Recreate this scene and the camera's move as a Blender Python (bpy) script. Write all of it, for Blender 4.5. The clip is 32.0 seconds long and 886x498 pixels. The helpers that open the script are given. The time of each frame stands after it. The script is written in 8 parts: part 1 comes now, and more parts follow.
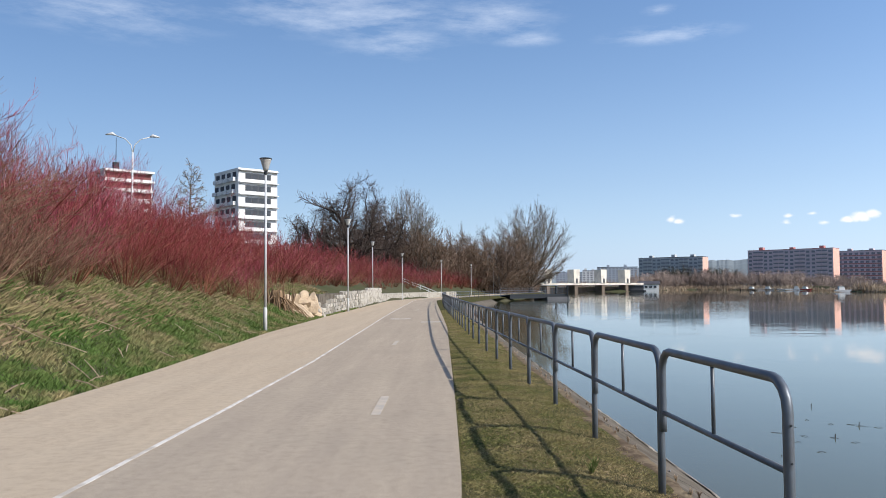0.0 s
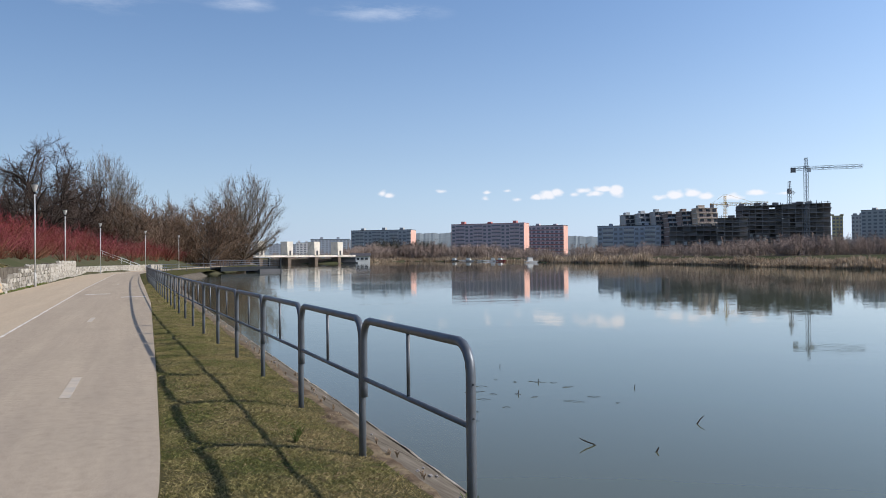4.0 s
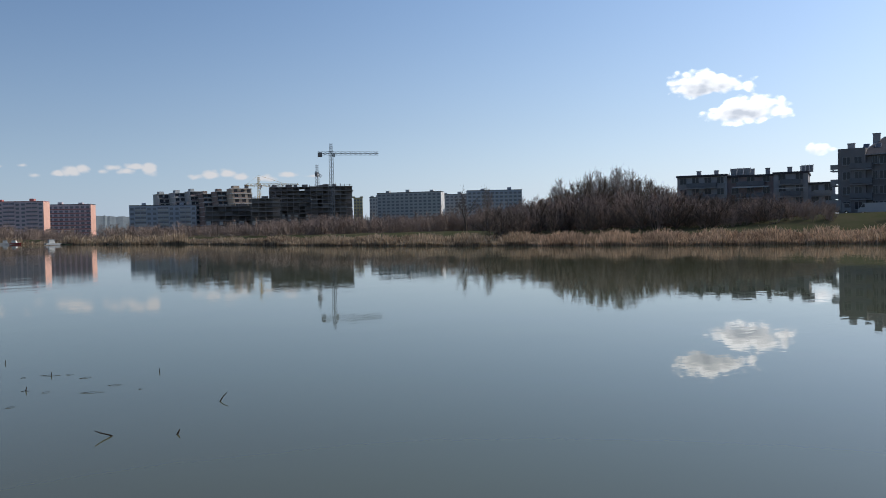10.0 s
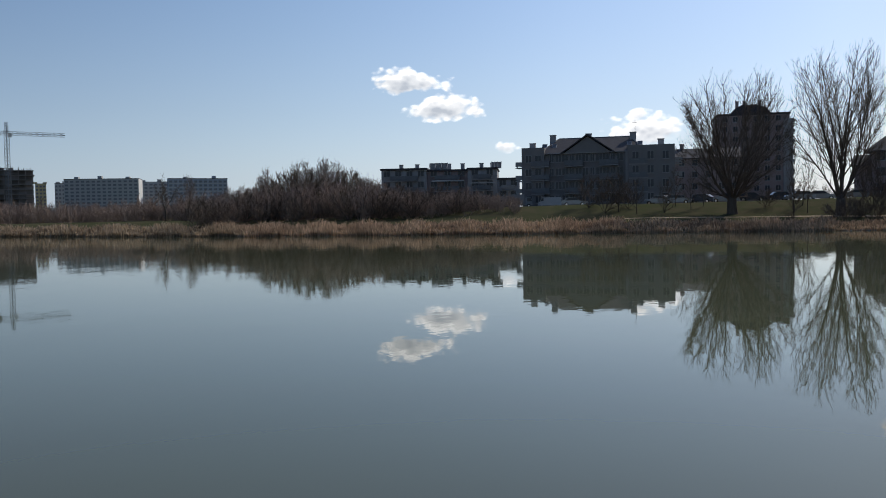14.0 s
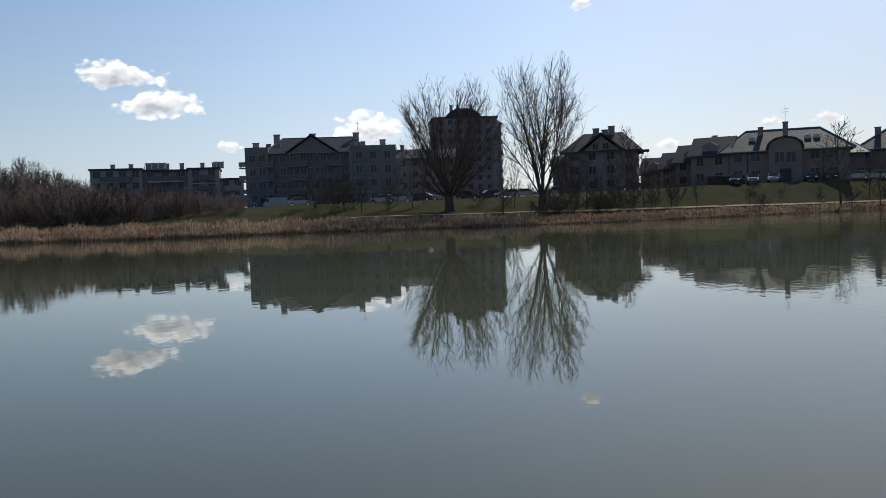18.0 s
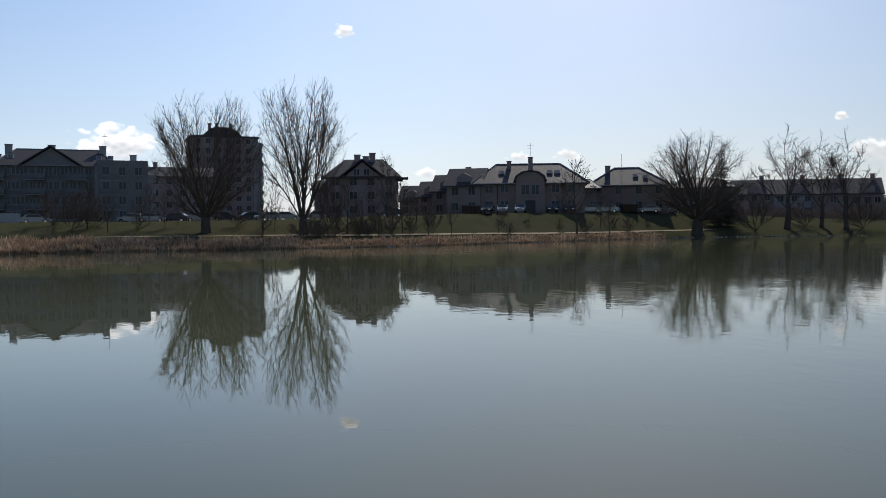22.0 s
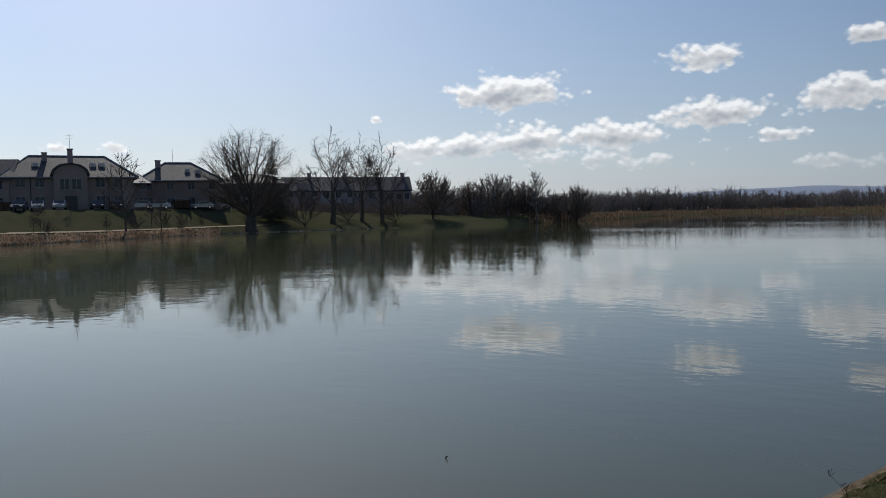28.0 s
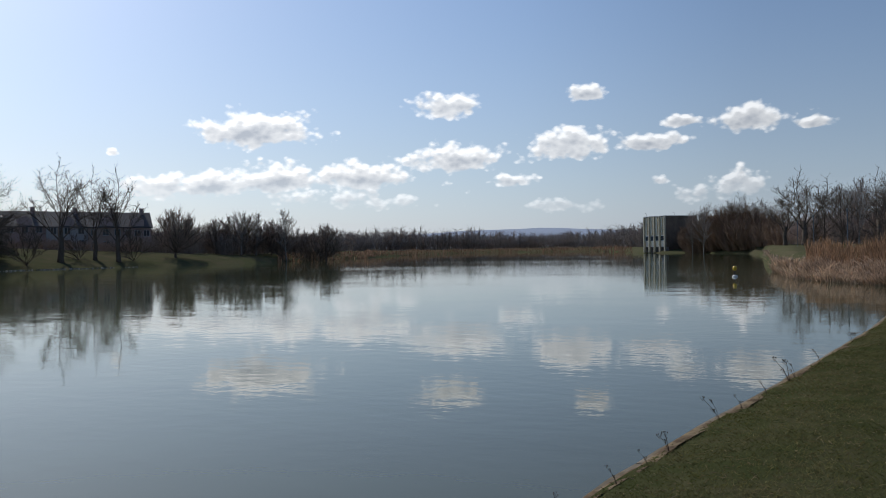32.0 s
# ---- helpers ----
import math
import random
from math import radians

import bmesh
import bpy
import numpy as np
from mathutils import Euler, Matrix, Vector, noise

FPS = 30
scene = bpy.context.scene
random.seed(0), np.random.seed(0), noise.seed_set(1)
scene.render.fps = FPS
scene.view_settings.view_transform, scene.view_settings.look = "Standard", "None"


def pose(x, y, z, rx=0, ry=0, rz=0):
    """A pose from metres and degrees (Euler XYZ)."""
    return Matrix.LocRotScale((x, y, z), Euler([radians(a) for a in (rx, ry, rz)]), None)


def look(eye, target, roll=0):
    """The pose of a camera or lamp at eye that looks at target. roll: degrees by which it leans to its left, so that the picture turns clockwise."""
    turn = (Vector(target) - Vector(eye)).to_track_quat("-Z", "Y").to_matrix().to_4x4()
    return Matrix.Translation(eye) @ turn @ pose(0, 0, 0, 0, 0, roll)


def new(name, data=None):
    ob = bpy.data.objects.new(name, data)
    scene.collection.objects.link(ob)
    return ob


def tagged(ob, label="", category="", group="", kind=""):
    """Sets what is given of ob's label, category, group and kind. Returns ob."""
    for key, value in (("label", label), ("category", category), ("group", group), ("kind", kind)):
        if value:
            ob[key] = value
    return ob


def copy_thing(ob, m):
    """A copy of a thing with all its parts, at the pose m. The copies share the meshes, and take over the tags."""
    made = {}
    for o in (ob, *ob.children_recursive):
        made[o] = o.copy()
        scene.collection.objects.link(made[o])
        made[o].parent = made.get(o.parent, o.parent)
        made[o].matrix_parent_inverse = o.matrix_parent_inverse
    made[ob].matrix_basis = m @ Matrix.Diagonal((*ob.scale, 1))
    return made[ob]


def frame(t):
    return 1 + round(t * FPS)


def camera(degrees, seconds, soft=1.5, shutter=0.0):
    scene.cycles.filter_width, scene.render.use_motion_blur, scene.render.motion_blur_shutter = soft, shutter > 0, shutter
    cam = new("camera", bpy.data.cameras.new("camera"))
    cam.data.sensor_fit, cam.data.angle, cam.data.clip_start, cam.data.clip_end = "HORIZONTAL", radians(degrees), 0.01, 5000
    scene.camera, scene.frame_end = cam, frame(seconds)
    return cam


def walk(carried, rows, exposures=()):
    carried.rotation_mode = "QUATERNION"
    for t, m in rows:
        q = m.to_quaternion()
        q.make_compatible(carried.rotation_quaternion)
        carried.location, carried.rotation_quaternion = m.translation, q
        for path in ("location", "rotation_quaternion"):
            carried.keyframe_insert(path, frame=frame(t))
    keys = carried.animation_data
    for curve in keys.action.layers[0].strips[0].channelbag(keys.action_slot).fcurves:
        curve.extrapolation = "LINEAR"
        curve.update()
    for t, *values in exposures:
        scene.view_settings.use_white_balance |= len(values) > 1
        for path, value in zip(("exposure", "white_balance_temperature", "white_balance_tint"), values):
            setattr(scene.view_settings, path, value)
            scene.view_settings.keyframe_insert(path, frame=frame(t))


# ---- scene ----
cam = camera(56.63, 32.0, soft=0.9)
# seconds, place in metres, turn in degrees
ROWS = [
    (0.0, 0.000, 0.000, 1.6, 92.72, 0.38, 0.02),
    (0.5, 0.006, -0.008, 1.6, 92.21, 0.43, -2.14),
    (1.0, 0.012, -0.016, 1.6, 91.85, 0.47, -4.38),
    (1.5, 0.018, -0.024, 1.6, 91.63, 0.35, -7.05),
    (2.0, 0.023, -0.031, 1.6, 91.27, 0.21, -9.87),
    (2.5, 0.029, -0.039, 1.6, 91.03, 0.28, -12.60),
    (3.0, 0.035, -0.047, 1.6, 90.99, 0.44, -15.14),
    (3.5, 0.046, -0.056, 1.6, 90.89, 0.57, -17.52),
    (5.5, 0.089, -0.091, 1.6, 89.59, 0.46, -25.66),
    (6.0, 0.100, -0.100, 1.6, 89.58, 0.57, -27.64),
    (6.5, 0.114, -0.113, 1.6, 89.68, 0.44, -30.01),
    (7.0, 0.128, -0.126, 1.6, 89.68, 0.43, -32.13),
    (7.5, 0.143, -0.139, 1.6, 89.59, 0.40, -34.42),
    (8.0, 0.157, -0.151, 1.6, 89.53, 0.42, -37.12),
    (8.5, 0.171, -0.164, 1.6, 89.14, 0.57, -39.83),
    (9.0, 0.185, -0.177, 1.6, 88.84, 0.50, -42.63),
    (9.5, 0.193, -0.189, 1.6, 88.83, 0.86, -46.59),
    (10.0, 0.200, -0.202, 1.6, 88.71, 1.23, -51.23),
    (10.5, 0.208, -0.214, 1.6, 88.54, 1.10, -54.05),
    (11.0, 0.215, -0.226, 1.6, 88.51, 0.96, -55.93),
    (11.5, 0.223, -0.238, 1.6, 88.45, 0.90, -58.36),
    (12.0, 0.230, -0.251, 1.6, 88.17, 1.00, -60.64),
    (12.5, 0.238, -0.263, 1.6, 88.12, 1.07, -63.65),
    (13.0, 0.245, -0.275, 1.6, 88.17, 1.05, -66.31),
    (13.5, 0.253, -0.288, 1.6, 88.01, 0.89, -68.85),
    (14.0, 0.260, -0.300, 1.6, 87.67, 0.92, -71.37),
    (14.5, 0.262, -0.310, 1.6, 87.36, 1.09, -74.21),
    (16.5, 0.268, -0.350, 1.6, 87.58, 1.73, -83.89),
    (17.0, 0.270, -0.360, 1.6, 87.34, 2.00, -86.15),
    (17.5, 0.272, -0.370, 1.6, 87.23, 2.09, -88.31),
    (18.0, 0.273, -0.380, 1.6, 87.19, 1.97, -90.22),
    (18.5, 0.275, -0.390, 1.6, 87.12, 1.81, -92.13),
    (19.0, 0.277, -0.400, 1.6, 87.08, 1.68, -94.57),
    (19.5, 0.278, -0.410, 1.6, 86.97, 1.53, -97.04),
    (20.0, 0.280, -0.420, 1.6, 87.08, 1.34, -99.44),
    (20.5, 0.278, -0.425, 1.6, 87.52, 1.13, -101.54),
    (21.0, 0.275, -0.431, 1.6, 87.88, 1.01, -103.34),
    (21.5, 0.273, -0.436, 1.6, 88.15, 0.74, -105.10),
    (22.0, 0.270, -0.442, 1.6, 88.50, 0.59, -106.73),
    (22.5, 0.268, -0.447, 1.6, 88.04, 0.58, -107.75),
    (23.0, 0.265, -0.453, 1.6, 87.84, 0.52, -109.83),
    (23.5, 0.263, -0.458, 1.6, 87.90, 0.65, -113.57),
    (24.0, 0.260, -0.463, 1.6, 87.81, 0.50, -117.35),
    (24.5, 0.258, -0.469, 1.6, 87.88, 0.36, -120.33),
    (25.0, 0.255, -0.474, 1.6, 87.82, 0.59, -122.84),
    (25.5, 0.253, -0.480, 1.6, 87.78, 0.74, -124.96),
    (27.5, 0.243, -0.501, 1.6, 87.93, 1.09, -134.69),
    (28.0, 0.240, -0.507, 1.6, 87.70, 1.32, -137.04),
    (28.5, 0.238, -0.512, 1.6, 87.63, 1.13, -139.18),
    (29.0, 0.235, -0.518, 1.6, 87.94, 0.60, -141.07),
    (29.5, 0.233, -0.523, 1.6, 88.27, 0.48, -142.76),
    (30.0, 0.230, -0.528, 1.6, 88.49, 0.56, -144.28),
    (30.5, 0.228, -0.534, 1.6, 88.85, 0.70, -146.02),
    (31.0, 0.225, -0.539, 1.6, 89.43, 0.68, -148.57),
    (31.5, 0.223, -0.545, 1.6, 89.85, 0.79, -151.43),
    (32.0, 0.220, -0.550, 1.6, 90.05, 1.06, -154.35),
]
walk(cam, [(r[0], pose(*r[1:])) for r in ROWS], [(0, 0.41, 6270, 11), (2, 0.23, 6270, 11), (3.5, 0.21, 6300, 12), (6, 0.13, 6330, 12), (9.5, -0.24, 6380, 11), (13, -0.48, 6450, 10), (16.5, -0.56, 6550, 10), (20, -0.54, 6550, 10), (22, -0.52, 6520, 10), (23, -0.60, 6500, 10), (25, -0.56, 6480, 10), (28, -0.64, 6450, 10), (30, -0.41, 6430, 10), (32, -0.34, 6400, 10)])

SUN_AZ, SUN_EL = 119.0, 36.0


def P(az, d, z=0.0):
    """A place by compass bearing (degrees clockwise from +y) and distance from the viewpoint."""
    return Vector((d * math.sin(radians(az)), d * math.cos(radians(az)), z))


# ---- light ----
def nd(nt, kind, **sets):
    n = nt.nodes.new(kind)
    for k, v in sets.items():
        if k.startswith("i_"):
            n.inputs[k[2:].replace("_", " ")].default_value = v
        else:
            setattr(n, k, v)
    return n


def mth(nt, op, a, b=None, c=None, clamp=False):
    n = nt.nodes.new("ShaderNodeMath")
    n.operation, n.use_clamp = op, clamp
    for i, v in enumerate((a, b, c)):
        if v is None:
            continue
        if isinstance(v, (int, float)):
            n.inputs[i].default_value = v
        else:
            nt.links.new(v, n.inputs[i])
    return n.outputs[0]


def ramp(nt, fac, stops, mode="LINEAR"):
    n = nt.nodes.new("ShaderNodeValToRGB")
    n.color_ramp.interpolation = mode
    el = n.color_ramp.elements
    while len(el) < len(stops):
        el.new(0.5)
    for e, (pos, col) in zip(el, stops):
        e.position, e.color = pos, (*col, 1) if len(col) == 3 else col
    nt.links.new(fac, n.inputs[0])
    return n.outputs[0]


def mixc(nt, fac, a, b, mode="MIX"):
    n = nt.nodes.new("ShaderNodeMix")
    n.data_type, n.blend_type = "RGBA", mode
    for s, v in ((0, fac), (6, a), (7, b)):
        if isinstance(v, (int, float)):
            n.inputs[s].default_value = v
        elif isinstance(v, tuple):
            n.inputs[s].default_value = (*v, 1)
        else:
            nt.links.new(v, n.inputs[s])
    return n.outputs[2]


# clouds: bearing, height, half width, half height in degrees, and thickness
CLOUDS = [
    (141.6, 8.2, 5.4, 1.8, 1.0), (154.9, 9.8, 3.2, 1.25, 1.0), (164.4, 10.45, 1.9, 0.95, 1.0), (163.2, 7.1, 3.7, 1.6, 1.0), (168.6, 6.95, 3.3, 0.85, 1.0),
    (174.9, 8.2, 3.7, 1.3, 1.0), (170.8, 8.25, 1.9, 0.65, 0.9), (178.8, 7.65, 1.8, 0.6, 0.9), (155.4, 6.2, 5.0, 1.4, 1.0), (148.6, 5.1, 4.8, 1.5, 1.0),
    (143.2, 5.0, 3.9, 1.5, 1.0), (138.8, 4.7, 3.4, 1.4, 1.0), (135.4, 4.4, 2.6, 1.2, 0.95), (159.5, 4.7, 1.7, 0.75, 0.8), (174.7, 4.1, 2.6, 1.4, 0.7), (171.6, 3.4, 2.2, 0.9, 0.65), (169.1, 4.4, 0.8, 0.5, 0.7),
    (68.8, 9.2, 3.5, 1.2, 1.0), (71.6, 7.3, 3.4, 1.2, 1.0), (85.1, 5.45, 3.2, 1.6, 0.95), (75.6, 4.6, 1.3, 0.6, 0.55), (100.0, 13.3, 1.0, 0.6, 0.85),
    (112.2, 4.8, 1.4, 0.6, 0.7), (115.5, 4.9, 1.4, 0.6, 0.75), (105.6, 3.8, 1.0, 0.6, 0.75), (132.6, 6.75, 0.6, 0.45, 0.7), (147.5, 3.6, 9.0, 1.2, 0.55), (162.8, 2.9, 4.0, 0.7, 0.6),
]
FAR_CLOUDS = [(15.5, 4.5, 0.55, 0.5, 0.7), (16.0, 4.35, 0.6, 0.35, 0.65), (19.7, 4.6, 0.5, 0.25, 0.4), (22.7, 4.05, 0.6, 0.35, 0.6), (22.9, 4.5, 0.6, 0.25, 0.45), (24.3, 4.6, 0.6, 0.25, 0.5), (25.0, 4.0, 0.8, 0.35, 0.5),
              (26.2, 4.1, 0.7, 0.35, 0.65), (27.0, 4.25, 0.9, 0.6, 0.75), (27.7, 4.45, 0.75, 0.6, 0.75), (28.8, 4.25, 0.7, 0.4, 0.65), (29.4, 4.5, 0.9, 0.4, 0.7), (30.3, 4.25, 1.0, 0.4, 0.7), (30.9, 4.55, 1.1, 0.35, 0.75),
              (31.7, 4.35, 0.8, 0.75, 0.8), (34.6, 3.9, 0.9, 0.35, 0.6), (35.6, 4.0, 1.0, 0.5, 0.7), (36.7, 4.1, 0.9, 0.55, 0.75), (37.5, 3.9, 1.1, 0.45, 0.7), (39.0, 3.8, 1.4, 0.45, 0.65), (40.8, 4.0, 1.6, 0.4, 0.7), (42.4, 3.95, 1.3, 0.3, 0.6)]
CIRRUS = [(-7.0, 18.6, 11.0, 2.6, 1.0), (3.5, 18.2, 6.0, 2.0, 1.0), (15.6, 16.6, 5.5, 0.9, 1.0), (-3.6, 16.8, 6.0, 1.8, 0.8), (6.0, 16.9, 3.0, 0.9, 0.9), (15.1, 18.2, 1.5, 0.5, 0.8), (-22.2, 17.6, 9.0, 2.8, 0.7), (2.0, 21.5, 9.0, 2.4, 1.0), (104.0, 16.5, 5.0, 2.0, 0.5)]


def make_world():
    w = bpy.data.worlds.new("daylight")
    scene.world = w
    w.use_nodes = True
    nt = w.node_tree
    nt.nodes.clear()
    sky = nd(nt, "ShaderNodeTexSky", sky_type="NISHITA", sun_disc=False, sun_elevation=radians(SUN_EL), sun_rotation=radians(SUN_AZ),
             altitude=250, air_density=1.0, dust_density=0.6, ozone_density=2.0)
    tc = nd(nt, "ShaderNodeTexCoord")
    sep = nd(nt, "ShaderNodeSeparateXYZ")
    nt.links.new(tc.outputs["Generated"], sep.inputs[0])
    az = mth(nt, "MULTIPLY", mth(nt, "ARCTAN2", sep.outputs[0], sep.outputs[1]), 57.29578)
    # bearings past 180 count on
    az = mth(nt, "ADD", az, mth(nt, "MULTIPLY", mth(nt, "LESS_THAN", az, -90.0), 360.0))
    el = mth(nt, "MULTIPLY", mth(nt, "ARCSINE", sep.outputs[2]), 57.29578)
    com = nd(nt, "ShaderNodeCombineXYZ")
    nt.links.new(az, com.inputs[0])
    nt.links.new(mth(nt, "MULTIPLY", el, 1.5), com.inputs[1])

    def fbm(scale, detail, rough, vec=None):
        n = nd(nt, "ShaderNodeTexNoise", i_Scale=scale, i_Detail=detail, i_Roughness=rough)
        nt.links.new(vec if vec else com.outputs[0], n.inputs["Vector"])
        return n.outputs["Fac"]

    def field(rows):
        best = None
        low = None
        for a, e, wa, we, wt in rows:
            dx = mth(nt, "MULTIPLY", mth(nt, "SUBTRACT", az, a), 1 / wa)
            dy = mth(nt, "MULTIPLY", mth(nt, "SUBTRACT", el, e), 1 / we)
            # flat below, domed above
            dy2 = mth(nt, "MAXIMUM", dy, mth(nt, "MULTIPLY", dy, -1.25))
            s = mth(nt, "SUBTRACT", 1.0, mth(nt, "POWER", mth(nt, "ADD", mth(nt, "MULTIPLY", dx, dx), mth(nt, "MULTIPLY", dy2, dy2)), 0.5))
            s = mth(nt, "MULTIPLY", mth(nt, "ADD", s, 0.0), wt)
            hi = mth(nt, "MULTIPLY", mth(nt, "MAXIMUM", s, 0.0), dy)
            best = s if best is None else mth(nt, "MAXIMUM", best, s)
            low = hi if low is None else mth(nt, "ADD", low, hi)
        return best, low

    body, up = field(CLOUDS)
    def puffs(scale, vec):
        n = nd(nt, "ShaderNodeTexVoronoi", feature="SMOOTH_F1", i_Scale=scale, i_Smoothness=0.4)
        nt.links.new(vec, n.inputs["Vector"])
        return mth(nt, "SUBTRACT", 0.5, n.outputs["Distance"])

    def billow(vec):
        return mth(nt, "ADD", mth(nt, "MULTIPLY", mth(nt, "SUBTRACT", fbm(0.5, 9.0, 0.58, vec), 0.5), 1.7), mth(nt, "ADD", mth(nt, "MULTIPLY", puffs(0.75, vec), 0.75), mth(nt, "MULTIPLY", puffs(2.0, vec), 0.5)))

    lumps = billow(com.outputs[0])
    # the same billows a little higher, for their relief in the light from above
    upv = nd(nt, "ShaderNodeVectorMath", operation="ADD")
    upv.inputs[1].default_value = (-0.12, 0.45, 0)
    nt.links.new(com.outputs[0], upv.inputs[0])
    relief = mth(nt, "SUBTRACT", lumps, billow(upv.outputs[0]))
    dens = mth(nt, "ADD", mth(nt, "MULTIPLY", body, 1.5), mth(nt, "SUBTRACT", lumps, 0.22))
    cover = ramp(nt, dens, [(0.0, (0, 0, 0)), (0.52, (1, 1, 1))], "EASE")
    # their bases sink into the haze
    cover = mth(nt, "MULTIPLY", cover, ramp(nt, mth(nt, "MULTIPLY", el, 0.1), [(0.2, (0.15, 0.15, 0.15)), (0.52, (1, 1, 1))]))
    thick = mth(nt, "ADD", mth(nt, "MULTIPLY", dens, 0.5), mth(nt, "ADD", mth(nt, "MULTIPLY", up, -1.2), mth(nt, "MULTIPLY", relief, -0.75)), clamp=True)
    shade = ramp(nt, thick, [(0.0, (0.80, 0.795, 0.79)), (0.22, (0.58, 0.58, 0.583)), (0.8, (0.32, 0.34, 0.375))])
    small, low2 = field(FAR_CLOUDS)
    dens2 = mth(nt, "ADD", mth(nt, "MULTIPLY", small, 1.2), mth(nt, "MULTIPLY", mth(nt, "SUBTRACT", lumps, 0.15), 0.55))
    cover2 = ramp(nt, dens2, [(0.16, (0, 0, 0)), (0.62, (1, 1, 1))], "EASE")
    veil, _ = field(CIRRUS)
    streak = nd(nt, "ShaderNodeMapping")
    streak.inputs["Scale"].default_value = (0.28, 0.8, 1)
    streak.inputs["Rotation"].default_value = (0, 0, 0.35)
    nt.links.new(com.outputs[0], streak.inputs[0])
    wisps = mth(nt, "ADD", mth(nt, "MULTIPLY", veil, 0.7), mth(nt, "MULTIPLY", mth(nt, "SUBTRACT", fbm(0.9, 7.0, 0.66, streak.outputs[0]), 0.5), 2.4))
    cir = mth(nt, "MULTIPLY", mth(nt, "MULTIPLY", wisps, ramp(nt, veil, [(0.0, (0, 0, 0)), (0.6, (1, 1, 1))])), 0.34, clamp=True)
    # milky air low over the land
    haze = mth(nt, "POWER", mth(nt, "SUBTRACT", 1.0, mth(nt, "MULTIPLY", mth(nt, "ABSOLUTE", el), 1 / 26.0, clamp=True)), 3.0)
    c1 = mixc(nt, mth(nt, "MULTIPLY", haze, 0.68), sky.outputs[0], HAZE_COL)
    c1 = mixc(nt, 1.0, c1, SKY_TINT, "MULTIPLY")
    # the hazy air is clearer away from the sun and milkier towards it
    toward = nd(nt, "ShaderNodeVectorMath", operation="DOT_PRODUCT")
    toward.inputs[1].default_value = (math.sin(radians(SUN_AZ)), math.cos(radians(SUN_AZ)), 0.0)
    nt.links.new(tc.outputs["Generated"], toward.inputs[0])
    air = ramp(nt, mth(nt, "ADD", mth(nt, "MULTIPLY", toward.outputs["Value"], 0.5), 0.5), [(0.1, (0.73, 0.78, 0.84)), (0.3, (0.79, 0.83, 0.88)), (0.5, (0.87, 0.90, 0.94)), (0.78, (1.05, 1.05, 1.05)), (0.97, (1.10, 1.09, 1.08))])
    c1 = mixc(nt, 1.0, c1, air, "MULTIPLY")
    # brighter over the lake's east, dimmer to the north and south; an even fall towards the zenith
    glow = ramp(nt, mth(nt, "MULTIPLY", mth(nt, "ADD", az, 90.0), 1 / 360.0), [((a + 90) / 360, (v * r, v, v * u)) for a, v, r, u in SKY_ROUND])
    c1 = mixc(nt, 1.0, c1, glow, "MULTIPLY")
    rise = ramp(nt, mth(nt, "MULTIPLY", el, 1 / 60.0), [(0.0, (0.43, 0.435, 0.44)), (0.12, (0.465, 0.465, 0.465)), (0.32, (0.575, 0.575, 0.57)), (0.7, (0.60, 0.60, 0.60))])
    c1 = mixc(nt, 1.0, c1, mixc(nt, 1.0, rise, (4.0, 4.0, 4.0), "MULTIPLY"), "MULTIPLY")
    c2 = mixc(nt, cir, c1, CIRRUS_COL)
    c2 = mixc(nt, mth(nt, "MULTIPLY", cover2, 0.85), c2, FAR_CLOUD_COL)
    # the clouds nearer the sun stand partly in their own shade
    lit = mixc(nt, 1.0, shade, CLOUD_COL, "MULTIPLY")
    lit = mixc(nt, 1.0, lit, ramp(nt, mth(nt, "MULTIPLY", az, 1 / 200.0), [(0.55, (0.92, 0.92, 0.93)), (0.66, (1, 1, 1))]), "MULTIPLY")
    lit = mixc(nt, 1.0, lit, mixc(nt, 1.0, glow, (1.8, 1.8, 1.8), "MULTIPLY"), "MULTIPLY")
    c3 = mixc(nt, mth(nt, "MULTIPLY", cover, 0.93), c2, lit)
    bg = nd(nt, "ShaderNodeBackground", i_Strength=SKY_STRENGTH)
    out = nd(nt, "ShaderNodeOutputWorld")
    nt.links.new(c3, bg.inputs[0])
    nt.links.new(bg.outputs[0], out.inputs[0])


SKY_STRENGTH = 0.10
# bearing, brightness, red and blue against green
SKY_ROUND = [(-90, 0.48, 0.97, 1.0), (-28, 0.46, 0.96, 1.0), (0, 0.53, 0.955, 1.0), (30, 0.60, 0.955, 1.01), (60, 0.675, 0.98, 1.0), (80, 0.73, 1.0, 1.0), (97, 0.72, 1.0, 1.0), (111, 0.62, 1.0, 1.0),
             (125, 0.575, 1.0, 1.0), (140, 0.525, 0.99, 1.01), (160, 0.48, 0.98, 1.02), (175, 0.41, 0.98, 1.02), (215, 0.46, 0.98, 1.0), (269, 0.48, 0.97, 1.0)]
SKY_TINT = (1.0, 1.0, 1.04)
HAZE_COL = (6.7, 7.7, 9.3)
CLOUD_COL = (20.5, 20.5, 20.5)
FAR_CLOUD_COL = (8.6, 8.4, 8.4)
CIRRUS_COL = (8.0, 8.4, 9.0)
make_world()
sun = new("sun", bpy.data.lights.new("sun", "SUN"))
sun.data.energy, sun.data.angle, sun.data.color = 3.6, radians(0.53), (1.0, 0.94, 0.85)
sun.matrix_world = look(P(SUN_AZ, 200, 200 * math.tan(radians(SUN_EL))), (0, 0, 0))


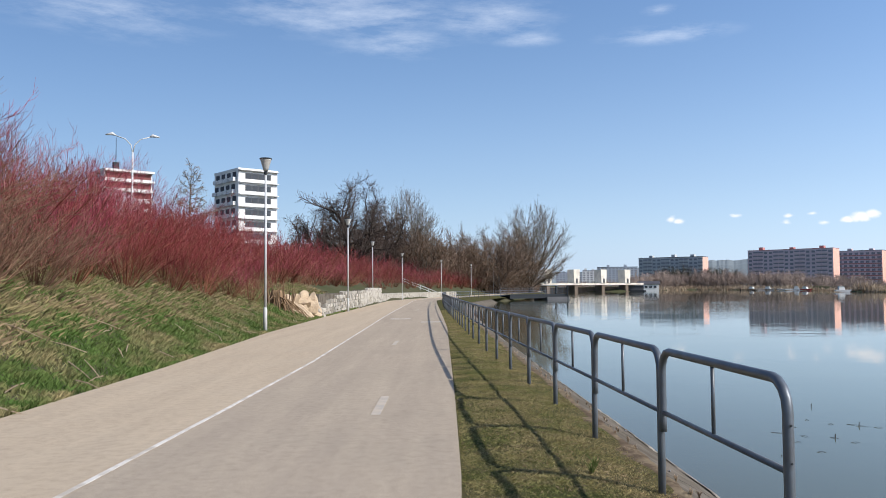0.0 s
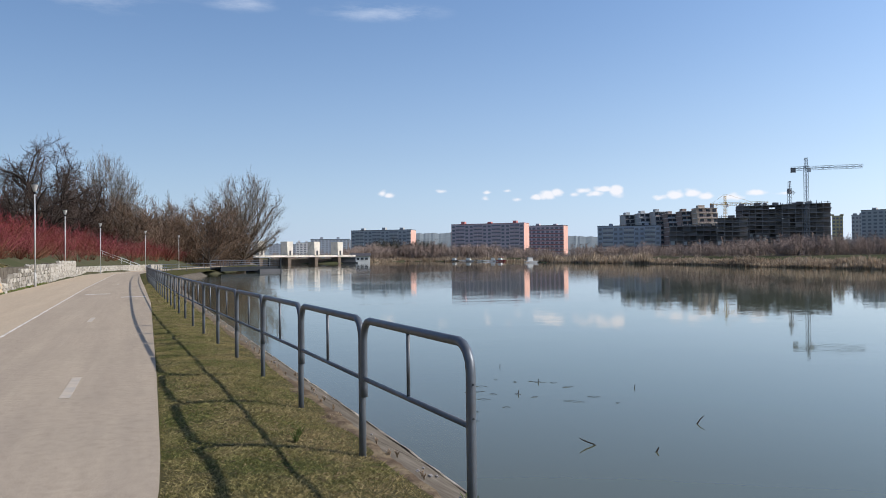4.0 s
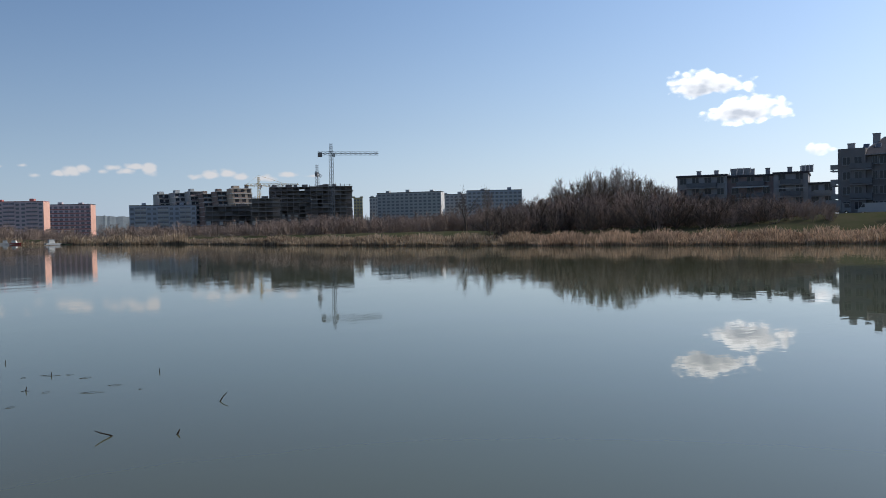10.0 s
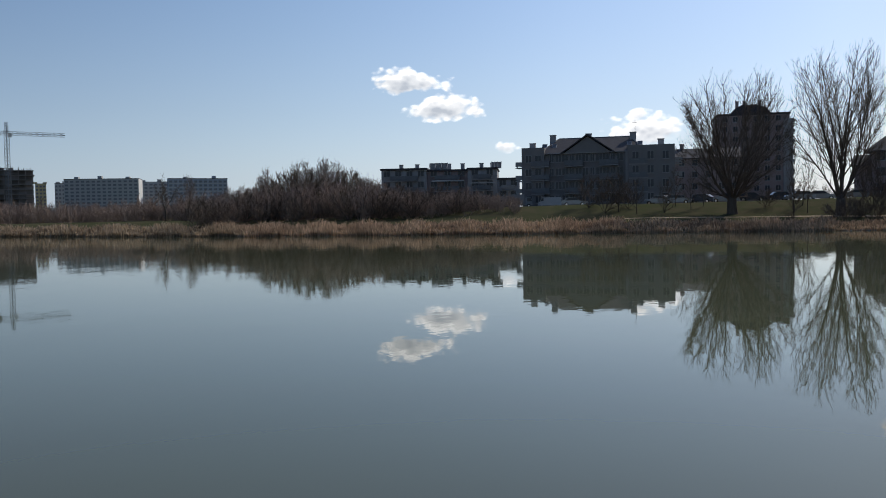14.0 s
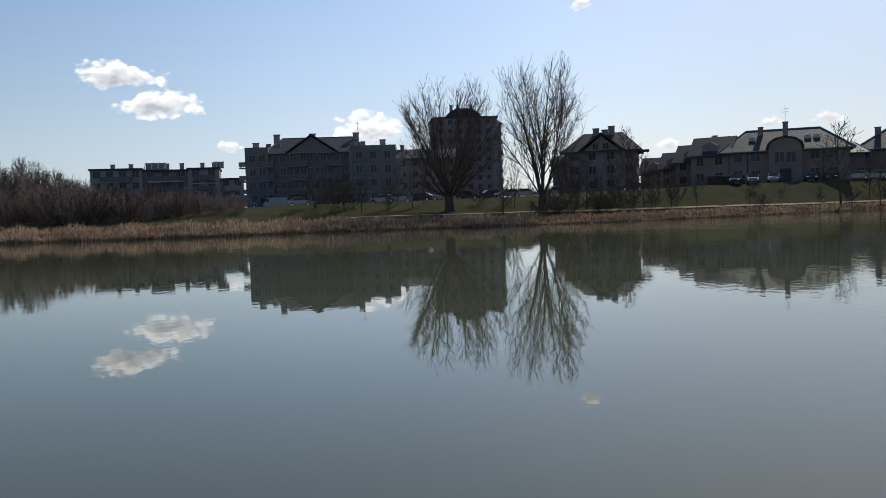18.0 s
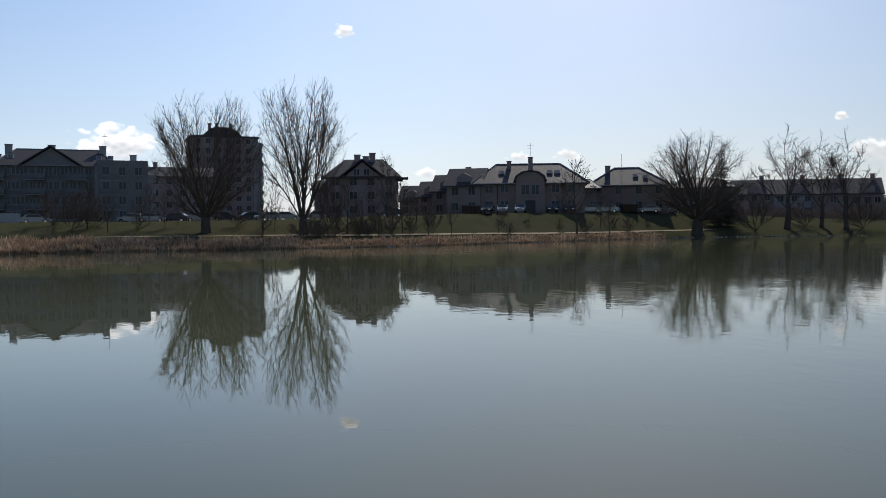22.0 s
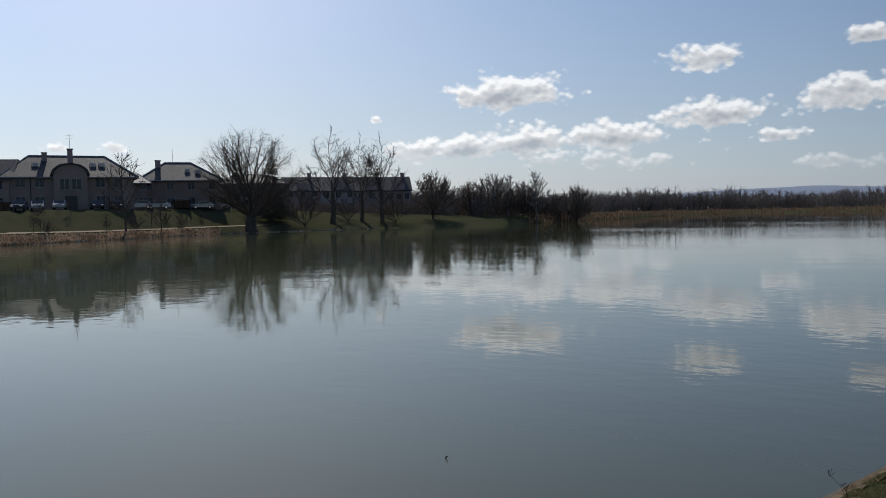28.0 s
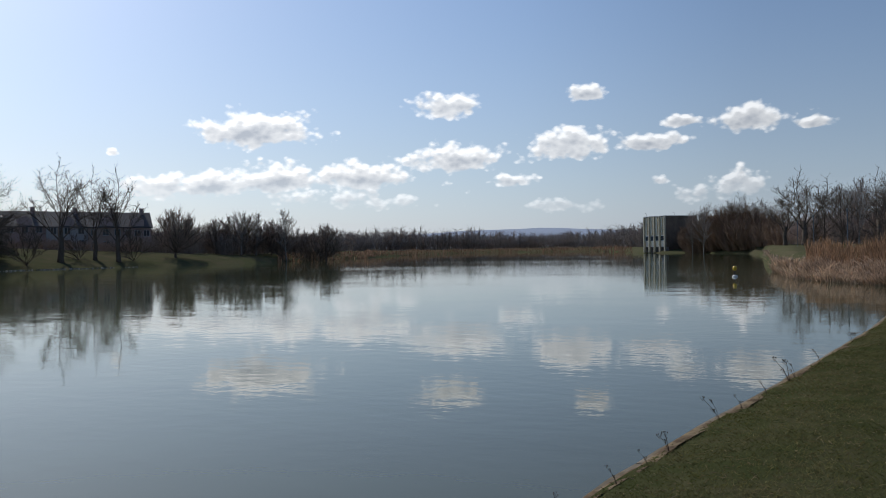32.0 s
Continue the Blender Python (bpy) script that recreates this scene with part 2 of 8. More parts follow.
# ---- materials ----
def mat(name, c1, c2=None, scale=4.0, rough=0.8, metal=0.0, bump=0.0, bscale=None, c3=None, scale3=0.4, amount3=0.6, rnd=0.0, spec=0.0, stretch=None, translucent=0.0, island=0.0):
    m = bpy.data.materials.new(name)
    m.use_nodes = True
    nt = m.node_tree
    b = nt.nodes["Principled BSDF"]
    tc = nd(nt, "ShaderNodeTexCoord")
    vec = tc.outputs["Object"]
    if stretch:
        mp = nd(nt, "ShaderNodeMapping")
        mp.inputs["Scale"].default_value = stretch
        nt.links.new(vec, mp.inputs[0])
        vec = mp.outputs[0]

    def fbm(s, d=5.0):
        n = nd(nt, "ShaderNodeTexNoise", i_Scale=s, i_Detail=d, i_Roughness=0.62)
        nt.links.new(vec, n.inputs["Vector"])
        return n.outputs["Fac"]

    c2 = c2 or tuple(v * 0.72 for v in c1)
    col = ramp(nt, fbm(scale), [(0.3, c2), (0.7, c1)])
    if c3:
        f3 = ramp(nt, fbm(scale3, 4.0), [(0.45, (0, 0, 0)), (0.62, (1, 1, 1))])
        col = mixc(nt, mth(nt, "MULTIPLY", f3, amount3), col, c3)
    if rnd or island:
        src = nd(nt, "ShaderNodeObjectInfo").outputs["Random"] if rnd else nd(nt, "ShaderNodeNewGeometry").outputs["Random Per Island"]
        amt = rnd or island
        hs = nd(nt, "ShaderNodeHueSaturation")
        nt.links.new(mth(nt, "ADD", mth(nt, "MULTIPLY", src, 2 * amt), 1 - amt), hs.inputs["Value"])
        nt.links.new(col, hs.inputs["Color"])
        col = hs.outputs[0]
    nt.links.new(col, b.inputs["Base Color"])
    b.inputs["Roughness"].default_value = rough
    b.inputs["Metallic"].default_value = metal
    b.inputs["Specular IOR Level"].default_value = spec
    if bump:
        bp = nd(nt, "ShaderNodeBump", i_Strength=1.0, i_Distance=bump)
        nt.links.new(fbm(bscale or scale * 4, 4.0), bp.inputs["Height"])
        nt.links.new(bp.outputs[0], b.inputs["Normal"])
    if translucent:
        tr = nd(nt, "ShaderNodeBsdfTranslucent")
        nt.links.new(col, tr.inputs["Color"])
        mx = nd(nt, "ShaderNodeMixShader", i_Fac=translucent)
        nt.links.new(b.outputs[0], mx.inputs[1])
        nt.links.new(tr.outputs[0], mx.inputs[2])
        nt.links.new(mx.outputs[0], nt.nodes["Material Output"].inputs[0])
    return m


def water_mat():
    m = bpy.data.materials.new("lake_water")
    m.use_nodes = True
    nt = m.node_tree
    b = nt.nodes["Principled BSDF"]
    b.inputs["IOR"].default_value = 1.315
    tc = nd(nt, "ShaderNodeTexCoord")

    def fbm(scale, d, sx=1.0, sy=1.0, rot=0.0):
        mp = nd(nt, "ShaderNodeMapping")
        mp.inputs["Scale"].default_value = (sx, sy, 1)
        mp.inputs["Rotation"].default_value = (0, 0, rot)
        n = nd(nt, "ShaderNodeTexNoise", i_Scale=scale, i_Detail=d, i_Roughness=0.5)
        nt.links.new(tc.outputs["Object"], mp.inputs[0])
        nt.links.new(mp.outputs[0], n.inputs["Vector"])
        return n.outputs["Fac"]

    murk = ramp(nt, fbm(0.05, 3.0), [(0.35, (0.105, 0.116, 0.067)), (0.7, (0.122, 0.133, 0.078))])
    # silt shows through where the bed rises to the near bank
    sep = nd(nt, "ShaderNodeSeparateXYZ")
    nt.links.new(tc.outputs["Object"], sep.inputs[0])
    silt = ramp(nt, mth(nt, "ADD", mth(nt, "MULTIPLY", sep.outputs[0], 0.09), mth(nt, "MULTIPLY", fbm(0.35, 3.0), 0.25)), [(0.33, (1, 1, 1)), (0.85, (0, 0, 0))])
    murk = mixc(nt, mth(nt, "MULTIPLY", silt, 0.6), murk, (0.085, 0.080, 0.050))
    # the dimmer light towards the south is put into the water colour
    south_dim = ramp(nt, mth(nt, "ADD", mth(nt, "MULTIPLY", mth(nt, "ADD", sep.outputs[0], sep.outputs[1]), 0.02), 0.5), [(0.34, (0.74, 0.80, 0.77)), (0.52, (1, 1, 1))])
    murk = mixc(nt, 1.0, murk, south_dim, "MULTIPLY")
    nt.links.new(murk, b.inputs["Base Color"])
    # calm with patches that a light breeze ruffles
    breeze = ramp(nt, fbm(0.012, 4.0, 1.0, 3.0, 0.5), [(0.48, (0.32, 0.32, 0.32)), (0.66, (1, 1, 1))])
    h = mth(nt, "ADD", mth(nt, "MULTIPLY", fbm(1.9, 3.0, 1.0, 1.6, 0.3), 0.75), mth(nt, "MULTIPLY", fbm(0.22, 2.0, 1.0, 1.6, -0.4), 2.0))
    # still under the near bank, livelier in the open water towards the south-west
    far_ = nd(nt, "ShaderNodeVectorMath", operation="LENGTH")
    nt.links.new(tc.outputs["Object"], far_.inputs[0])
    calm = ramp(nt, mth(nt, "MULTIPLY", far_.outputs["Value"], 0.01), [(0.0, (0.22, 0.22, 0.22)), (0.42, (1, 1, 1))])
    open_ = ramp(nt, mth(nt, "ADD", mth(nt, "MULTIPLY", sep.outputs[1], -0.01), 0.5), [(0.4, (0.85, 0.85, 0.85)), (0.85, (1.1, 1.1, 1.1))])
    breeze = mth(nt, "MULTIPLY", breeze, mth(nt, "MULTIPLY", mth(nt, "MULTIPLY", calm, open_), 1.5))
    bp = nd(nt, "ShaderNodeBump", i_Strength=1.0, i_Distance=WAVE)
    nt.links.new(mth(nt, "MULTIPLY", h, breeze), bp.inputs["Height"])
    nt.links.new(bp.outputs[0], b.inputs["Normal"])
    b.inputs["Roughness"].default_value = 0.006
    # reflections are tinted to mute the blue of the mirrored sky
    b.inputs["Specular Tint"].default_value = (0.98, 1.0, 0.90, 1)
    return m


WAVE = 0.007
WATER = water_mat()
GROUND = mat("meadow", (0.075, 0.081, 0.043), (0.107, 0.093, 0.059), 0.5, 0.95, bump=0.05, bscale=7, c3=(0.064, 0.075, 0.034), scale3=0.13)
TURF = mat("turf", (0.083, 0.079, 0.032), (0.122, 0.101, 0.054), 3.0, 0.95, bump=0.02, bscale=60, c3=(0.050, 0.068, 0.020), scale3=0.9)
# greener turf of the south bank, also darkened for its side away from the sun
TURF_GREEN_SHADE = mat("shaded_green_turf", (0.062, 0.070, 0.028), (0.095, 0.085, 0.045), 5.0, 0.95, bump=0.02, bscale=60, c3=(0.040, 0.055, 0.018), scale3=1.1)
BLADE = mat("grass_blades", (0.24, 0.215, 0.08), (0.38, 0.30, 0.15), 1.1, 0.7, c3=(0.135, 0.16, 0.045), scale3=0.9, translucent=0.15, island=0.35)
# greener copy of the verge blades, with backlit shade in the colour
BLADE_SHADE = mat("shaded_bank_blades", (0.124, 0.130, 0.042), (0.205, 0.177, 0.084), 1.4, 0.75, c3=(0.053, 0.066, 0.019), scale3=0.8, translucent=0.35, island=0.4)
BLADE_GREEN = mat("lush_grass_blades", (0.085, 0.165, 0.036), (0.155, 0.19, 0.062), 0.9, 0.7, c3=(0.34, 0.27, 0.14), scale3=0.6, amount3=0.85, translucent=0.3, island=0.4)
DRYBLADE = mat("dry_litter", (0.36, 0.27, 0.16), (0.23, 0.165, 0.095), 0.8, 0.85, c3=(0.20, 0.20, 0.07), scale3=0.5, translucent=0.2, island=0.4)
REED = mat("dry_reed", (0.562, 0.443, 0.313), (0.378, 0.292, 0.205), 0.5, 0.85, c3=(0.238, 0.162, 0.108), scale3=0.09, translucent=0.4, island=0.45)
REED_MID = mat("brown_reed", (0.649, 0.482, 0.334), (0.421, 0.307, 0.211), 0.5, 0.85, c3=(0.264, 0.176, 0.124), scale3=0.12, translucent=0.25, island=0.5)
REED_RUST = mat("orange_brown_reed", (0.480, 0.300, 0.174), (0.300, 0.180, 0.108), 0.5, 0.85, c3=(0.216, 0.132, 0.084), scale3=0.2, translucent=0.3, island=0.5)
LIP = mat("washed_concrete", (0.40, 0.36, 0.30), (0.22, 0.195, 0.16), 7, 0.85, bump=0.01, bscale=30, c3=(0.12, 0.10, 0.08), scale3=2.0, amount3=0.8)
SOIL = mat("damp_soil", (0.17, 0.125, 0.085), (0.085, 0.062, 0.043), 6, 0.95, bump=0.03, bscale=22, c3=(0.24, 0.19, 0.12), scale3=3.0, amount3=0.7)
REED_RED = mat("rusty_reed", (0.351, 0.227, 0.150), (0.234, 0.150, 0.104), 0.5, 0.85, translucent=0.35, island=0.4)
def asphalt(name, light, dark, patch, streak):
    """Worn asphalt: stone grain, blotches, long worn tracks and a few pale and dark specks."""
    m = mat(name, light, dark, 95, 0.92, bump=0.004, bscale=170, c3=patch, scale3=0.45, amount3=0.75)
    nt = m.node_tree
    b = nt.nodes["Principled BSDF"]
    link = b.inputs["Base Color"].links[0]
    col, tc = link.from_socket, nd(nt, "ShaderNodeTexCoord")

    def fbm(scale, detail, stretch=(1, 1, 1)):
        mp = nd(nt, "ShaderNodeMapping")
        mp.inputs["Scale"].default_value = stretch
        nt.links.new(tc.outputs["Object"], mp.inputs[0])
        n = nd(nt, "ShaderNodeTexNoise", i_Scale=scale, i_Detail=detail, i_Roughness=0.65)
        nt.links.new(mp.outputs[0], n.inputs["Vector"])
        return n.outputs["Fac"]

    col = mixc(nt, 1.0, col, ramp(nt, fbm(9.0, 8.0), [(0.28, (0.87, 0.87, 0.87)), (0.5, (1, 1, 1)), (0.72, (1.07, 1.07, 1.06))]), "MULTIPLY")
    col = mixc(nt, 1.0, col, ramp(nt, fbm(2.2, 5.0, (1, 0.06, 1)), [(0.35, streak), (0.65, (1.03, 1.03, 1.02))]), "MULTIPLY")
    vo = nd(nt, "ShaderNodeTexVoronoi", i_Scale=26.0)
    nt.links.new(tc.outputs["Object"], vo.inputs["Vector"])
    col = mixc(nt, 1.0, col, ramp(nt, vo.outputs["Distance"], [(0.05, (0.72, 0.71, 0.70)), (0.16, (1, 1, 1))]), "MULTIPLY")
    nt.links.new(col, b.inputs["Base Color"])
    return m


ASPHALT = asphalt("grey_asphalt", (0.54, 0.442, 0.33), (0.318, 0.260, 0.196), (0.41, 0.338, 0.254), (0.90, 0.90, 0.91))
PAVE = asphalt("footway_asphalt", (0.60, 0.478, 0.34), (0.39, 0.312, 0.224), (0.49, 0.395, 0.285), (0.94, 0.94, 0.94))
PAINT = mat("worn_white_paint", (0.76, 0.72, 0.65), (0.58, 0.53, 0.46), 14, 0.8, c3=(0.44, 0.38, 0.31), scale3=2.2, amount3=0.8)
FADED = mat("faded_paint", (0.55, 0.47, 0.37), (0.47, 0.40, 0.31), 14, 0.85, c3=(0.42, 0.376, 0.325), scale3=2.5, amount3=0.8)
CONCRETE = mat("weathered_concrete", (0.200, 0.174, 0.140), (0.115, 0.098, 0.076), 5, 0.9, bump=0.015, bscale=24, c3=(0.102, 0.085, 0.064), scale3=1.1, amount3=0.8)
FACADE = mat("dark_grey_render", (0.292, 0.277, 0.268), (0.226, 0.213, 0.207), 0.3, 0.9)
STEEL = mat("painted_grey_steel", (0.145, 0.165, 0.185), (0.12, 0.135, 0.15), 6, 0.45, 0.35, spec=0.5, bump=0.001, bscale=40, c3=(0.10, 0.085, 0.07), scale3=5, amount3=0.35)
POLE = mat("pale_grey_pole", (0.62, 0.62, 0.60), (0.5, 0.5, 0.48), 8, 0.45, 0.1, spec=0.4)
DARK_METAL = mat("dark_metal", (0.05, 0.055, 0.06), None, 8, 0.5, 0.3)
LANTERN = mat("smoked_lantern_glass", (0.722, 0.701, 0.637), (0.531, 0.510, 0.468), 12, 0.25, translucent=0.4)
BARK = mat("grey_brown_bark", (0.155, 0.128, 0.104), (0.095, 0.077, 0.062), 3, 0.95, bump=0.02, bscale=14, stretch=(1.350, 1.350, 0.405))
BARK_DARK = mat("dark_gnarled_bark", (0.085, 0.068, 0.058), (0.05, 0.04, 0.034), 3, 0.95, bump=0.02, bscale=14, stretch=(1, 1, 0.3))
TWIG_DARK = mat("dark_twigs", (0.13, 0.098, 0.082), (0.085, 0.064, 0.054), 0.4, 0.9)
TWIG = mat("grey_brown_twigs", (0.232, 0.185, 0.148), (0.158, 0.125, 0.102), 0.4, 0.9)
# paler than the near twigs: haze of distance is in the colour
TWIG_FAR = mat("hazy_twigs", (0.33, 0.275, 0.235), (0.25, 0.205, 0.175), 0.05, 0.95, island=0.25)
TWIG_PALE = mat("pale_twigs", (0.24, 0.20, 0.155), (0.17, 0.135, 0.10), 0.4, 0.9)
TWIG_WOOD = mat("woodland_twigs", (0.380, 0.294, 0.243), (0.272, 0.210, 0.174), 0.4, 0.9)
TWIG_RUST = mat("rusty_twigs", (0.241, 0.167, 0.115), (0.161, 0.109, 0.078), 0.4, 0.9)
BIRCH = mat("birch_bark", (0.38, 0.36, 0.335), (0.20, 0.185, 0.17), 3, 0.85, c3=(0.06, 0.055, 0.05), scale3=2.0)
STEM_BROWN = mat("red_brown_stems", (0.187, 0.072, 0.044), (0.110, 0.041, 0.029), 0.9, 0.6, c3=(0.253, 0.149, 0.083), scale3=0.6, island=0.55)
STEM_RED = mat("red_dogwood_stems", (0.264, 0.058, 0.058), (0.162, 0.034, 0.036), 0.9, 0.6, c3=(0.255, 0.098, 0.076), scale3=0.5, island=0.45)
STEM_CRIMSON = mat("crimson_dogwood_stems", (0.391, 0.086, 0.115), (0.230, 0.048, 0.071), 0.9, 0.6, c3=(0.253, 0.103, 0.098), scale3=0.7, island=0.55)
STEM_ORANGE = mat("orange_brown_stems", (0.238, 0.087, 0.052), (0.154, 0.052, 0.036), 0.9, 0.6, c3=(0.294, 0.161, 0.091), scale3=0.7, island=0.55)
STEM_TAN = mat("tan_stems", (0.216, 0.120, 0.080), (0.136, 0.072, 0.052), 0.9, 0.7, c3=(0.256, 0.176, 0.112), scale3=0.6, island=0.4)
NEEDLE = mat("dark_needles", (0.120, 0.112, 0.084), (0.084, 0.078, 0.060), 0.8, 0.8, island=0.4)
SITEWALL = mat("bare_block_wall", (0.259, 0.238, 0.227), (0.187, 0.173, 0.166), 0.12, 0.95, island=0.35)
NEEDLE_TAN = mat("larch_twigs", (0.34, 0.27, 0.17), (0.24, 0.19, 0.12), 0.8, 0.85, island=0.4)
STONE = mat("pale_gabion_stone", (0.421, 0.386, 0.322), (0.281, 0.257, 0.216), 3, 0.9, bump=0.02, bscale=12, rnd=0.3)
BOARD_BROWN = mat("weathered_brown_boards", (0.16, 0.105, 0.075), (0.11, 0.075, 0.055), 2, 0.9, rnd=0.25)
# pale colour stands in for sun glints on the wet shore stones
SHORE_GLINT = mat("glint_pale_stone", (0.46, 0.42, 0.35), (0.28, 0.25, 0.20), 3, 0.95, island=0.5)
SANDSTONE = mat("sandy_rock", (0.600, 0.468, 0.312), (0.432, 0.324, 0.216), 2, 0.95, bump=0.05, bscale=6, c3=(0.240, 0.180, 0.120), scale3=1.5)
STUMP = mat("splintered_wood", (0.34, 0.23, 0.13), (0.17, 0.11, 0.07), 5, 0.9, bump=0.03, bscale=14, stretch=(1, 1, 0.2))
FIN = mat("pale_concrete", (0.56, 0.51, 0.39), (0.46, 0.42, 0.32), 0.8, 0.9, c3=(0.36, 0.33, 0.26), scale3=0.5)
CREAM = mat("cream_render", (0.862, 0.787, 0.663), (0.784, 0.710, 0.589), 0.7, 0.9, c3=(0.490, 0.432, 0.374), scale3=0.3, amount3=0.5)
WHITE = mat("white_render", (0.78, 0.77, 0.74), (0.70, 0.69, 0.66), 0.4, 0.85)
GREYWALL = mat("grey_render", (0.443, 0.435, 0.435), (0.344, 0.336, 0.336), 0.3, 0.9)
BLUEGREY = mat("blue_grey_render", (0.468, 0.486, 0.532), (0.378, 0.396, 0.432), 0.3, 0.9)
# far walls and windows, paled by distance haze put into their colours
FARGREY = mat("hazed_grey_render", (0.54, 0.545, 0.525), (0.48, 0.485, 0.465), 0.3, 0.9)
FARBLUE = mat("hazed_blue_grey_render", (0.44, 0.48, 0.53), (0.38, 0.42, 0.47), 0.3, 0.9)
FARSLOT = mat("hazed_loggia", (0.282, 0.286, 0.302), (0.226, 0.230, 0.246), 0.5, 0.6)
PINK = mat("hazed_pink_render", (0.70, 0.58, 0.585), (0.62, 0.51, 0.515), 0.3, 0.9)
REDBAND = mat("brick_red_render", (0.50, 0.24, 0.22), (0.43, 0.20, 0.185), 0.3, 0.9)
MAROON = mat("maroon_panels", (0.24, 0.10, 0.09), (0.18, 0.075, 0.07), 0.4, 0.8)
ORANGE = mat("salmon_render", (0.82, 0.50, 0.40), (0.72, 0.42, 0.33), 0.3, 0.9)
YELLOW = mat("yellow_render", (0.70, 0.60, 0.34), (0.62, 0.52, 0.29), 0.3, 0.9)
BROWNWALL = mat("brown_render", (0.401, 0.320, 0.301), (0.324, 0.253, 0.244), 0.4, 0.9)
OCHRE = mat("ochre_render", (0.391, 0.305, 0.261), (0.323, 0.247, 0.209), 0.4, 0.9)
SANDWALL = mat("sand_render", (0.62, 0.50, 0.38), (0.53, 0.42, 0.32), 0.3, 0.9)
RAWCON = mat("raw_concrete", (0.336, 0.316, 0.304), (0.264, 0.248, 0.240), 0.5, 0.92, c3=(0.152, 0.144, 0.136), scale3=0.25)
ROOF = mat("dark_roof_tiles", (0.099, 0.095, 0.099), (0.069, 0.065, 0.071), 1.2, 0.65, spec=0.12, bump=0.03, bscale=3)

GLASS = mat("window_glass", (0.066, 0.072, 0.084), (0.042, 0.048, 0.054), 0.7, 0.08, spec=0.3)
FRAME = mat("grey_frames", (0.42, 0.415, 0.41), (0.34, 0.335, 0.33), 3, 0.5)
BALUSTRADE = mat("grey_balustrade", (0.24, 0.245, 0.25), (0.18, 0.185, 0.19), 1.0, 0.6)
DARKSLOT = mat("dark_loggia", (0.114, 0.115, 0.120), (0.084, 0.084, 0.090), 0.5, 0.6)
CRANE_Y = mat("crane_yellow", (0.62, 0.40, 0.08), None, 1, 0.5)
CRANE_G = mat("crane_grey", (0.24, 0.26, 0.29), None, 1, 0.5)
# aerial haze is mixed into the colours of both backdrop hills
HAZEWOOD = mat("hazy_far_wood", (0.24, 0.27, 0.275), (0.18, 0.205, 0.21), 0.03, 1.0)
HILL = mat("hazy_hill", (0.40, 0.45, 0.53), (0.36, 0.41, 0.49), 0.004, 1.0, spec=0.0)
CAR_W = mat("white_car_paint", (0.50, 0.50, 0.50), (0.46, 0.46, 0.46), 1, 0.2, spec=0.6)
VAN_BOX = mat("grey_truck_box", (0.36, 0.36, 0.355), (0.30, 0.30, 0.295), 0.8, 0.7)
CAR_D = mat("dark_car_paint", (0.054, 0.059, 0.072), (0.045, 0.050, 0.063), 1, 0.2, spec=0.6)
CAR_S = mat("silver_car_paint", (0.40, 0.41, 0.42), (0.36, 0.37, 0.38), 1, 0.25, 0.6)
CAR_R = mat("red_car_paint", (0.35, 0.03, 0.03), (0.3, 0.025, 0.025), 1, 0.2, spec=0.6)
TYRE = mat("tyre_rubber", (0.02, 0.02, 0.02), None, 4, 0.8)
CHROME = mat("bright_metal", (0.75, 0.75, 0.75), None, 4, 0.12, 1.0)
BUOY = mat("yellow_buoy_plastic", (0.78, 0.50, 0.04), (0.70, 0.43, 0.04), 3, 0.4, spec=0.5)
ORANGE_P = mat("orange_plastic", (0.85, 0.16, 0.04), None, 3, 0.5)
STALK = mat("dead_stalk", (0.14, 0.105, 0.08), (0.09, 0.068, 0.055), 5, 0.8)
DARKCON = mat("stained_concrete", (0.228, 0.178, 0.140), (0.159, 0.123, 0.097), 0.4, 0.95, c3=(0.122, 0.096, 0.073), scale3=0.25)
DRIFT = mat("wet_driftwood", (0.045, 0.036, 0.028), (0.03, 0.024, 0.02), 5, 0.6)


# ---- geometry helpers ----
def merge(geos):
    vs, fs, n = [], [], 0
    for v, f in geos:
        vs.extend(v)
        fs.extend([tuple(i + n for i in q) for q in f])
        n += len(v)
    return vs, fs


def box(x0, x1, y0, y1, z0, z1):
    v = [(x, y, z) for z in (z0, z1) for x, y in ((x0, y0), (x1, y0), (x1, y1), (x0, y1))]
    return v, [(3, 2, 1, 0), (4, 5, 6, 7), (0, 1, 5, 4), (1, 2, 6, 5), (2, 3, 7, 6), (3, 0, 4, 7)]


def tube(pts, radii, n=6, cap=True):
    """A tapered tube along points."""
    pts = [Vector(p) for p in pts]
    vs, fs = [], []
    u = None
    for i, p in enumerate(pts):
        d = (pts[min(i + 1, len(pts) - 1)] - pts[max(i - 1, 0)])
        d = d.normalized() if d.length > 1e-9 else Vector((0, 0, 1))
        u = d.orthogonal().normalized() if u is None else (u - d * u.dot(d)).normalized()
        w = d.cross(u)
        r = radii[i] if isinstance(radii, (list, tuple)) else radii
        for k in range(n):
            a = 2 * math.pi * k / n
            vs.append(tuple(p + (u * math.cos(a) + w * math.sin(a)) * r))
    for i in range(len(pts) - 1):
        for k in range(n):
            a, b = i * n + k, i * n + (k + 1) % n
            fs.append((a, b, b + n, a + n))
    if cap:
        fs.append(tuple(range(n - 1, -1, -1)))
        fs.append(tuple(range((len(pts) - 1) * n, len(pts) * n)))
    return vs, fs


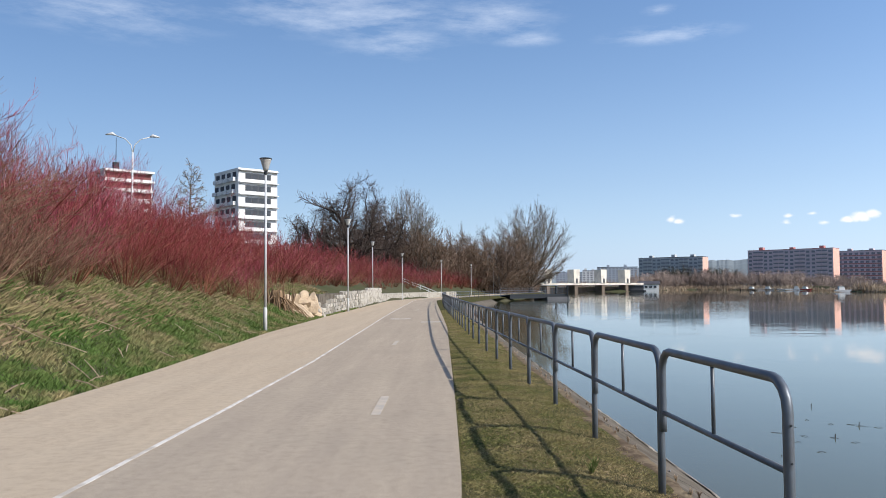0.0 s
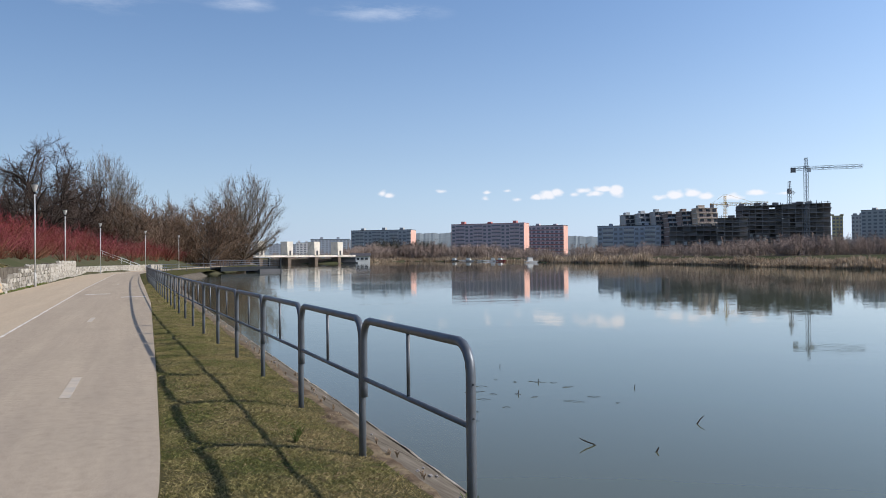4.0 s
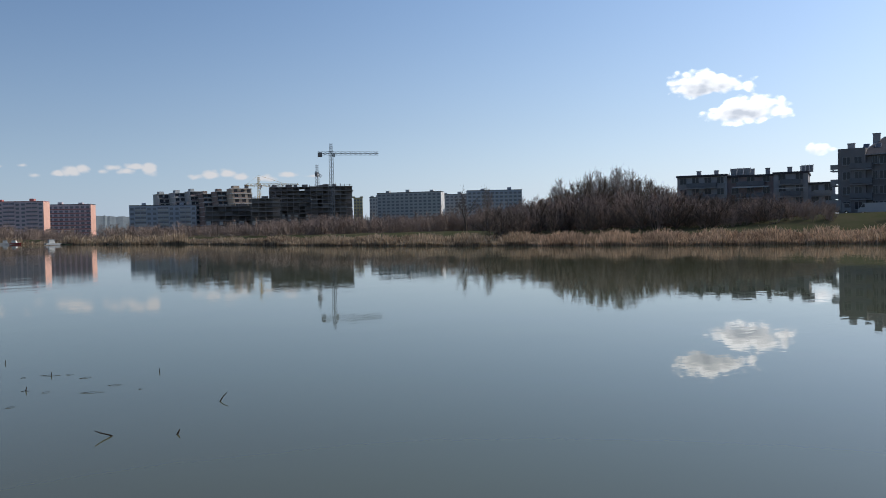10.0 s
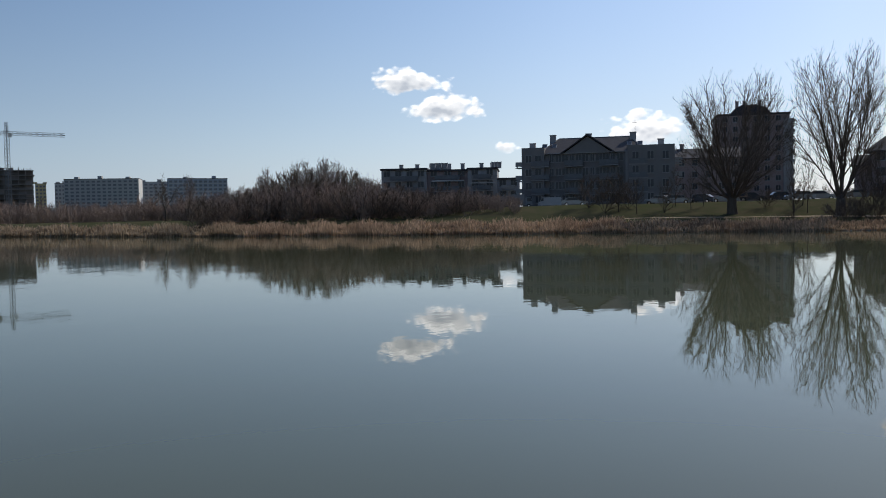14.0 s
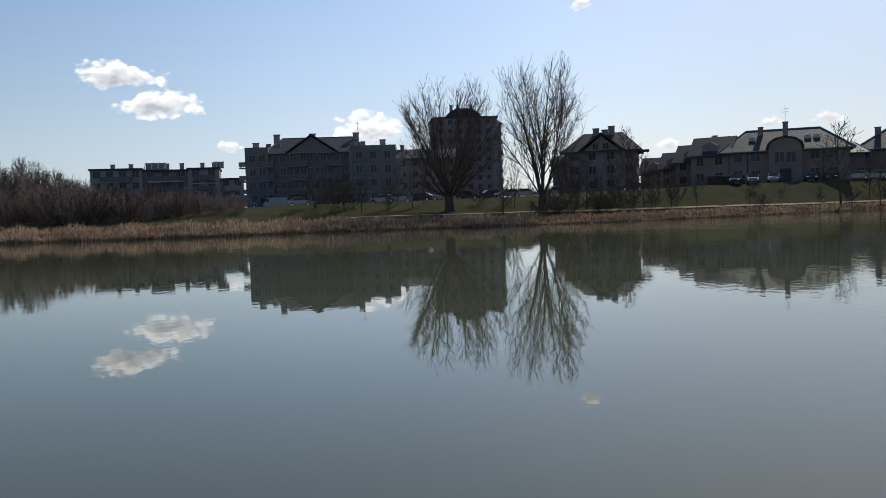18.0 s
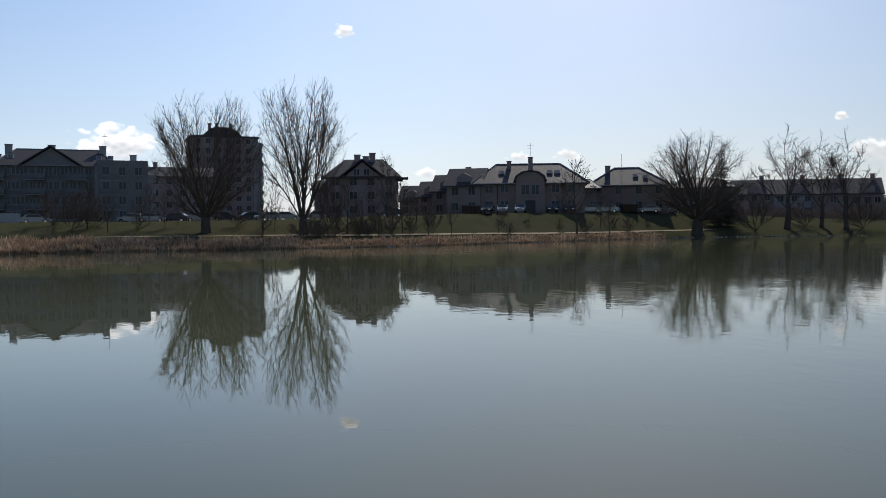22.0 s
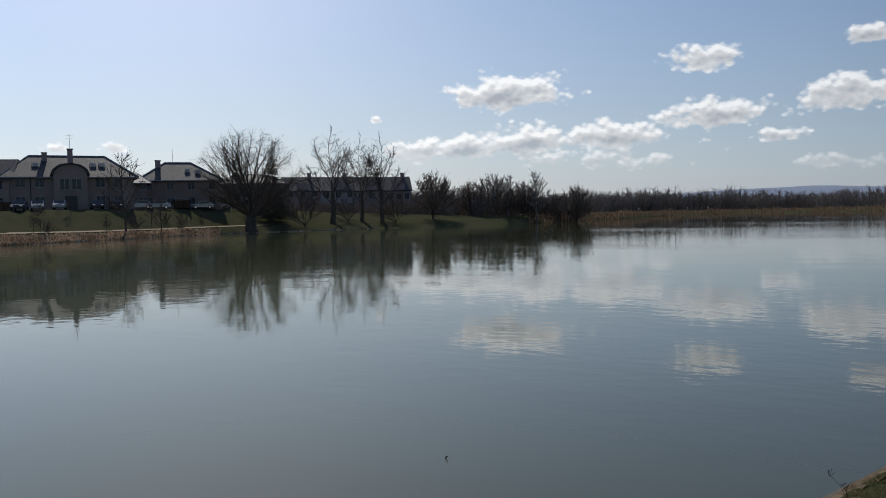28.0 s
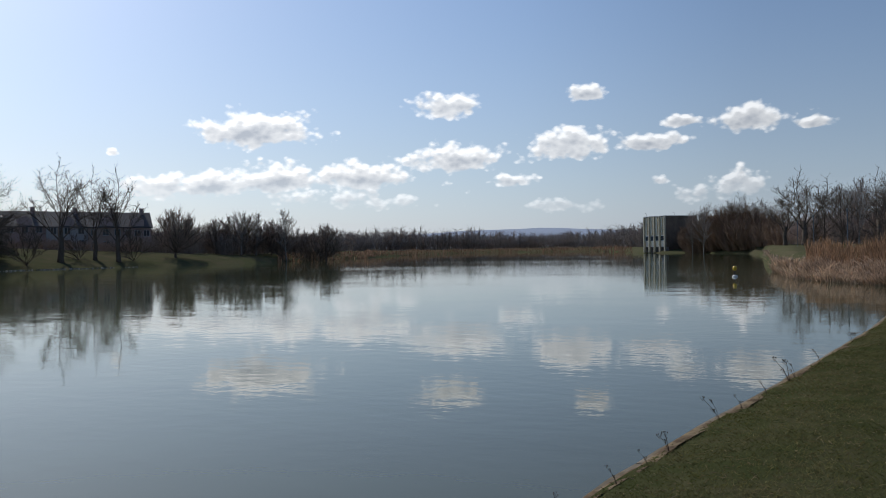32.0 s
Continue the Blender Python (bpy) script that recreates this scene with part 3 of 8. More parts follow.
def lathe(profile, n=12, cx=0, cy=0):
    vs, fs = [], []
    for r, z in profile:
        for k in range(n):
            a = 2 * math.pi * k / n
            vs.append((cx + r * math.cos(a), cy + r * math.sin(a), z))
    for i in range(len(profile) - 1):
        for k in range(n):
            a, b = i * n + k, i * n + (k + 1) % n
            fs.append((a, b, b + n, a + n))
    fs.append(tuple(range(n - 1, -1, -1)))
    fs.append(tuple(range((len(profile) - 1) * n, len(profile) * n)))
    return vs, fs


def prism(outline, y0, y1):
    """An outline in x and z, drawn out along y."""
    n = len(outline)
    v = [(x, y0, z) for x, z in outline] + [(x, y1, z) for x, z in outline]
    f = [tuple(range(n)), tuple(range(2 * n - 1, n - 1, -1))]
    f += [(i, i + n, (i + 1) % n + n, (i + 1) % n) for i in range(n)]
    return v, f


def mesh(name, geo, material, smooth=False):
    me = bpy.data.meshes.new(name)
    me.from_pydata(geo[0], [], geo[1])
    if smooth:
        me.polygons.foreach_set("use_smooth", [True] * len(me.polygons))
    me.materials.append(material)
    me.update()
    return me


def part(name, geo, material, parent=None, label="", smooth=False, at=None):
    me = geo if isinstance(geo, bpy.types.Mesh) else mesh(name, geo, material, smooth)
    ob = new(name, me)
    ob.parent = parent
    if at is not None:
        ob.matrix_basis = at
    if label:
        ob["label"] = label
    return ob


def thing(name, label, category, m=None, group="", kind=""):
    ob = new(name)
    ob.empty_display_size = 0.2
    if m is not None:
        ob.matrix_basis = m
    return tagged(ob, label, category, group, kind)


def lerp_table(t, rows):
    if t <= rows[0][0]:
        return rows[0][1]
    for (a, va), (b, vb) in zip(rows, rows[1:]):
        if t <= b:
            return va + (vb - va) * (t - a) / (b - a)
    return rows[-1][1]


# ---- lie of the land ----
LEVEL = -0.6
EDGE = [(-60, -8.6), (-45, -4.3), (-30, -1.9), (-25.5, -1.3), (-19.1, -0.5), (-14.1, 0.32), (-11.05, 0.84), (-7.45, 1.5), (-5.6, 1.76), (0, 1.92), (5, 1.88), (9, 1.87), (20, 1.72),
        (40, 1.5), (70, 1.5), (92, 2.7), (121, 7.2), (140, 10.8), (165, 15.0), (210, 24.0), (300, 37.0), (380, 46.0)]
FENCE = [(4.42, 1.832), (6.6, 1.725), (8.95, 1.627), (11.3, 1.52), (15.6, 1.31), (20, 1.10), (25, 0.92), (30, 0.80), (45, 0.45), (66, 0.05), (90, -0.1), (112, 0.4)]
PATH_R = [(-90, -11.0), (-50, -5.2), (-30, -2.2), (-10, -0.8), (0, -0.2), (6.35, 0.14), (12, 0.16), (33, 0.15), (50, -0.1), (78, -0.55), (105, -0.9), (120, 0.0), (142, 3.6), (166, 9.2), (206, 17.0), (243, 26.0), (296, 36.0), (370, 43.0)]
PATH_C = [(-90, -15.5), (-50, -9.2), (-30, -6.0), (-10, -4.2), (0, -3.1), (6.5, -2.95), (11, -2.88), (18, -2.85), (53, -3.4), (104, -3.7), (120, -2.6), (142, 1.0), (166, 6.8), (206, 14.4), (243, 23.2), (296, 33.4), (370, 40.0)]
PATH_L = [(-90, -19.5), (-50, -12.5), (-30, -9.0), (-10, -6.6), (0, -5.6), (10, -5.5), (17, -5.7), (30, -6.4), (46, -6.7), (104, -7.0), (120, -5.4), (142, -1.0), (166, 4.7), (206, 12.0), (243, 20.6), (296, 31.0), (370, 37.5)]
SHORE = [(0, 90), (3.6, 110), (5, 150), (6.0, 220), (6.8, 330), (7.2, 383), (13, 385), (14.2, 470), (17, 540), (20, 480), (24, 410), (27, 310), (30, 262), (33, 235), (36, 205), (40, 160),
         (44, 142), (48, 127), (52, 115), (59, 104), (70, 94), (82, 92), (92, 93), (97, 94), (103, 97), (108, 104), (112, 113), (116, 123), (120, 138), (124, 150), (129, 158), (133, 163),
         (137, 170), (143, 198), (149, 260), (153, 400), (157, 460), (165, 400), (167.4, 300), (168, 256), (171.4, 240), (173, 215), (174.4, 203), (175.3, 188), (175.75, 140), (176.0, 72), (177, 58), (179, 53), (182.6, 48), (186, 40), (190, 20)]
RISE = [(0, 1.2), (40, 1.2), (70, 1.6), (76, 2.7), (95, 2.9), (104, 3.4), (112, 3.9), (122, 4.1), (127, 3.4), (133, 2.5), (140, 1.3), (180, 1.0)]


def land(x, y):
    """The ground's height; below the lake's level where there is water."""
    r = math.hypot(x, y)
    az = math.degrees(math.atan2(x, y))
    if az < -90:
        az += 360
    e = lerp_table(y, EDGE)
    near = x - e
    far = lerp_table(az, SHORE) - r if 0 <= az <= 190 else near
    if y > 300:
        near = far
    q = min(near, far)
    if q > 0.3:
        return LEVEL - 0.25 - min(1.4, 0.35 * q)
    w = noise.noise(Vector((x * 0.07, y * 0.07, 0)))
    if (near <= far or far > 0 or 0 <= az < 8) and 0 <= y < 380 and near <= 0.3 or (near <= far or far > 0) and y < 0 and near <= 0.3:
        base = lerp_table(y, PATH_L)
        if x > base - 0.25:
            return -0.14 if x < e - 0.05 else -1.0
        s = base - 0.25 - x
        top = lerp_table(y, [(-80, 0.6), (-25, 0.9), (0, 4.8), (120, 4.8), (170, 3.6), (300, 2.5)])
        slope = lerp_table(y, [(-40, 0.10), (-5, 0.42), (60, 0.47)])
        z = s * slope
        z = top * math.tanh(z / top) if z > 0 else 0
        return -0.03 + z + 0.10 * w * min(1, s)
    back = -far
    full = lerp_table(az, RISE)
    z = lerp_table(back, [(-0.3, -0.75), (0.4, -0.4), (2, 0.0), (7, 0.4), (11, 0.75), (13, 0.95), (22, full), (120, full + 0.3), (600, full + 2), (1500, full + 5)])
    return z + 0.12 * w * min(1, max(0, back) / 4)


# ---- ground, lake, paths ----
def make_ground():
    rings = [0.0] + [0.8 * 1.058 ** i for i in range(152)]
    cols = 420
    vs, fs = [], []
    for i, r in enumerate(rings):
        for k in range(cols):
            a = 2 * math.pi * (k + 0.5 * (i % 2)) / cols
            x, y = r * math.sin(a), r * math.cos(a)
            vs.append((x, y, land(x, y)))
    for i in range(len(rings) - 1):
        for k in range(cols):
            a, b = i * cols + k, i * cols + (k + 1) % cols
            fs.append((a, a + cols, b + cols, b))
    ob = part("ground", (vs, fs), GROUND, None, "", True)
    tagged(ob, "grassy ground, green and straw-coloured, round the lake", "ground", kind="structure")


make_ground()


def strip(name, left, right, y0, y1, z, material, depth, step=1.0, zl=None, zr=None):
    """A slab between two lines that run along y."""
    n = int((y1 - y0) / step) + 1
    vs, fs = [], []
    for i in range(n):
        y = y0 + (y1 - y0) * i / (n - 1)
        a, b = left(y), right(y)
        ta, tb = (zl or z), (zr or z)
        vs += [(a, y, ta), (b, y, tb), (b, y, tb - depth), (a, y, ta - depth)]
    for i in range(n - 1):
        o = 4 * i
        fs += [(o, o + 1, o + 5, o + 4), (o + 1, o + 2, o + 6, o + 5), (o + 3, o, o + 4, o + 7)]
    fs += [(0, 3, 2, 1), (4 * n - 4, 4 * n - 3, 4 * n - 2, 4 * n - 1)]
    return part(name, (vs, fs), material)


def at_table(rows, off=0.0):
    return lambda y: lerp_table(y, rows) + off


tagged(strip("pavement_cycle", at_table(PATH_C), at_table(PATH_R), -88, 366, 0.02, ASPHALT, 0.12), "grey asphalt cycle lane beside the lake", "path", kind="structure")
tagged(strip("pavement_foot", at_table(PATH_L), at_table(PATH_C, -0.001), -88, 366, 0.021, PAVE, 0.12), "paler asphalt footway beside the cycle lane", "path", kind="structure")
line = strip("lane_line", at_table(PATH_C, -0.028), at_table(PATH_C, 0.028), -60, 150, 0.0265, PAINT, 0.004)
tagged(line, "worn white line between footway and cycle lane", "road marking", kind="structure")


def make_marks():
    dash = part("lane_dash", box(-0.06, 0.06, -0.9, 0.9, 0.0215, 0.0255), FADED)
    dash.matrix_basis = pose(-0.86, 11.25, 0)
    tagged(dash, "short faded white lane dash on the asphalt", "road marking", "lane dashes", "structure")
    for y in (24.0, 60.0):
        copy_thing(dash, pose(lerp_table(y, PATH_C) * 0.5 + lerp_table(y, PATH_R) * 0.5, y, 0))
    for x0, x1, y in ((-2.75, -1.67, 42.6), (-1.05, -0.05, 38.5)):
        b = part("stop_bar", box(x0, x1, y - 0.28, y + 0.28, 0.0215, 0.0255), PAINT)
        tagged(b, "faded white bar painted across the cycle lane", "road marking", "cross bars", "structure")


make_marks()


def make_verge():
    """Turf between path and bank, finely uneven."""
    for y0, n, material, lab in ((-60, 127, TURF_GREEN_SHADE, "green mown turf verge beside the lake"), (3.0, 574, TURF, "mown turf verge between path and lake")):
        verge_strip([y0 + 0.5 * i for i in range(n)], material, lab)


def verge_strip(ys, material, label):
    vs, fs = [], []
    nx = 12
    for y in ys:
        a, b = lerp_table(y, PATH_R) - 0.02, lerp_table(y, EDGE)
        b += 0.06 * noise.noise(Vector((y * 0.9, 3, 0))) + 0.04 * noise.noise(Vector((y * 3.1, 8, 0)))
        for i in range(nx + 1):
            f = i / nx
            x = a + (b - a) * f
            z = 0.0 + 0.035 * noise.noise(Vector((x * 1.3, y * 1.3, 5))) + 0.035 * math.sin(math.pi * f) - 0.06 * f ** 4
            vs.append((x, y, z))
    for j in range(len(ys) - 1):
        for i in range(nx):
            o = j * (nx + 1) + i
            fs.append((o, o + 1, o + nx + 2, o + nx + 1))
    ob = part("verge", (vs, fs), material, None, "", True)
    tagged(ob, label, "grass", kind="structure")


make_verge()


def make_apron():
    """The sloping concrete edge of the bank, in cast slabs."""
    vs0 = []
    y = -58.0
    root = thing("bank_edge", "sloping weathered concrete bank edge along the lake", "embankment", kind="structure")
    n = 0
    while y < 118:
        L = 3.0
        vs, fs = [], []
        k = 7
        prof = [(-0.35, -0.10), (0.0, -0.085), (0.12, -0.10), (0.5, -0.32), (1.05, -0.64), (1.6, -1.0)]
        for i in range(k):
            yy = y + 0.012 + (L - 0.024) * i / (k - 1)
            e = lerp_table(yy, EDGE)
            for dx, z in prof:
                if dx > 0.12:
                    dx = 0.12 + (dx - 0.12) * lerp_table(yy, [(-6, 0.22), (4, 1.0)])
                w = noise.noise(Vector((yy * 1.7, dx * 3, 2)))
                vs.append((e + dx + 0.02 * w, yy, z + 0.014 * w))
        m = len(prof)
        for i in range(k - 1):
            for j in range(m - 1):
                o = i * m + j
                fs.append((o, o + 1, o + m + 1, o + m))
        part("concrete_slab", (vs, fs), CONCRETE, root, "", True)
        y += L
    return root


make_apron()


def make_soil_edge():
    """Bare soil where the turf breaks off above the concrete."""
    vs, fs = [], []
    ys = [-30.0 + 0.12 * i for i in range(835)]
    for y in ys:
        e = lerp_table(y, EDGE)
        j = 0.07 * noise.noise(Vector((y * 1.1, 0, 9))) + 0.05 * noise.noise(Vector((y * 4.0, 0, 2)))
        k = 0.10 * noise.noise(Vector((y * 0.8, 4, 1))) + 0.06 * noise.noise(Vector((y * 3.3, 7, 2)))
        for f in (0, 0.25, 0.5, 0.75, 1.0):
            wd = lerp_table(y, [(1, 0.16), (4, 0.36)])
            x = e - wd * 0.44 + (j + (k - j) * f) * wd / 0.36 + wd * f
            q = noise.noise(Vector((x * 7, y * 7, 3)))
            vs.append((x, y, -0.045 - 0.035 * f + 0.02 * q - (0.09 if f == 1 else 0) - max(0, x - e - 0.12) * 0.55))
    for i in range(len(ys) - 1):
        for j in range(4):
            o = 5 * i + j
            fs.append((o, o + 1, o + 6, o + 5))
    tagged(part("soil_edge", (vs, fs), SOIL, None, "", True), "crumbling brown soil along the edge of the turf", "soil", kind="structure")


make_soil_edge()


def make_water_lip():
    """The pale washed lip of the concrete where it meets the water."""
    vs, fs = [], []
    ys = [-30.0 + 0.15 * i for i in range(560)]
    for y in ys:
        k = lerp_table(y, [(-6, 0.22), (4, 1.0)])
        x = lerp_table(y, EDGE) + 0.12 + 0.82 * k + 0.03 * noise.noise(Vector((y * 2.0, 0, 6)))
        w = 0.035 + 0.02 * noise.noise(Vector((y * 1.3, 0, 8))) + 0.02 * k
        vs += [(x - w, y, LEVEL + 0.05 + 0.02 * k), (x, y, LEVEL + 0.045), (x + w, y, LEVEL - 0.03)]
    for i in range(len(ys) - 1):
        for j in range(2):
            o = 3 * i + j
            fs.append((o, o + 1, o + 4, o + 3))
    tagged(part("water_lip", (vs, fs), LIP, None, "", True), "pale washed concrete lip at the waterline", "embankment", kind="structure")


make_water_lip()


def make_lake():
    vs = [(-30, -700, LEVEL), (900, -700, LEVEL), (900, 700, LEVEL), (-30, 700, LEVEL)]
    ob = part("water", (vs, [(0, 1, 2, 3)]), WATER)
    tagged(ob, "calm grey-green lake mirroring sky, trees and buildings", "lake", kind="structure")


make_lake()


def make_hill():
    vs, fs = [], []
    n = 60
    for i in range(n + 1):
        az = 120 + 85 * i / n
        h = lerp_table(az, [(120, 30), (150, 62), (156, 80), (162, 86), (166, 72), (170, 60), (180, 52), (205, 40)]) + 4 * noise.noise(Vector((az * 0.4, 0, 0)))
        for d, z in ((3200, 0), (3500, h), (3900, h * 0.9), (4200, 0)):
            vs.append(tuple(P(az, d, z)))
    for i in range(n):
        for j in range(3):
            o = 4 * i + j
            fs.append((o, o + 1, o + 5, o + 4))
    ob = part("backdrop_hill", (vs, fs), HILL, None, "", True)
    tagged(ob, "long wooded hill on the horizon, coloured blue-grey for haze", "hill", kind="structure")

    vs, fs = [], []
    n = 420
    for i in range(n + 1):
        az = 4 + 56 * i / n
        h = lerp_table(az, [(4, 14), (10, 24), (16, 43), (21, 45), (26, 38), (31, 35), (45, 24), (60, 10)]) + 2.2 * noise.noise(Vector((az * 1.3, 0, 3))) + 1.6 * noise.noise(Vector((az * 9, 0, 5)))
        for d, z in ((1300, 0), (1380, h * 0.8), (1420, h), (1600, h * 0.95), (1750, 0)):
            vs.append(tuple(P(az, d, z)))
    for i in range(n):
        for j in range(4):
            o = 5 * i + j
            fs.append((o, o + 1, o + 6, o + 5))
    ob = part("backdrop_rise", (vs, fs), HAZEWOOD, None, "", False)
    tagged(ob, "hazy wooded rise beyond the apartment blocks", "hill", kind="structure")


make_hill()


# ---- trees ----
def sticks(p, d, length, lift, r, rng):
    """Many two-jointed twigs at once: feet p, directions d, lengths, how far their tips lift, radius at the foot."""
    n = len(p)
    u = np.cross(d, rng.normal(0, 1, (n, 3)))
    u /= np.linalg.norm(u, axis=1, keepdims=True) + 1e-9
    w = np.cross(d, u)
    L = length[:, None]
    mid = p + d * L * 0.5 + u * L * rng.uniform(-0.06, 0.06, (n, 1))
    tip = p + d * L + np.array([0, 0, 1.0]) * L * lift + u * L * rng.uniform(-0.08, 0.08, (n, 1))
    rows = []
    for c, f in ((p, 1.0), (mid, 0.8), (tip, 0.45)):
        for k in range(3):
            rows.append(c + (u * math.cos(2.094 * k) + w * math.sin(2.094 * k)) * (r * f)[:, None])
    v = np.stack(rows, 1).reshape(-1, 3)
    i = (np.arange(n) * 9)[:, None]
    f = np.concatenate([i + np.array([[o + k, o + (k + 1) % 3, o + 3 + (k + 1) % 3, o + 3 + k]]) for o in (0, 3) for k in range(3)])
    return v, f, mid, tip


def side_shoots(p0, p1, rng, spacing, ang, length, r, lift, most=9):
    """Feet and directions of shoots along segments p0 to p1, then the twigs themselves."""
    seg = p1 - p0
    L = np.linalg.norm(seg, axis=1)
    n = np.clip(np.floor(L / spacing + rng.random(len(L))).astype(int), 0, most)
    idx = np.repeat(np.arange(len(L)), n)
    ax = seg[idx] / (L[idx, None] + 1e-9)
    foot = p0[idx] + seg[idx] * rng.random((len(idx), 1))
    u = np.cross(ax, rng.normal(0, 1, (len(idx), 3)))
    u /= np.linalg.norm(u, axis=1, keepdims=True) + 1e-9
    a = rng.uniform(*ang, len(idx))[:, None]
    d = ax * np.cos(a) + u * np.sin(a)
    return sticks(foot, d, rng.uniform(*length, len(idx)), lift, np.full(len(idx), r), rng)


def tree_meshes(name, seed, bark, twig, twig_r=0.012, height=17, width=8.0, prof=None, limbs=10, bole=0.12, trunk_r=0.5, lean=0.9, up=0.5, crook=0.05, leader=False,
                forks=2, sec=0.9, sec_ang=(0.4, 0.8), sec_len=0.22, ter=0.5, ter_len=(0.5, 1.3), fine=0.35, fine_len=(0.25, 0.6), lift=0.25, lumps=0.15, within=1.03):
    """A leafless tree: trunk, limbs that reach an uneven outline, boughs along them, and twigs in two finer orders.
    prof: the outline, as shares of height and of half width."""
    rng = random.Random(seed)
    nr = np.random.default_rng(seed)
    prof = prof or [(0.0, 0.3), (0.3, 0.8), (0.55, 1.0), (0.8, 0.8), (1.0, 0.15)]
    o = Vector((seed * 3.7, seed * 1.3, 0))

    def room(p, k=1.0):
        p = p * k
        f = 1 + 2 * lumps * noise.noise(Vector((p.x, p.y, p.z)) * (3.2 / width) + o)
        q = p.z / height / (0.6 + 0.4 * f)
        if q > 1:
            return False
        return math.hypot(p.x, p.y) <= width * (lerp_table(q, prof) if q > 0.45 else max(lerp_table(q, prof), 0.25 + 1.6 * q)) * f

    def shoot(p, d, most, step, lift_, wob, k=1.0):
        pts = [p.copy()]
        n = max(2, int(most / step))
        for _ in range(n):
            d = (d + Vector((0, 0, lift_ / n)) + Vector((rng.gauss(0, 1), rng.gauss(0, 1), rng.gauss(0, 1))) * wob).normalized()
            p = p + d * step
            if len(pts) > 1 and not room(p, k):
                break
            pts.append(p.copy())
        return pts

    b = height * bole
    trunk, boughs = [], []
    mains = []
    if leader:
        tr = shoot(Vector((0, 0, -0.3)), Vector((0, 0, 1)), height * 1.02, height / 16, 0.1, crook * 0.5)
        n = len(tr)
        trunk.append(tube(tr, [max(trunk_r * (1 - 0.94 * i / (n - 1)), 0.015) for i in range(n)], 8))
        for i in range(limbs):
            f = bole + (0.97 - bole) * (i + rng.random()) / limbs
            k = f * (n - 1)
            j = min(int(k), n - 2)
            p = tr[j].lerp(tr[j + 1], k - j)
            a = 2.4 * i + rng.uniform(-0.4, 0.4)
            t = lean * rng.uniform(0.75, 1.15) * (1.1 - 0.45 * f)
            mains.append((p, Vector((math.cos(a) * math.sin(t), math.sin(a) * math.sin(t), math.cos(t))), trunk_r * 0.42 * (1.05 - f) + 0.01))
    else:
        trunk.append(tube([(0, 0, -0.4), (0, 0, b * 0.12), (0.03 * b, 0, b * 0.5), (0, 0.03 * b, b * 1.1)], [trunk_r * 1.5, trunk_r * 1.08, trunk_r * 0.95, trunk_r * 0.8], 10))
        for i in range(limbs):
            a = 2.4 * i + rng.uniform(-0.35, 0.35)
            t = lean * ((i + 0.35) / limbs) ** 0.75
            mains.append((Vector((math.cos(a), math.sin(a), 0)) * trunk_r * 0.3 + Vector((0, 0, b * rng.uniform(0.7, 1.05))), Vector((math.cos(a) * math.sin(t), math.sin(a) * math.sin(t), math.cos(t))), trunk_r * rng.uniform(0.2, 0.36)))
    p0, p1 = [], []
    queue = [(p, d, r, 0) for p, d, r in mains]
    while queue:
        p, d, r0, order = queue.pop(0)
        step = height * 0.04
        pts = shoot(p, d, height * 1.3, step, up, crook, 1.0 if leader else within)
        n = len(pts)
        if n < 3:
            continue
        L = step * (n - 1)
        for c in range(forks if order == 0 else 0):
            k = (n - 1) * rng.uniform(0.12, 0.62)
            j = min(int(k), n - 2)
            ax = (pts[j + 1] - pts[j]).normalized()
            side = Matrix.Rotation(2.1 * c + rng.random() * 2, 3, ax) @ ax.orthogonal().normalized()
            an = rng.uniform(0.3, 0.62)
            queue.append((pts[j].lerp(pts[j + 1], k - j), (ax * math.cos(an) + side * math.sin(an)).normalized(), r0 * 0.62 * (1 - k / n), 1))
        rad = [max(r0 * (1 - i / (n - 1)) ** 0.8, twig_r * 1.5) for i in range(n)]
        boughs.append(tube(pts, rad, 5, False))
        m = int(L / sec)
        for c in range(m):
            f = 0.14 + 0.84 * ((c + rng.random()) / m) ** 0.85
            k = f * (n - 1)
            j = min(int(k), n - 2)
            q = pts[j].lerp(pts[j + 1], k - j)
            ax = (pts[j + 1] - pts[j]).normalized()
            side = Matrix.Rotation(2.4 * c + rng.random() * 1.5, 3, ax) @ ax.orthogonal().normalized()
            an = rng.uniform(*sec_ang)
            st = height * 0.026
            sp = shoot(q, (ax * math.cos(an) + side * math.sin(an)).normalized(), height * sec_len * (1.15 - 0.75 * f) * rng.uniform(0.5, 1.25), st, up * 0.5, crook * 1.2)
            k2 = len(sp)
            if k2 < 2:
                continue
            r1 = min(rad[j] * 0.6, twig_r * 1.2 + 0.012 * st * k2)
            boughs.append(tube(sp, [max(r1 * (1 - i / k2), twig_r * 1.1) for i in range(k2)], 4, False))
            p0 += [tuple(x) for x in sp[:-1]]
            p1 += [tuple(x) for x in sp[1:]]
        e = max(1, n // 3)
        p0 += [tuple(x) for x in pts[e:-1]]
        p1 += [tuple(x) for x in pts[e + 1:]]
    p0, p1 = np.array(p0), np.array(p1)
    v3, f3, m3, t3 = side_shoots(p0, p1, nr, ter, sec_ang, ter_len, twig_r, lift)
    v4, f4, _, _ = side_shoots(np.concatenate([v3[0::9], m3]), np.concatenate([m3, t3]), nr, fine, (0.3, 0.8), fine_len, twig_r * 0.75, lift)
    tw = (np.concatenate([v3, v4]).tolist(), np.concatenate([f3, f4 + len(v3)]).tolist())
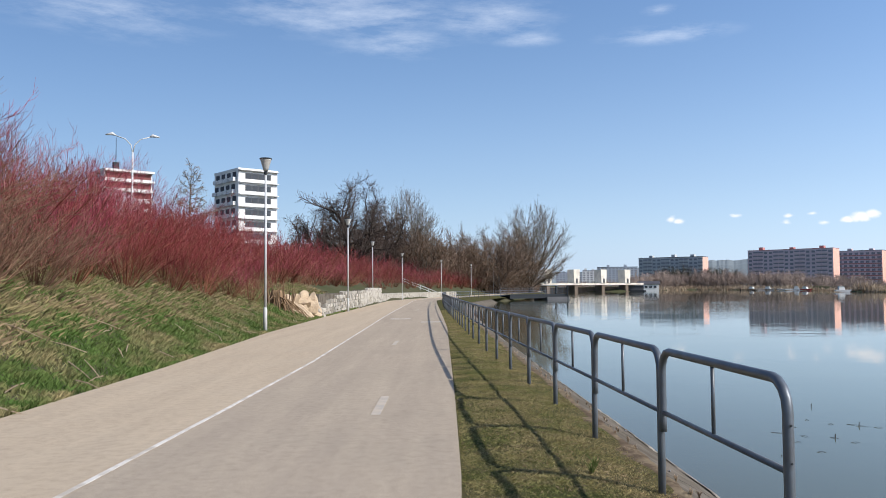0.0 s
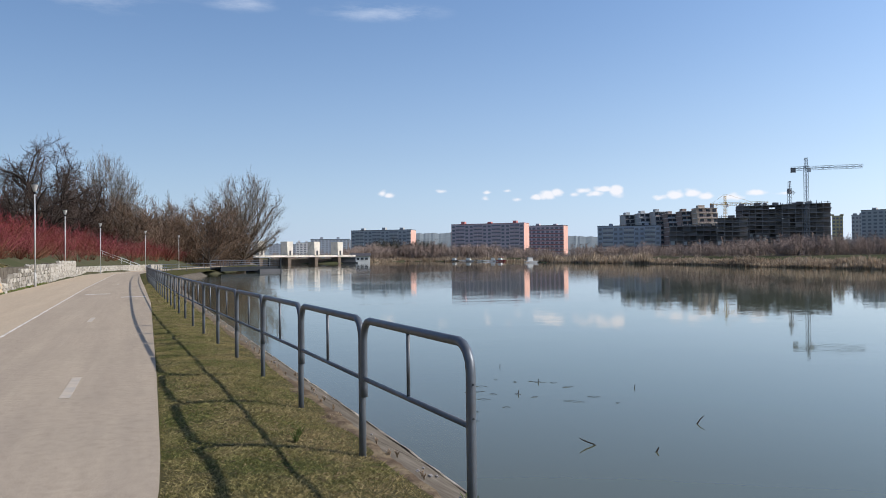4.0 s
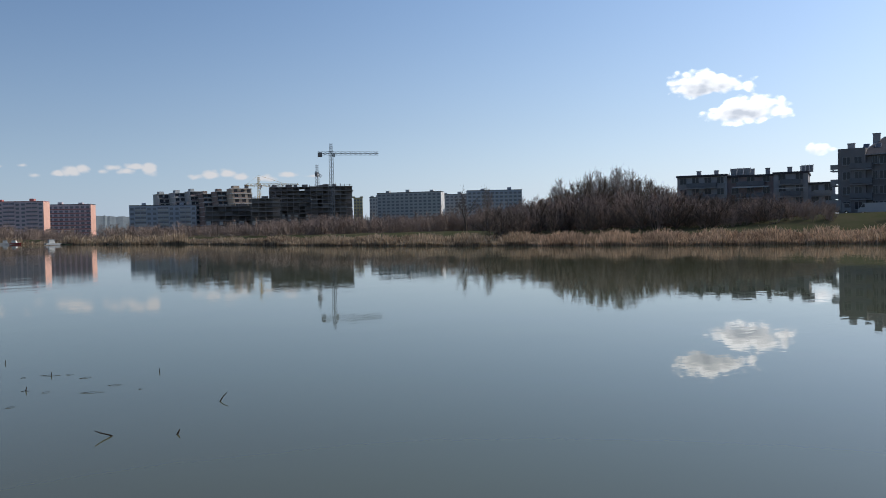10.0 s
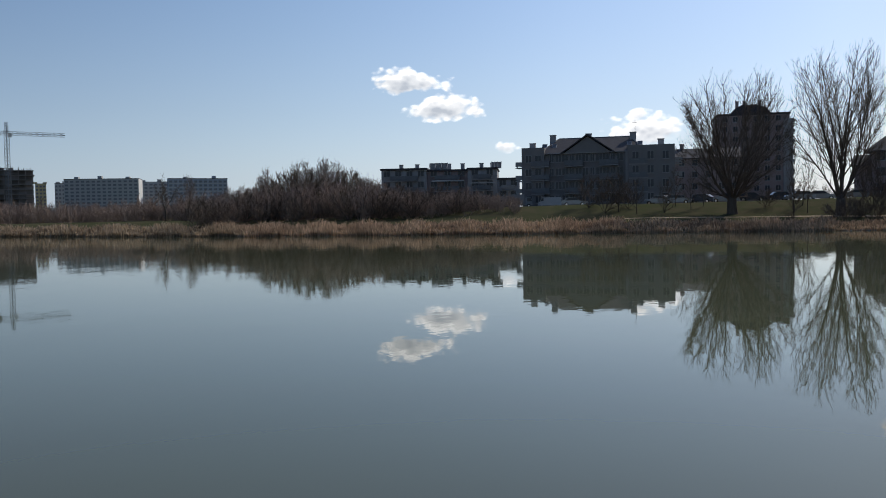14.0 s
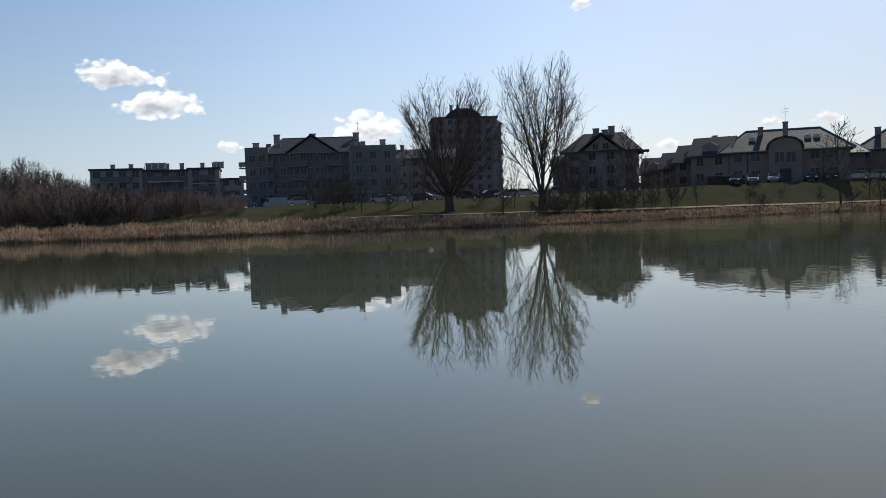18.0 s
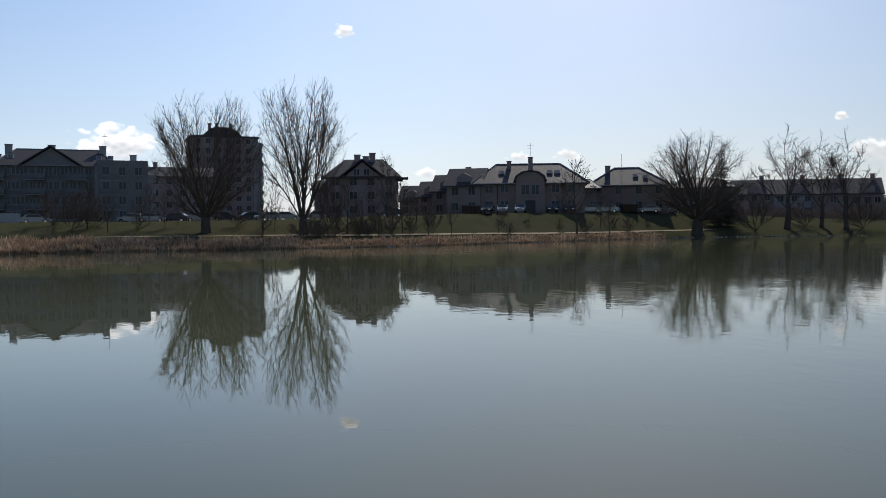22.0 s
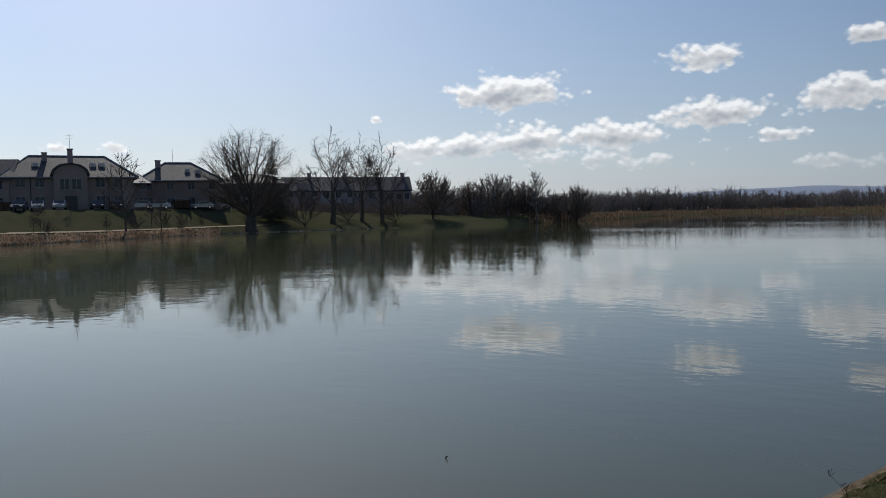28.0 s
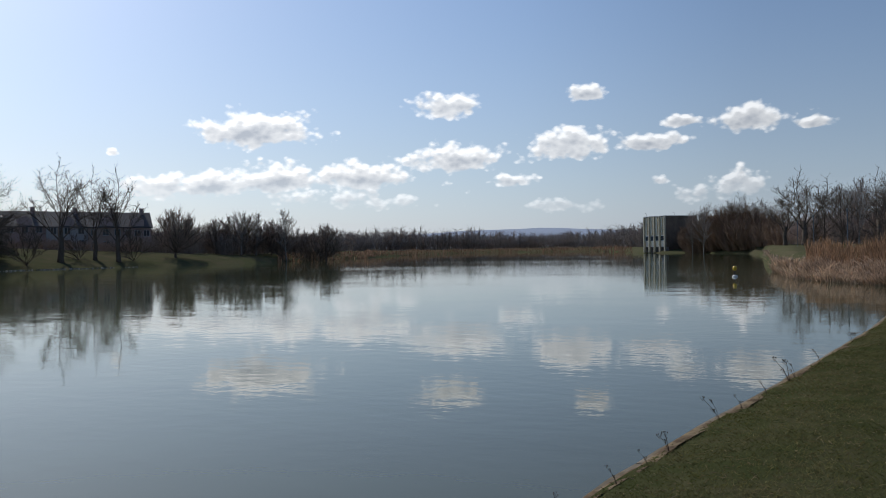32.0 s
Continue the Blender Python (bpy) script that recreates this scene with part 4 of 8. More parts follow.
    return (mesh(name + "_trunk", merge(trunk), bark, True), mesh(name + "_limbs", merge(boughs), bark, True), mesh(name + "_twigs", tw, twig, False))


def tree(meshes, label, x, y, z=None, scale=1.0, turn=0.0, category="tree", group="", sx=1.0):
    z = land(x, y) if z is None else z
    t = thing("tree", label, category, pose(x, y, z - 0.05, 0, 0, turn), group)
    t.scale = (scale * sx, scale * sx, scale)
    for n, me in zip(("trunk", "branchwork", "crown"), meshes):
        o = part(n, me, None, t)
        if n != "trunk":
            o["kind"] = "stuff"
    return t


# bare trees by habit; heights in metres
DOME = [(0.0, 0.25), (0.15, 0.7), (0.35, 0.97), (0.55, 1.0), (0.75, 0.86), (0.9, 0.56), (1.0, 0.12)]
VASE = [(0.0, 0.1), (0.15, 0.3), (0.35, 0.8), (0.55, 1.0), (0.72, 0.93), (0.88, 0.66), (0.96, 0.4), (1.0, 0.15)]
SPIRE = [(0.0, 0.15), (0.2, 0.55), (0.4, 1.0), (0.58, 0.95), (0.75, 0.72), (0.9, 0.4), (1.0, 0.05)]
T_FAN = tree_meshes("fan", 4, BARK, TWIG, 0.017, height=17, width=6.9, prof=[(0.0, 0.1), (0.2, 0.5), (0.4, 0.98), (0.6, 1.0), (0.78, 0.92), (0.9, 0.74), (0.97, 0.5), (1.0, 0.3)], limbs=15, bole=0.13, trunk_r=0.6, lean=1.25, up=0.45, crook=0.045, forks=3, sec=0.8, sec_ang=(0.3, 0.65), sec_len=0.2, ter=0.5, ter_len=(0.6, 1.5), fine=0.45, lift=0.3, lumps=0.1)
T_POPLAR = tree_meshes("poplar", 11, BARK, TWIG, 0.016, height=20, width=6.1, prof=[(0.0, 0.1), (0.2, 0.6), (0.36, 0.98), (0.52, 1.0), (0.7, 0.86), (0.85, 0.6), (0.95, 0.35), (1.0, 0.12)], limbs=9, bole=0.11, trunk_r=0.55, lean=0.72, up=0.25, crook=0.03, forks=3, sec=0.85, sec_ang=(0.35, 0.65), sec_len=0.2, ter=0.62, ter_len=(0.7, 1.7), fine=0.55, lift=0.3, lumps=0.12)
T_ROUND = tree_meshes("round", 7, BARK, TWIG, 0.015, height=17, width=9.2, prof=[(0.0, 0.1), (0.2, 0.45), (0.35, 0.92), (0.5, 1.0), (0.64, 0.97), (0.78, 0.83), (0.9, 0.57), (0.97, 0.33), (1.0, 0.15)], limbs=18, bole=0.17, trunk_r=0.85, lean=1.45, up=0.08, crook=0.07, forks=5, sec=0.9, sec_ang=(0.4, 0.95), sec_len=0.17, ter=0.52, ter_len=(0.7, 1.5), fine=0.52, lift=0.12, lumps=0.06, within=1.1)
T_OPEN = tree_meshes("open", 21, BARK, TWIG, 0.023, height=17, width=5.2, prof=[(0.0, 0.1), (0.25, 0.5), (0.45, 0.95), (0.65, 1.0), (0.82, 0.8), (0.93, 0.5), (1.0, 0.15)], limbs=5, bole=0.30, trunk_r=0.40, lean=0.8, up=0.3, crook=0.09, forks=3, sec=0.75, sec_ang=(0.45, 0.95), sec_len=0.2, ter=0.7, ter_len=(0.5, 1.4), fine=0.6, lift=0.12, lumps=0.25)
T_GNARL = tree_meshes("gnarled", 33, BARK_DARK, TWIG_DARK, 0.022, height=20, width=9.4, prof=DOME, limbs=11, bole=0.15, trunk_r=1.2, lean=1.4, up=0.1, crook=0.2, forks=4, sec=0.6, sec_ang=(0.5, 1.2), sec_len=0.2, ter=0.4, ter_len=(0.7, 1.7), fine=0.45, lift=0.03, lumps=0.28, within=1.12)
T_PALE = tree_meshes("pale", 14, BARK, TWIG_PALE, 0.018, height=24, width=11.5, prof=[(0.0, 0.15), (0.15, 0.5), (0.35, 0.95), (0.55, 1.0), (0.72, 0.9), (0.86, 0.68), (0.95, 0.42), (1.0, 0.2)], limbs=24, bole=0.09, trunk_r=0.7, lean=1.42, up=0.2, crook=0.035, forks=5, sec=1.1, sec_ang=(0.35, 0.8), sec_len=0.16, ter=0.65, ter_len=(0.8, 2.0), fine=0.65, fine_len=(0.3, 0.9), lift=0.2, lumps=0.04, within=1.08)
T_RUST = tree_meshes("rusty", 18, BARK, TWIG_RUST, 0.026, height=15, width=8.0, prof=DOME, limbs=12, bole=0.07, trunk_r=0.4, lean=1.4, up=0.25, crook=0.09, forks=3, sec=0.62, sec_ang=(0.4, 1.0), sec_len=0.2, ter=0.48, ter_len=(0.6, 1.6), fine=0.6, fine_len=(0.3, 0.8), lift=0.12, lumps=0.18, within=1.12)
T_BUSH = tree_meshes("bushy", 25, BARK, TWIG, 0.026, height=8, width=4.2, prof=DOME, forks=1, limbs=9, bole=0.03, trunk_r=0.14, lean=1.15, up=0.4, crook=0.08, sec=0.66, sec_ang=(0.35, 0.8), sec_len=0.24, ter=0.5, ter_len=(0.35, 0.9), fine=0.6, fine_len=(0.15, 0.4), lift=0.25)
T_THICK = tree_meshes("thick", 27, BARK, TWIG_WOOD, 0.026, height=8, width=4.4, prof=DOME, limbs=16, bole=0.12, trunk_r=0.2, lean=1.3, up=0.4, crook=0.06, forks=2, sec=0.5, sec_ang=(0.35, 0.8), sec_len=0.22, ter=0.34, ter_len=(0.35, 0.9), fine=0.4, fine_len=(0.2, 0.5), lift=0.25, lumps=0.12)
T_BIRCH = tree_meshes("birch", 29, BIRCH, TWIG_WOOD, 0.019, height=13, width=2.6, prof=SPIRE, limbs=40, bole=0.2, trunk_r=0.13, lean=0.75, up=0.5, crook=0.05, leader=True, forks=0, sec=0.4, sec_ang=(0.35, 0.7), sec_len=0.12, ter=0.5, ter_len=(0.3, 0.9), fine=0.55, fine_len=(0.15, 0.4), lift=0.05, lumps=0.2)
T_YOUNG = tree_meshes("young", 41, BARK, TWIG, 0.017, height=9, width=2.5, prof=SPIRE, limbs=22, bole=0.2, trunk_r=0.13, lean=0.9, up=0.4, crook=0.08, leader=True, forks=0, sec=0.5, sec_ang=(0.4, 0.8), sec_len=0.14, ter=0.42, ter_len=(0.3, 0.8), fine=0.4, fine_len=(0.15, 0.4), lift=0.2, lumps=0.25)
T_LARCH = tree_meshes("larch", 52, BARK, NEEDLE_TAN, 0.020, height=14, width=3.6, prof=[(0.0, 0.9), (0.2, 1.0), (0.6, 0.62), (0.9, 0.2), (1.0, 0.04)], limbs=52, bole=0.12, trunk_r=0.2, lean=1.5, up=0.12, crook=0.05, leader=True, forks=0, sec=0.3, sec_ang=(0.6, 1.0), sec_len=0.06, ter=0.24, ter_len=(0.2, 0.5), fine=0.2, fine_len=(0.08, 0.2), lift=-0.15)


def conifer_meshes(name, seed, height, radius, needle, bark=None, sparse=1.0, power=0.8):
    rng = random.Random(seed)
    trunk = tube([(0, 0, -0.2), (0, 0, height * 0.5), (0, 0, height)], [height * 0.016, height * 0.01, 0.02], 7)
    geo = []
    z = height * 0.1
    while z < height * 0.99:
        f = 1 - z / height
        for k in range(int((7 + 6 * f) * sparse)):
            a = rng.random() * 6.283
            L = radius * (f ** power) * rng.uniform(0.65, 1.1) + 0.15
            zz = z + rng.uniform(-0.02, 0.02) * height
            tip = Vector((math.cos(a) * L, math.sin(a) * L, zz - 0.12 * L + rng.uniform(-0.4, 0.4)))
            base = Vector((0, 0, zz))
            # a bough with short side sprays
            m = max(3, int(L / 0.35))
            for i in range(m):
                c = base.lerp(tip, (i + 0.6) / m)
                w = 0.34 * L * (1 - 0.6 * i / m) * 0.6
                sd = Vector((-math.sin(a), math.cos(a), 0)) * w
                o = tip - base
                o = o.normalized() * w * 1.1
                dz = Vector((0, 0, -0.18 * w))
                n = len(geo)
                v = [tuple(c), tuple(c + sd + o + dz), tuple(c + o * 0.7 + Vector((0, 0, 0.12 * w))), tuple(c - sd + o + dz)]
                geo.append((v, [(0, 1, 2), (0, 2, 3)]))
                g0 = c + o * 0.2
                geo.append(([tuple(g0), tuple(g0 + o * 0.9 + sd * 0.3), tuple(g0 + o * 0.3 - Vector((0, 0, 0.75 * w)) + sd * 0.2), tuple(g0 - sd * 0.7), tuple(g0 - sd * 0.4 + o * 0.3 - Vector((0, 0, 0.7 * w)))], [(0, 1, 2), (0, 4, 3)]))
        z += height * 0.035 * rng.uniform(0.8, 1.2)
    return (mesh(name + "_trunk", trunk, bark or BARK, True), mesh(name + "_boughs", merge(geo), needle))


def conifer(meshes, label, x, y, scale=1.0, turn=0.0, category="tree", group=""):
    t = thing("conifer", label, category, pose(x, y, land(x, y) - 0.05, 0, 0, turn), group)
    t.scale = (scale,) * 3
    for n, me in zip(("trunk", "crown"), meshes):
        part(n, me, None, t)
    return t


C_SPRUCE = conifer_meshes("spruce", 5, 12, 2.7, NEEDLE, sparse=1.6, power=0.7)
C_PINE = conifer_meshes("pine", 6, 11, 2.6, NEEDLE)


def far_bush(rng, h, w, n=8, thick=1.0):
    """A small leafless clump, stems with a fuzz of twigs, for distant woods."""
    geo = []
    for i in range(n):
        a, q = rng.random() * 6.283, rng.random() ** 0.5
        x, y = math.cos(a) * q * w, math.sin(a) * q * w
        hh = h * (1 - 0.4 * q * q) * rng.uniform(0.7, 1.05)
        top = Vector((x, y, hh))
        foot = Vector((x * 0.3, y * 0.3, 0))
        geo.append(tube([foot, foot.lerp(top, 0.5) + Vector((x, y, 0)) * 0.15, top], [0.010 * thick, 0.007 * thick, 0.002 * thick], 3, False))
        for k in range(15):
            p = foot.lerp(top, rng.uniform(0.2, 0.97))
            d = Vector((rng.gauss(0, 0.8), rng.gauss(0, 0.8), rng.uniform(0.3, 1.7))).normalized() * rng.uniform(0.12, 0.34)
            geo.append(tube([p, p + d], [0.0062 * thick, 0.0016 * thick], 3, False))
    return merge(geo)


def far_wood(name, label, rows, material, seed, n, thick=1.0, wide=0.42):
    """Distant scrub and woods: many clumps in a belt given by bearing, distance, depth and height."""
    rng = random.Random(seed)
    proto = [far_bush(random.Random(seed + i), 1.0, wide, 8, thick) for i in range(6)]
    pv = [np.array(v) for v, _ in proto]
    allv, allf, c = [], [], 0
    for _ in range(n):
        az = rng.uniform(rows[0][0], rows[-1][0])
        d = lerp_table(az, [(a, b) for a, b, *_ in rows]) + rng.random() * lerp_table(az, [(r[0], r[2]) for r in rows])
        h = lerp_table(az, [(r[0], r[3]) for r in rows]) * rng.uniform(0.6, 1.12)
        p = P(az, d)
        k = rng.randrange(6)
        a = rng.random() * 6.283
        ca, sa = math.cos(a), math.sin(a)
        v = pv[k] * np.array([h * 1.1, h * 1.1, h])
        v = np.stack([v[:, 0] * ca - v[:, 1] * sa + p.x, v[:, 0] * sa + v[:, 1] * ca + p.y, v[:, 2] + land(p.x, p.y) - 0.1], 1)
        allv.append(v)
        allf.extend([tuple(i + c for i in q) for q in proto[k][1]])
        c += len(v)
    me = mesh(name, (np.concatenate(allv).tolist(), allf), material)
    return tagged(new(name, me), label, "woods", kind="stuff")


# ---- fence, lamps, wall along the path ----
def make_fence():
    hoop, r = None, 0.03
    pts = []
    y, i = 4.42, 0
    posts = []
    while y < 111:
        posts.append((lerp_table(y, FENCE), y))
        y += 2.35 if y > 6 else 2.18
    for (x0, y0), (x1, y1) in zip(posts, posts[1:]):
        L = math.hypot(x1 - x0, y1 - y0) - 0.055
        turn = math.degrees(math.atan2(y1 - y0, x1 - x0))
        t = thing("railing_panel", "grey painted tubular steel railing panel with rounded corners", "railing", pose(x0, y0, 0.0, 0, 0, turn), "railing panels")
        H, R = 1.095, 0.17
        arc = [(R - R * math.cos(a), 0, H - R + R * math.sin(a)) for a in (0, 0.4, 0.8, 1.2, 1.571)]
        arc2 = [(L - R + R * math.sin(a), 0, H - R + R * math.cos(a)) for a in (0, 0.4, 0.8, 1.2, 1.571)]
        key = round(L, 2)
        if key not in HOOPS:
            n = 12 if len(HOOPS) < 3 else 8
            HOOPS[key] = (mesh("hoop", tube([(0, 0, -0.25), (0, 0, 0.4)] + arc + arc2 + [(L, 0, 0.55), (L, 0, -0.25 if False else 0.46)], r, 12), STEEL, True),
                          mesh("mid_rail", tube([(0.02, 0, 0.61), (L, 0, 0.61)], 0.019, 10), STEEL, True),
                          mesh("baluster", tube([(L * 0.5, 0, 0.615), (L * 0.5, 0, H - 0.015)], 0.014, 8), STEEL, True))
        h, m, b = HOOPS[key]
        part("hoop", h, None, t)
        part("mid_rail", m, None, t)
        part("baluster", b, None, t)
        if i == 0:
            # the last post of the run, nearest the viewer, stands free
            for z in (0.86, 0.66):
                part("bolt", tube([(-0.031, 0, z), (-0.036, 0, z)], 0.007, 6), DARK_METAL, t)
        i += 1



HOOPS = {}
make_fence()


def make_lamps():
    spots = [(-12.2, 31.2), (-6.6, 57.6), (-4.9, 88), (-2.85, 114), (-0.13, 142), (1.95, 168), (3.49, 206), (4.9, 244), (6.1, 298)]
    first = None
    for az, d in spots:
        p = P(az, d)
        p.z = max(land(p.x, p.y), -0.02)
        if first is None:
            t = thing("path_lamp", "pale grey path lamp with a flared dark-capped lantern", "street lamp", Matrix.Translation(p), "path lamps")
            part("base", tube([(0, 0, -0.05), (0, 0, 0.9), (0, 0, 0.95)], [0.075, 0.072, 0.052], 12), POLE, t, "", True)
            part("pole", tube([(0, 0, 0.9), (0, 0, 5.95)], [0.05, 0.038], 12), POLE, t, "", True)
            part("collar", lathe([(0.045, 5.88), (0.06, 5.92), (0.06, 6.0), (0.09, 6.03)], 12), DARK_METAL, t)
            part("lantern", lathe([(0.085, 6.03), (0.12, 6.16), (0.2, 6.42), (0.215, 6.47)], 16), LANTERN, t, "smoked glass lantern bowl", True)
            part("cap", lathe([(0.235, 6.468), (0.24, 6.485), (0.22, 6.505), (0.05, 6.52)], 16), DARK_METAL, t, "dark metal lantern cap", True)
            first = t
        else:
            copy_thing(first, Matrix.Translation(p))


make_lamps()


def stone_geo(rng, a, b, c):
    v, f = box(-a / 2, a / 2, -b / 2, b / 2, -c / 2, c / 2)
    return [(x * rng.uniform(0.72, 1.0), y * rng.uniform(0.72, 1.0), z * rng.uniform(0.72, 1.0)) for x, y, z in v], f


def make_gabion():
    rng = random.Random(2)
    root = thing("retaining_wall", "low pale gabion stone retaining wall beside the path", "wall", kind="structure")
    line_ = [(-7.0, 47.0), (-7.35, 75.0), (-7.45, 98.0), (-7.2, 112.0), (-5.6, 124.0), (-1.4, 140.0), (2.4, 156.0)]
    tops = [(47, 0.45), (50, 0.8), (58, 1.3), (75, 1.5), (98, 1.6), (98.1, 1.05), (156, 0.95)]
    protos = [mesh("stone", stone_geo(rng, 0.46, 0.3, 0.26), STONE) for _ in range(6)]
    rest, count = [], 0
    for (x0, y0), (x1, y1) in zip(line_, line_[1:]):
        L = math.hypot(x1 - x0, y1 - y0)
        ang = math.atan2(y1 - y0, x1 - x0)
        # core behind the stones
        n = Vector((-math.sin(ang), math.cos(ang), 0))
        h = lerp_table((y0 + y1) / 2, tops) - 0.05
        k = [Vector((x0, y0, 0)) + n * 0.1, Vector((x1, y1, 0)) + n * 0.1, Vector((x1, y1, 0)) + n * 0.9, Vector((x0, y0, 0)) + n * 0.9]
        v = [(p.x, p.y, -0.2) for p in k] + [(p.x, p.y, h) for p in k]
        part("core", (v, box(0, 1, 0, 1, 0, 1)[1]), CONCRETE, root)
        s = 0.2
        while s < L:
            px, py = x0 + math.cos(ang) * s, y0 + math.sin(ang) * s
            z, top = 0.11, lerp_table(py, tops)
            row = 0
            while z < top:
                jx = rng.uniform(-0.06, 0.06)
                m = pose(px + math.cos(ang) * jx + n.x * 0.02, py + math.sin(ang) * jx + n.y * 0.02, z, rng.uniform(-12, 12), rng.uniform(-12, 12), math.degrees(ang) + rng.uniform(-12, 12))
                if count < 280:
                    part("stone", protos[rng.randrange(6)], None, root, at=m)
                    count += 1
                else:
                    g = stone_geo(rng, 0.46, 0.3, 0.26)
                    rest.append(([tuple(m @ Vector(q)) for q in g[0]], g[1]))
                z += 0.235
                row += 1
            s += 0.45
    ob = part("stones", merge(rest), STONE, root)
    ob["kind"] = "stuff"
    return root


# ---- shrubs on the bank ----
def shrub_meshes(seed, h, w, stems, material, base, r=0.011, droop=0.1, ter=0.2, fine=0.26, crook=0.04):
    """A leafless shrub: many stems fanning from one foot, with side shoots and fine red tips."""
    rng, nr = random.Random(seed), np.random.default_rng(seed)
    main, p0, p1 = [], [], []
    for k in range(stems):
        a, q = rng.random() * 6.283, rng.random() ** 0.65
        t = 1.05 * q * rng.uniform(0.75, 1.15)
        L = h * rng.uniform(0.62, 1.08) / max(0.62, math.cos(t) ** 0.5) * (1 if t < 0.8 else w / h * 0.75)
        d = Vector((math.cos(a) * math.sin(t), math.sin(a) * math.sin(t), math.cos(t)))
        p = Vector((math.cos(a), math.sin(a), 0)) * w * 0.13 * q
        pts = [p.copy()]
        for i in range(6):
            d = (d + Vector((rng.gauss(0, crook), rng.gauss(0, crook), (0.06 - droop * q * (i / 3)))) ).normalized()
            p = p + d * L / 6
            pts.append(p.copy())
        main.append(tube(pts, [r * 1.6, r * 1.45, r * 1.25, r, r * 0.85, r * 0.7, r * 0.45], 3, False))
        p0 += [tuple(x) for x in pts[2:-1]]
        p1 += [tuple(x) for x in pts[3:]]
    v3, f3, m3, t3 = side_shoots(np.array(p0), np.array(p1), nr, ter, (0.3, 0.8), (0.25 * h / 3.3, 0.75 * h / 3.3), r * 0.62, 0.3)
    v4, f4, _, _ = side_shoots(m3, t3, nr, fine, (0.3, 0.9), (0.12, 0.32), r * 0.5, 0.35, 3)
    return mesh("stems", merge(main), base), mesh("twigs", (np.concatenate([v3, v4]).tolist(), np.concatenate([f3, f4 + len(v3)]).tolist()), material)


def make_shrubs():
    rng = random.Random(9)
    red = [shrub_meshes(50 + i, 3.2, 4.2, 58, m, k, 0.0085, 0.1, 0.17, 0.2) for i, (m, k) in enumerate(((STEM_RED, STEM_BROWN), (STEM_CRIMSON, STEM_BROWN), (STEM_CRIMSON, STEM_ORANGE), (STEM_RED, STEM_ORANGE)))]
    far = [shrub_meshes(60 + i, 3.2, 4.2, 28, m, STEM_BROWN, 0.017, 0.1, 0.3, 0.45) for i, m in enumerate((STEM_RED, STEM_CRIMSON))]
    tan = [shrub_meshes(70 + i, 2.6, 3.6, 95, STEM_TAN, STEM_TAN, 0.0075, 0.16, 0.16, 0.22, 0.07) for i in range(2)]

    def put(kind, x, y, s, sz=1.0):
        if kind == "red" and y > 58:
            kind = "far"
        ms, lab, cat = {"red": (red[rng.randrange(4)], "red-stemmed leafless dogwood shrub on the grassy bank", "shrub"), "far": (far[rng.randrange(2)], "red-stemmed leafless dogwood shrub on the grassy bank", "shrub"),
                        "tan": (tan[rng.randrange(2)], "tan arching leafless shrub on the grassy bank", "shrub")}[kind]
        t = thing("shrub", lab, cat, pose(x, y, land(x, y) - 0.08, 0, 0, rng.uniform(0, 360)), "shrubs on the bank")
        t.scale = (s, s, s * sz)
        part("stem_clump", ms[0], None, t)["kind"] = "stuff"
        part("twig_spray", ms[1], None, t)["kind"] = "stuff"

    # tan ones nearest, their feet low on the slope; red ones behind and beyond
    for x, y, k, s in ((-9.9, 16.8, "tan", 0.7), (-10.4, 18.6, "tan", 0.85), (-11.4, 16.8, "tan", 1.05), (-12.2, 19.4, "tan", 1.15), (-10.3, 20.8, "tan", 0.75), (-11.8, 22.0, "red", 0.95), (-10.7, 23.6, "red", 0.75),
                       (-12.8, 14.4, "tan", 1.25), (-13.6, 20.4, "red", 1.2), (-15.2, 18.5, "tan", 1.3), (-12.2, 25.4, "red", 1.0), (-15.5, 23.5, "red", 1.25), (-16.5, 16.5, "tan", 1.45), (-18.0, 21.5, "red", 1.35),
                       (-13.8, 29.0, "red", 0.95), (-17.0, 27.5, "red", 1.05), (-10.4, 31.5, "red", 0.78), (-9.7, 37.0, "red", 0.68), (-10.0, 34.2, "red", 0.75), (-9.3, 39.6, "red", 0.58), (-10.6, 27.4, "red", 0.75)):
        put(k, x, y, s)
    y = 27.0
    while y < 112:
        off = lerp_table(y, PATH_L) + 6.4
        gap = 40.5 < y < 51.0
        if not gap:
            put("red", -11.3 + off * 0.8 + rng.uniform(-0.5, 0.5), y, rng.uniform(0.65, 1.05))
        put("red", -13.7 + off * 0.8 + rng.uniform(-0.6, 0.6), y + rng.uniform(-0.6, 0.6), rng.uniform(0.75, 1.15))
        put("red", -16.0 + off * 0.8 + rng.uniform(-0.6, 0.6), y + rng.uniform(-0.6, 0.6), rng.uniform(0.75, 1.15))
        y += 2.9 + y * 0.008
    # thinner rows round the bend of the path
    while y < 235:
        x = lerp_table(y, PATH_L)
        for k in range(4):
            put("red", x - 4.2 - 2.6 * k + rng.uniform(-0.8, 0.8), y + rng.uniform(-1.5, 1.5), rng.uniform(0.8, 1.2) * (0.8 + 0.1 * k))
        y += 4.6


make_shrubs()


# ---- buildings ----
def facing(az, d, turn=0.0, z=None):
    """A pose whose -y side looks back at the viewpoint, then turned."""
    p = P(az, d)
    p.z = land(p.x, p.y) if z is None else z
    return Matrix.Translation(p) @ Matrix.Rotation(radians(-az + turn), 4, "Z")


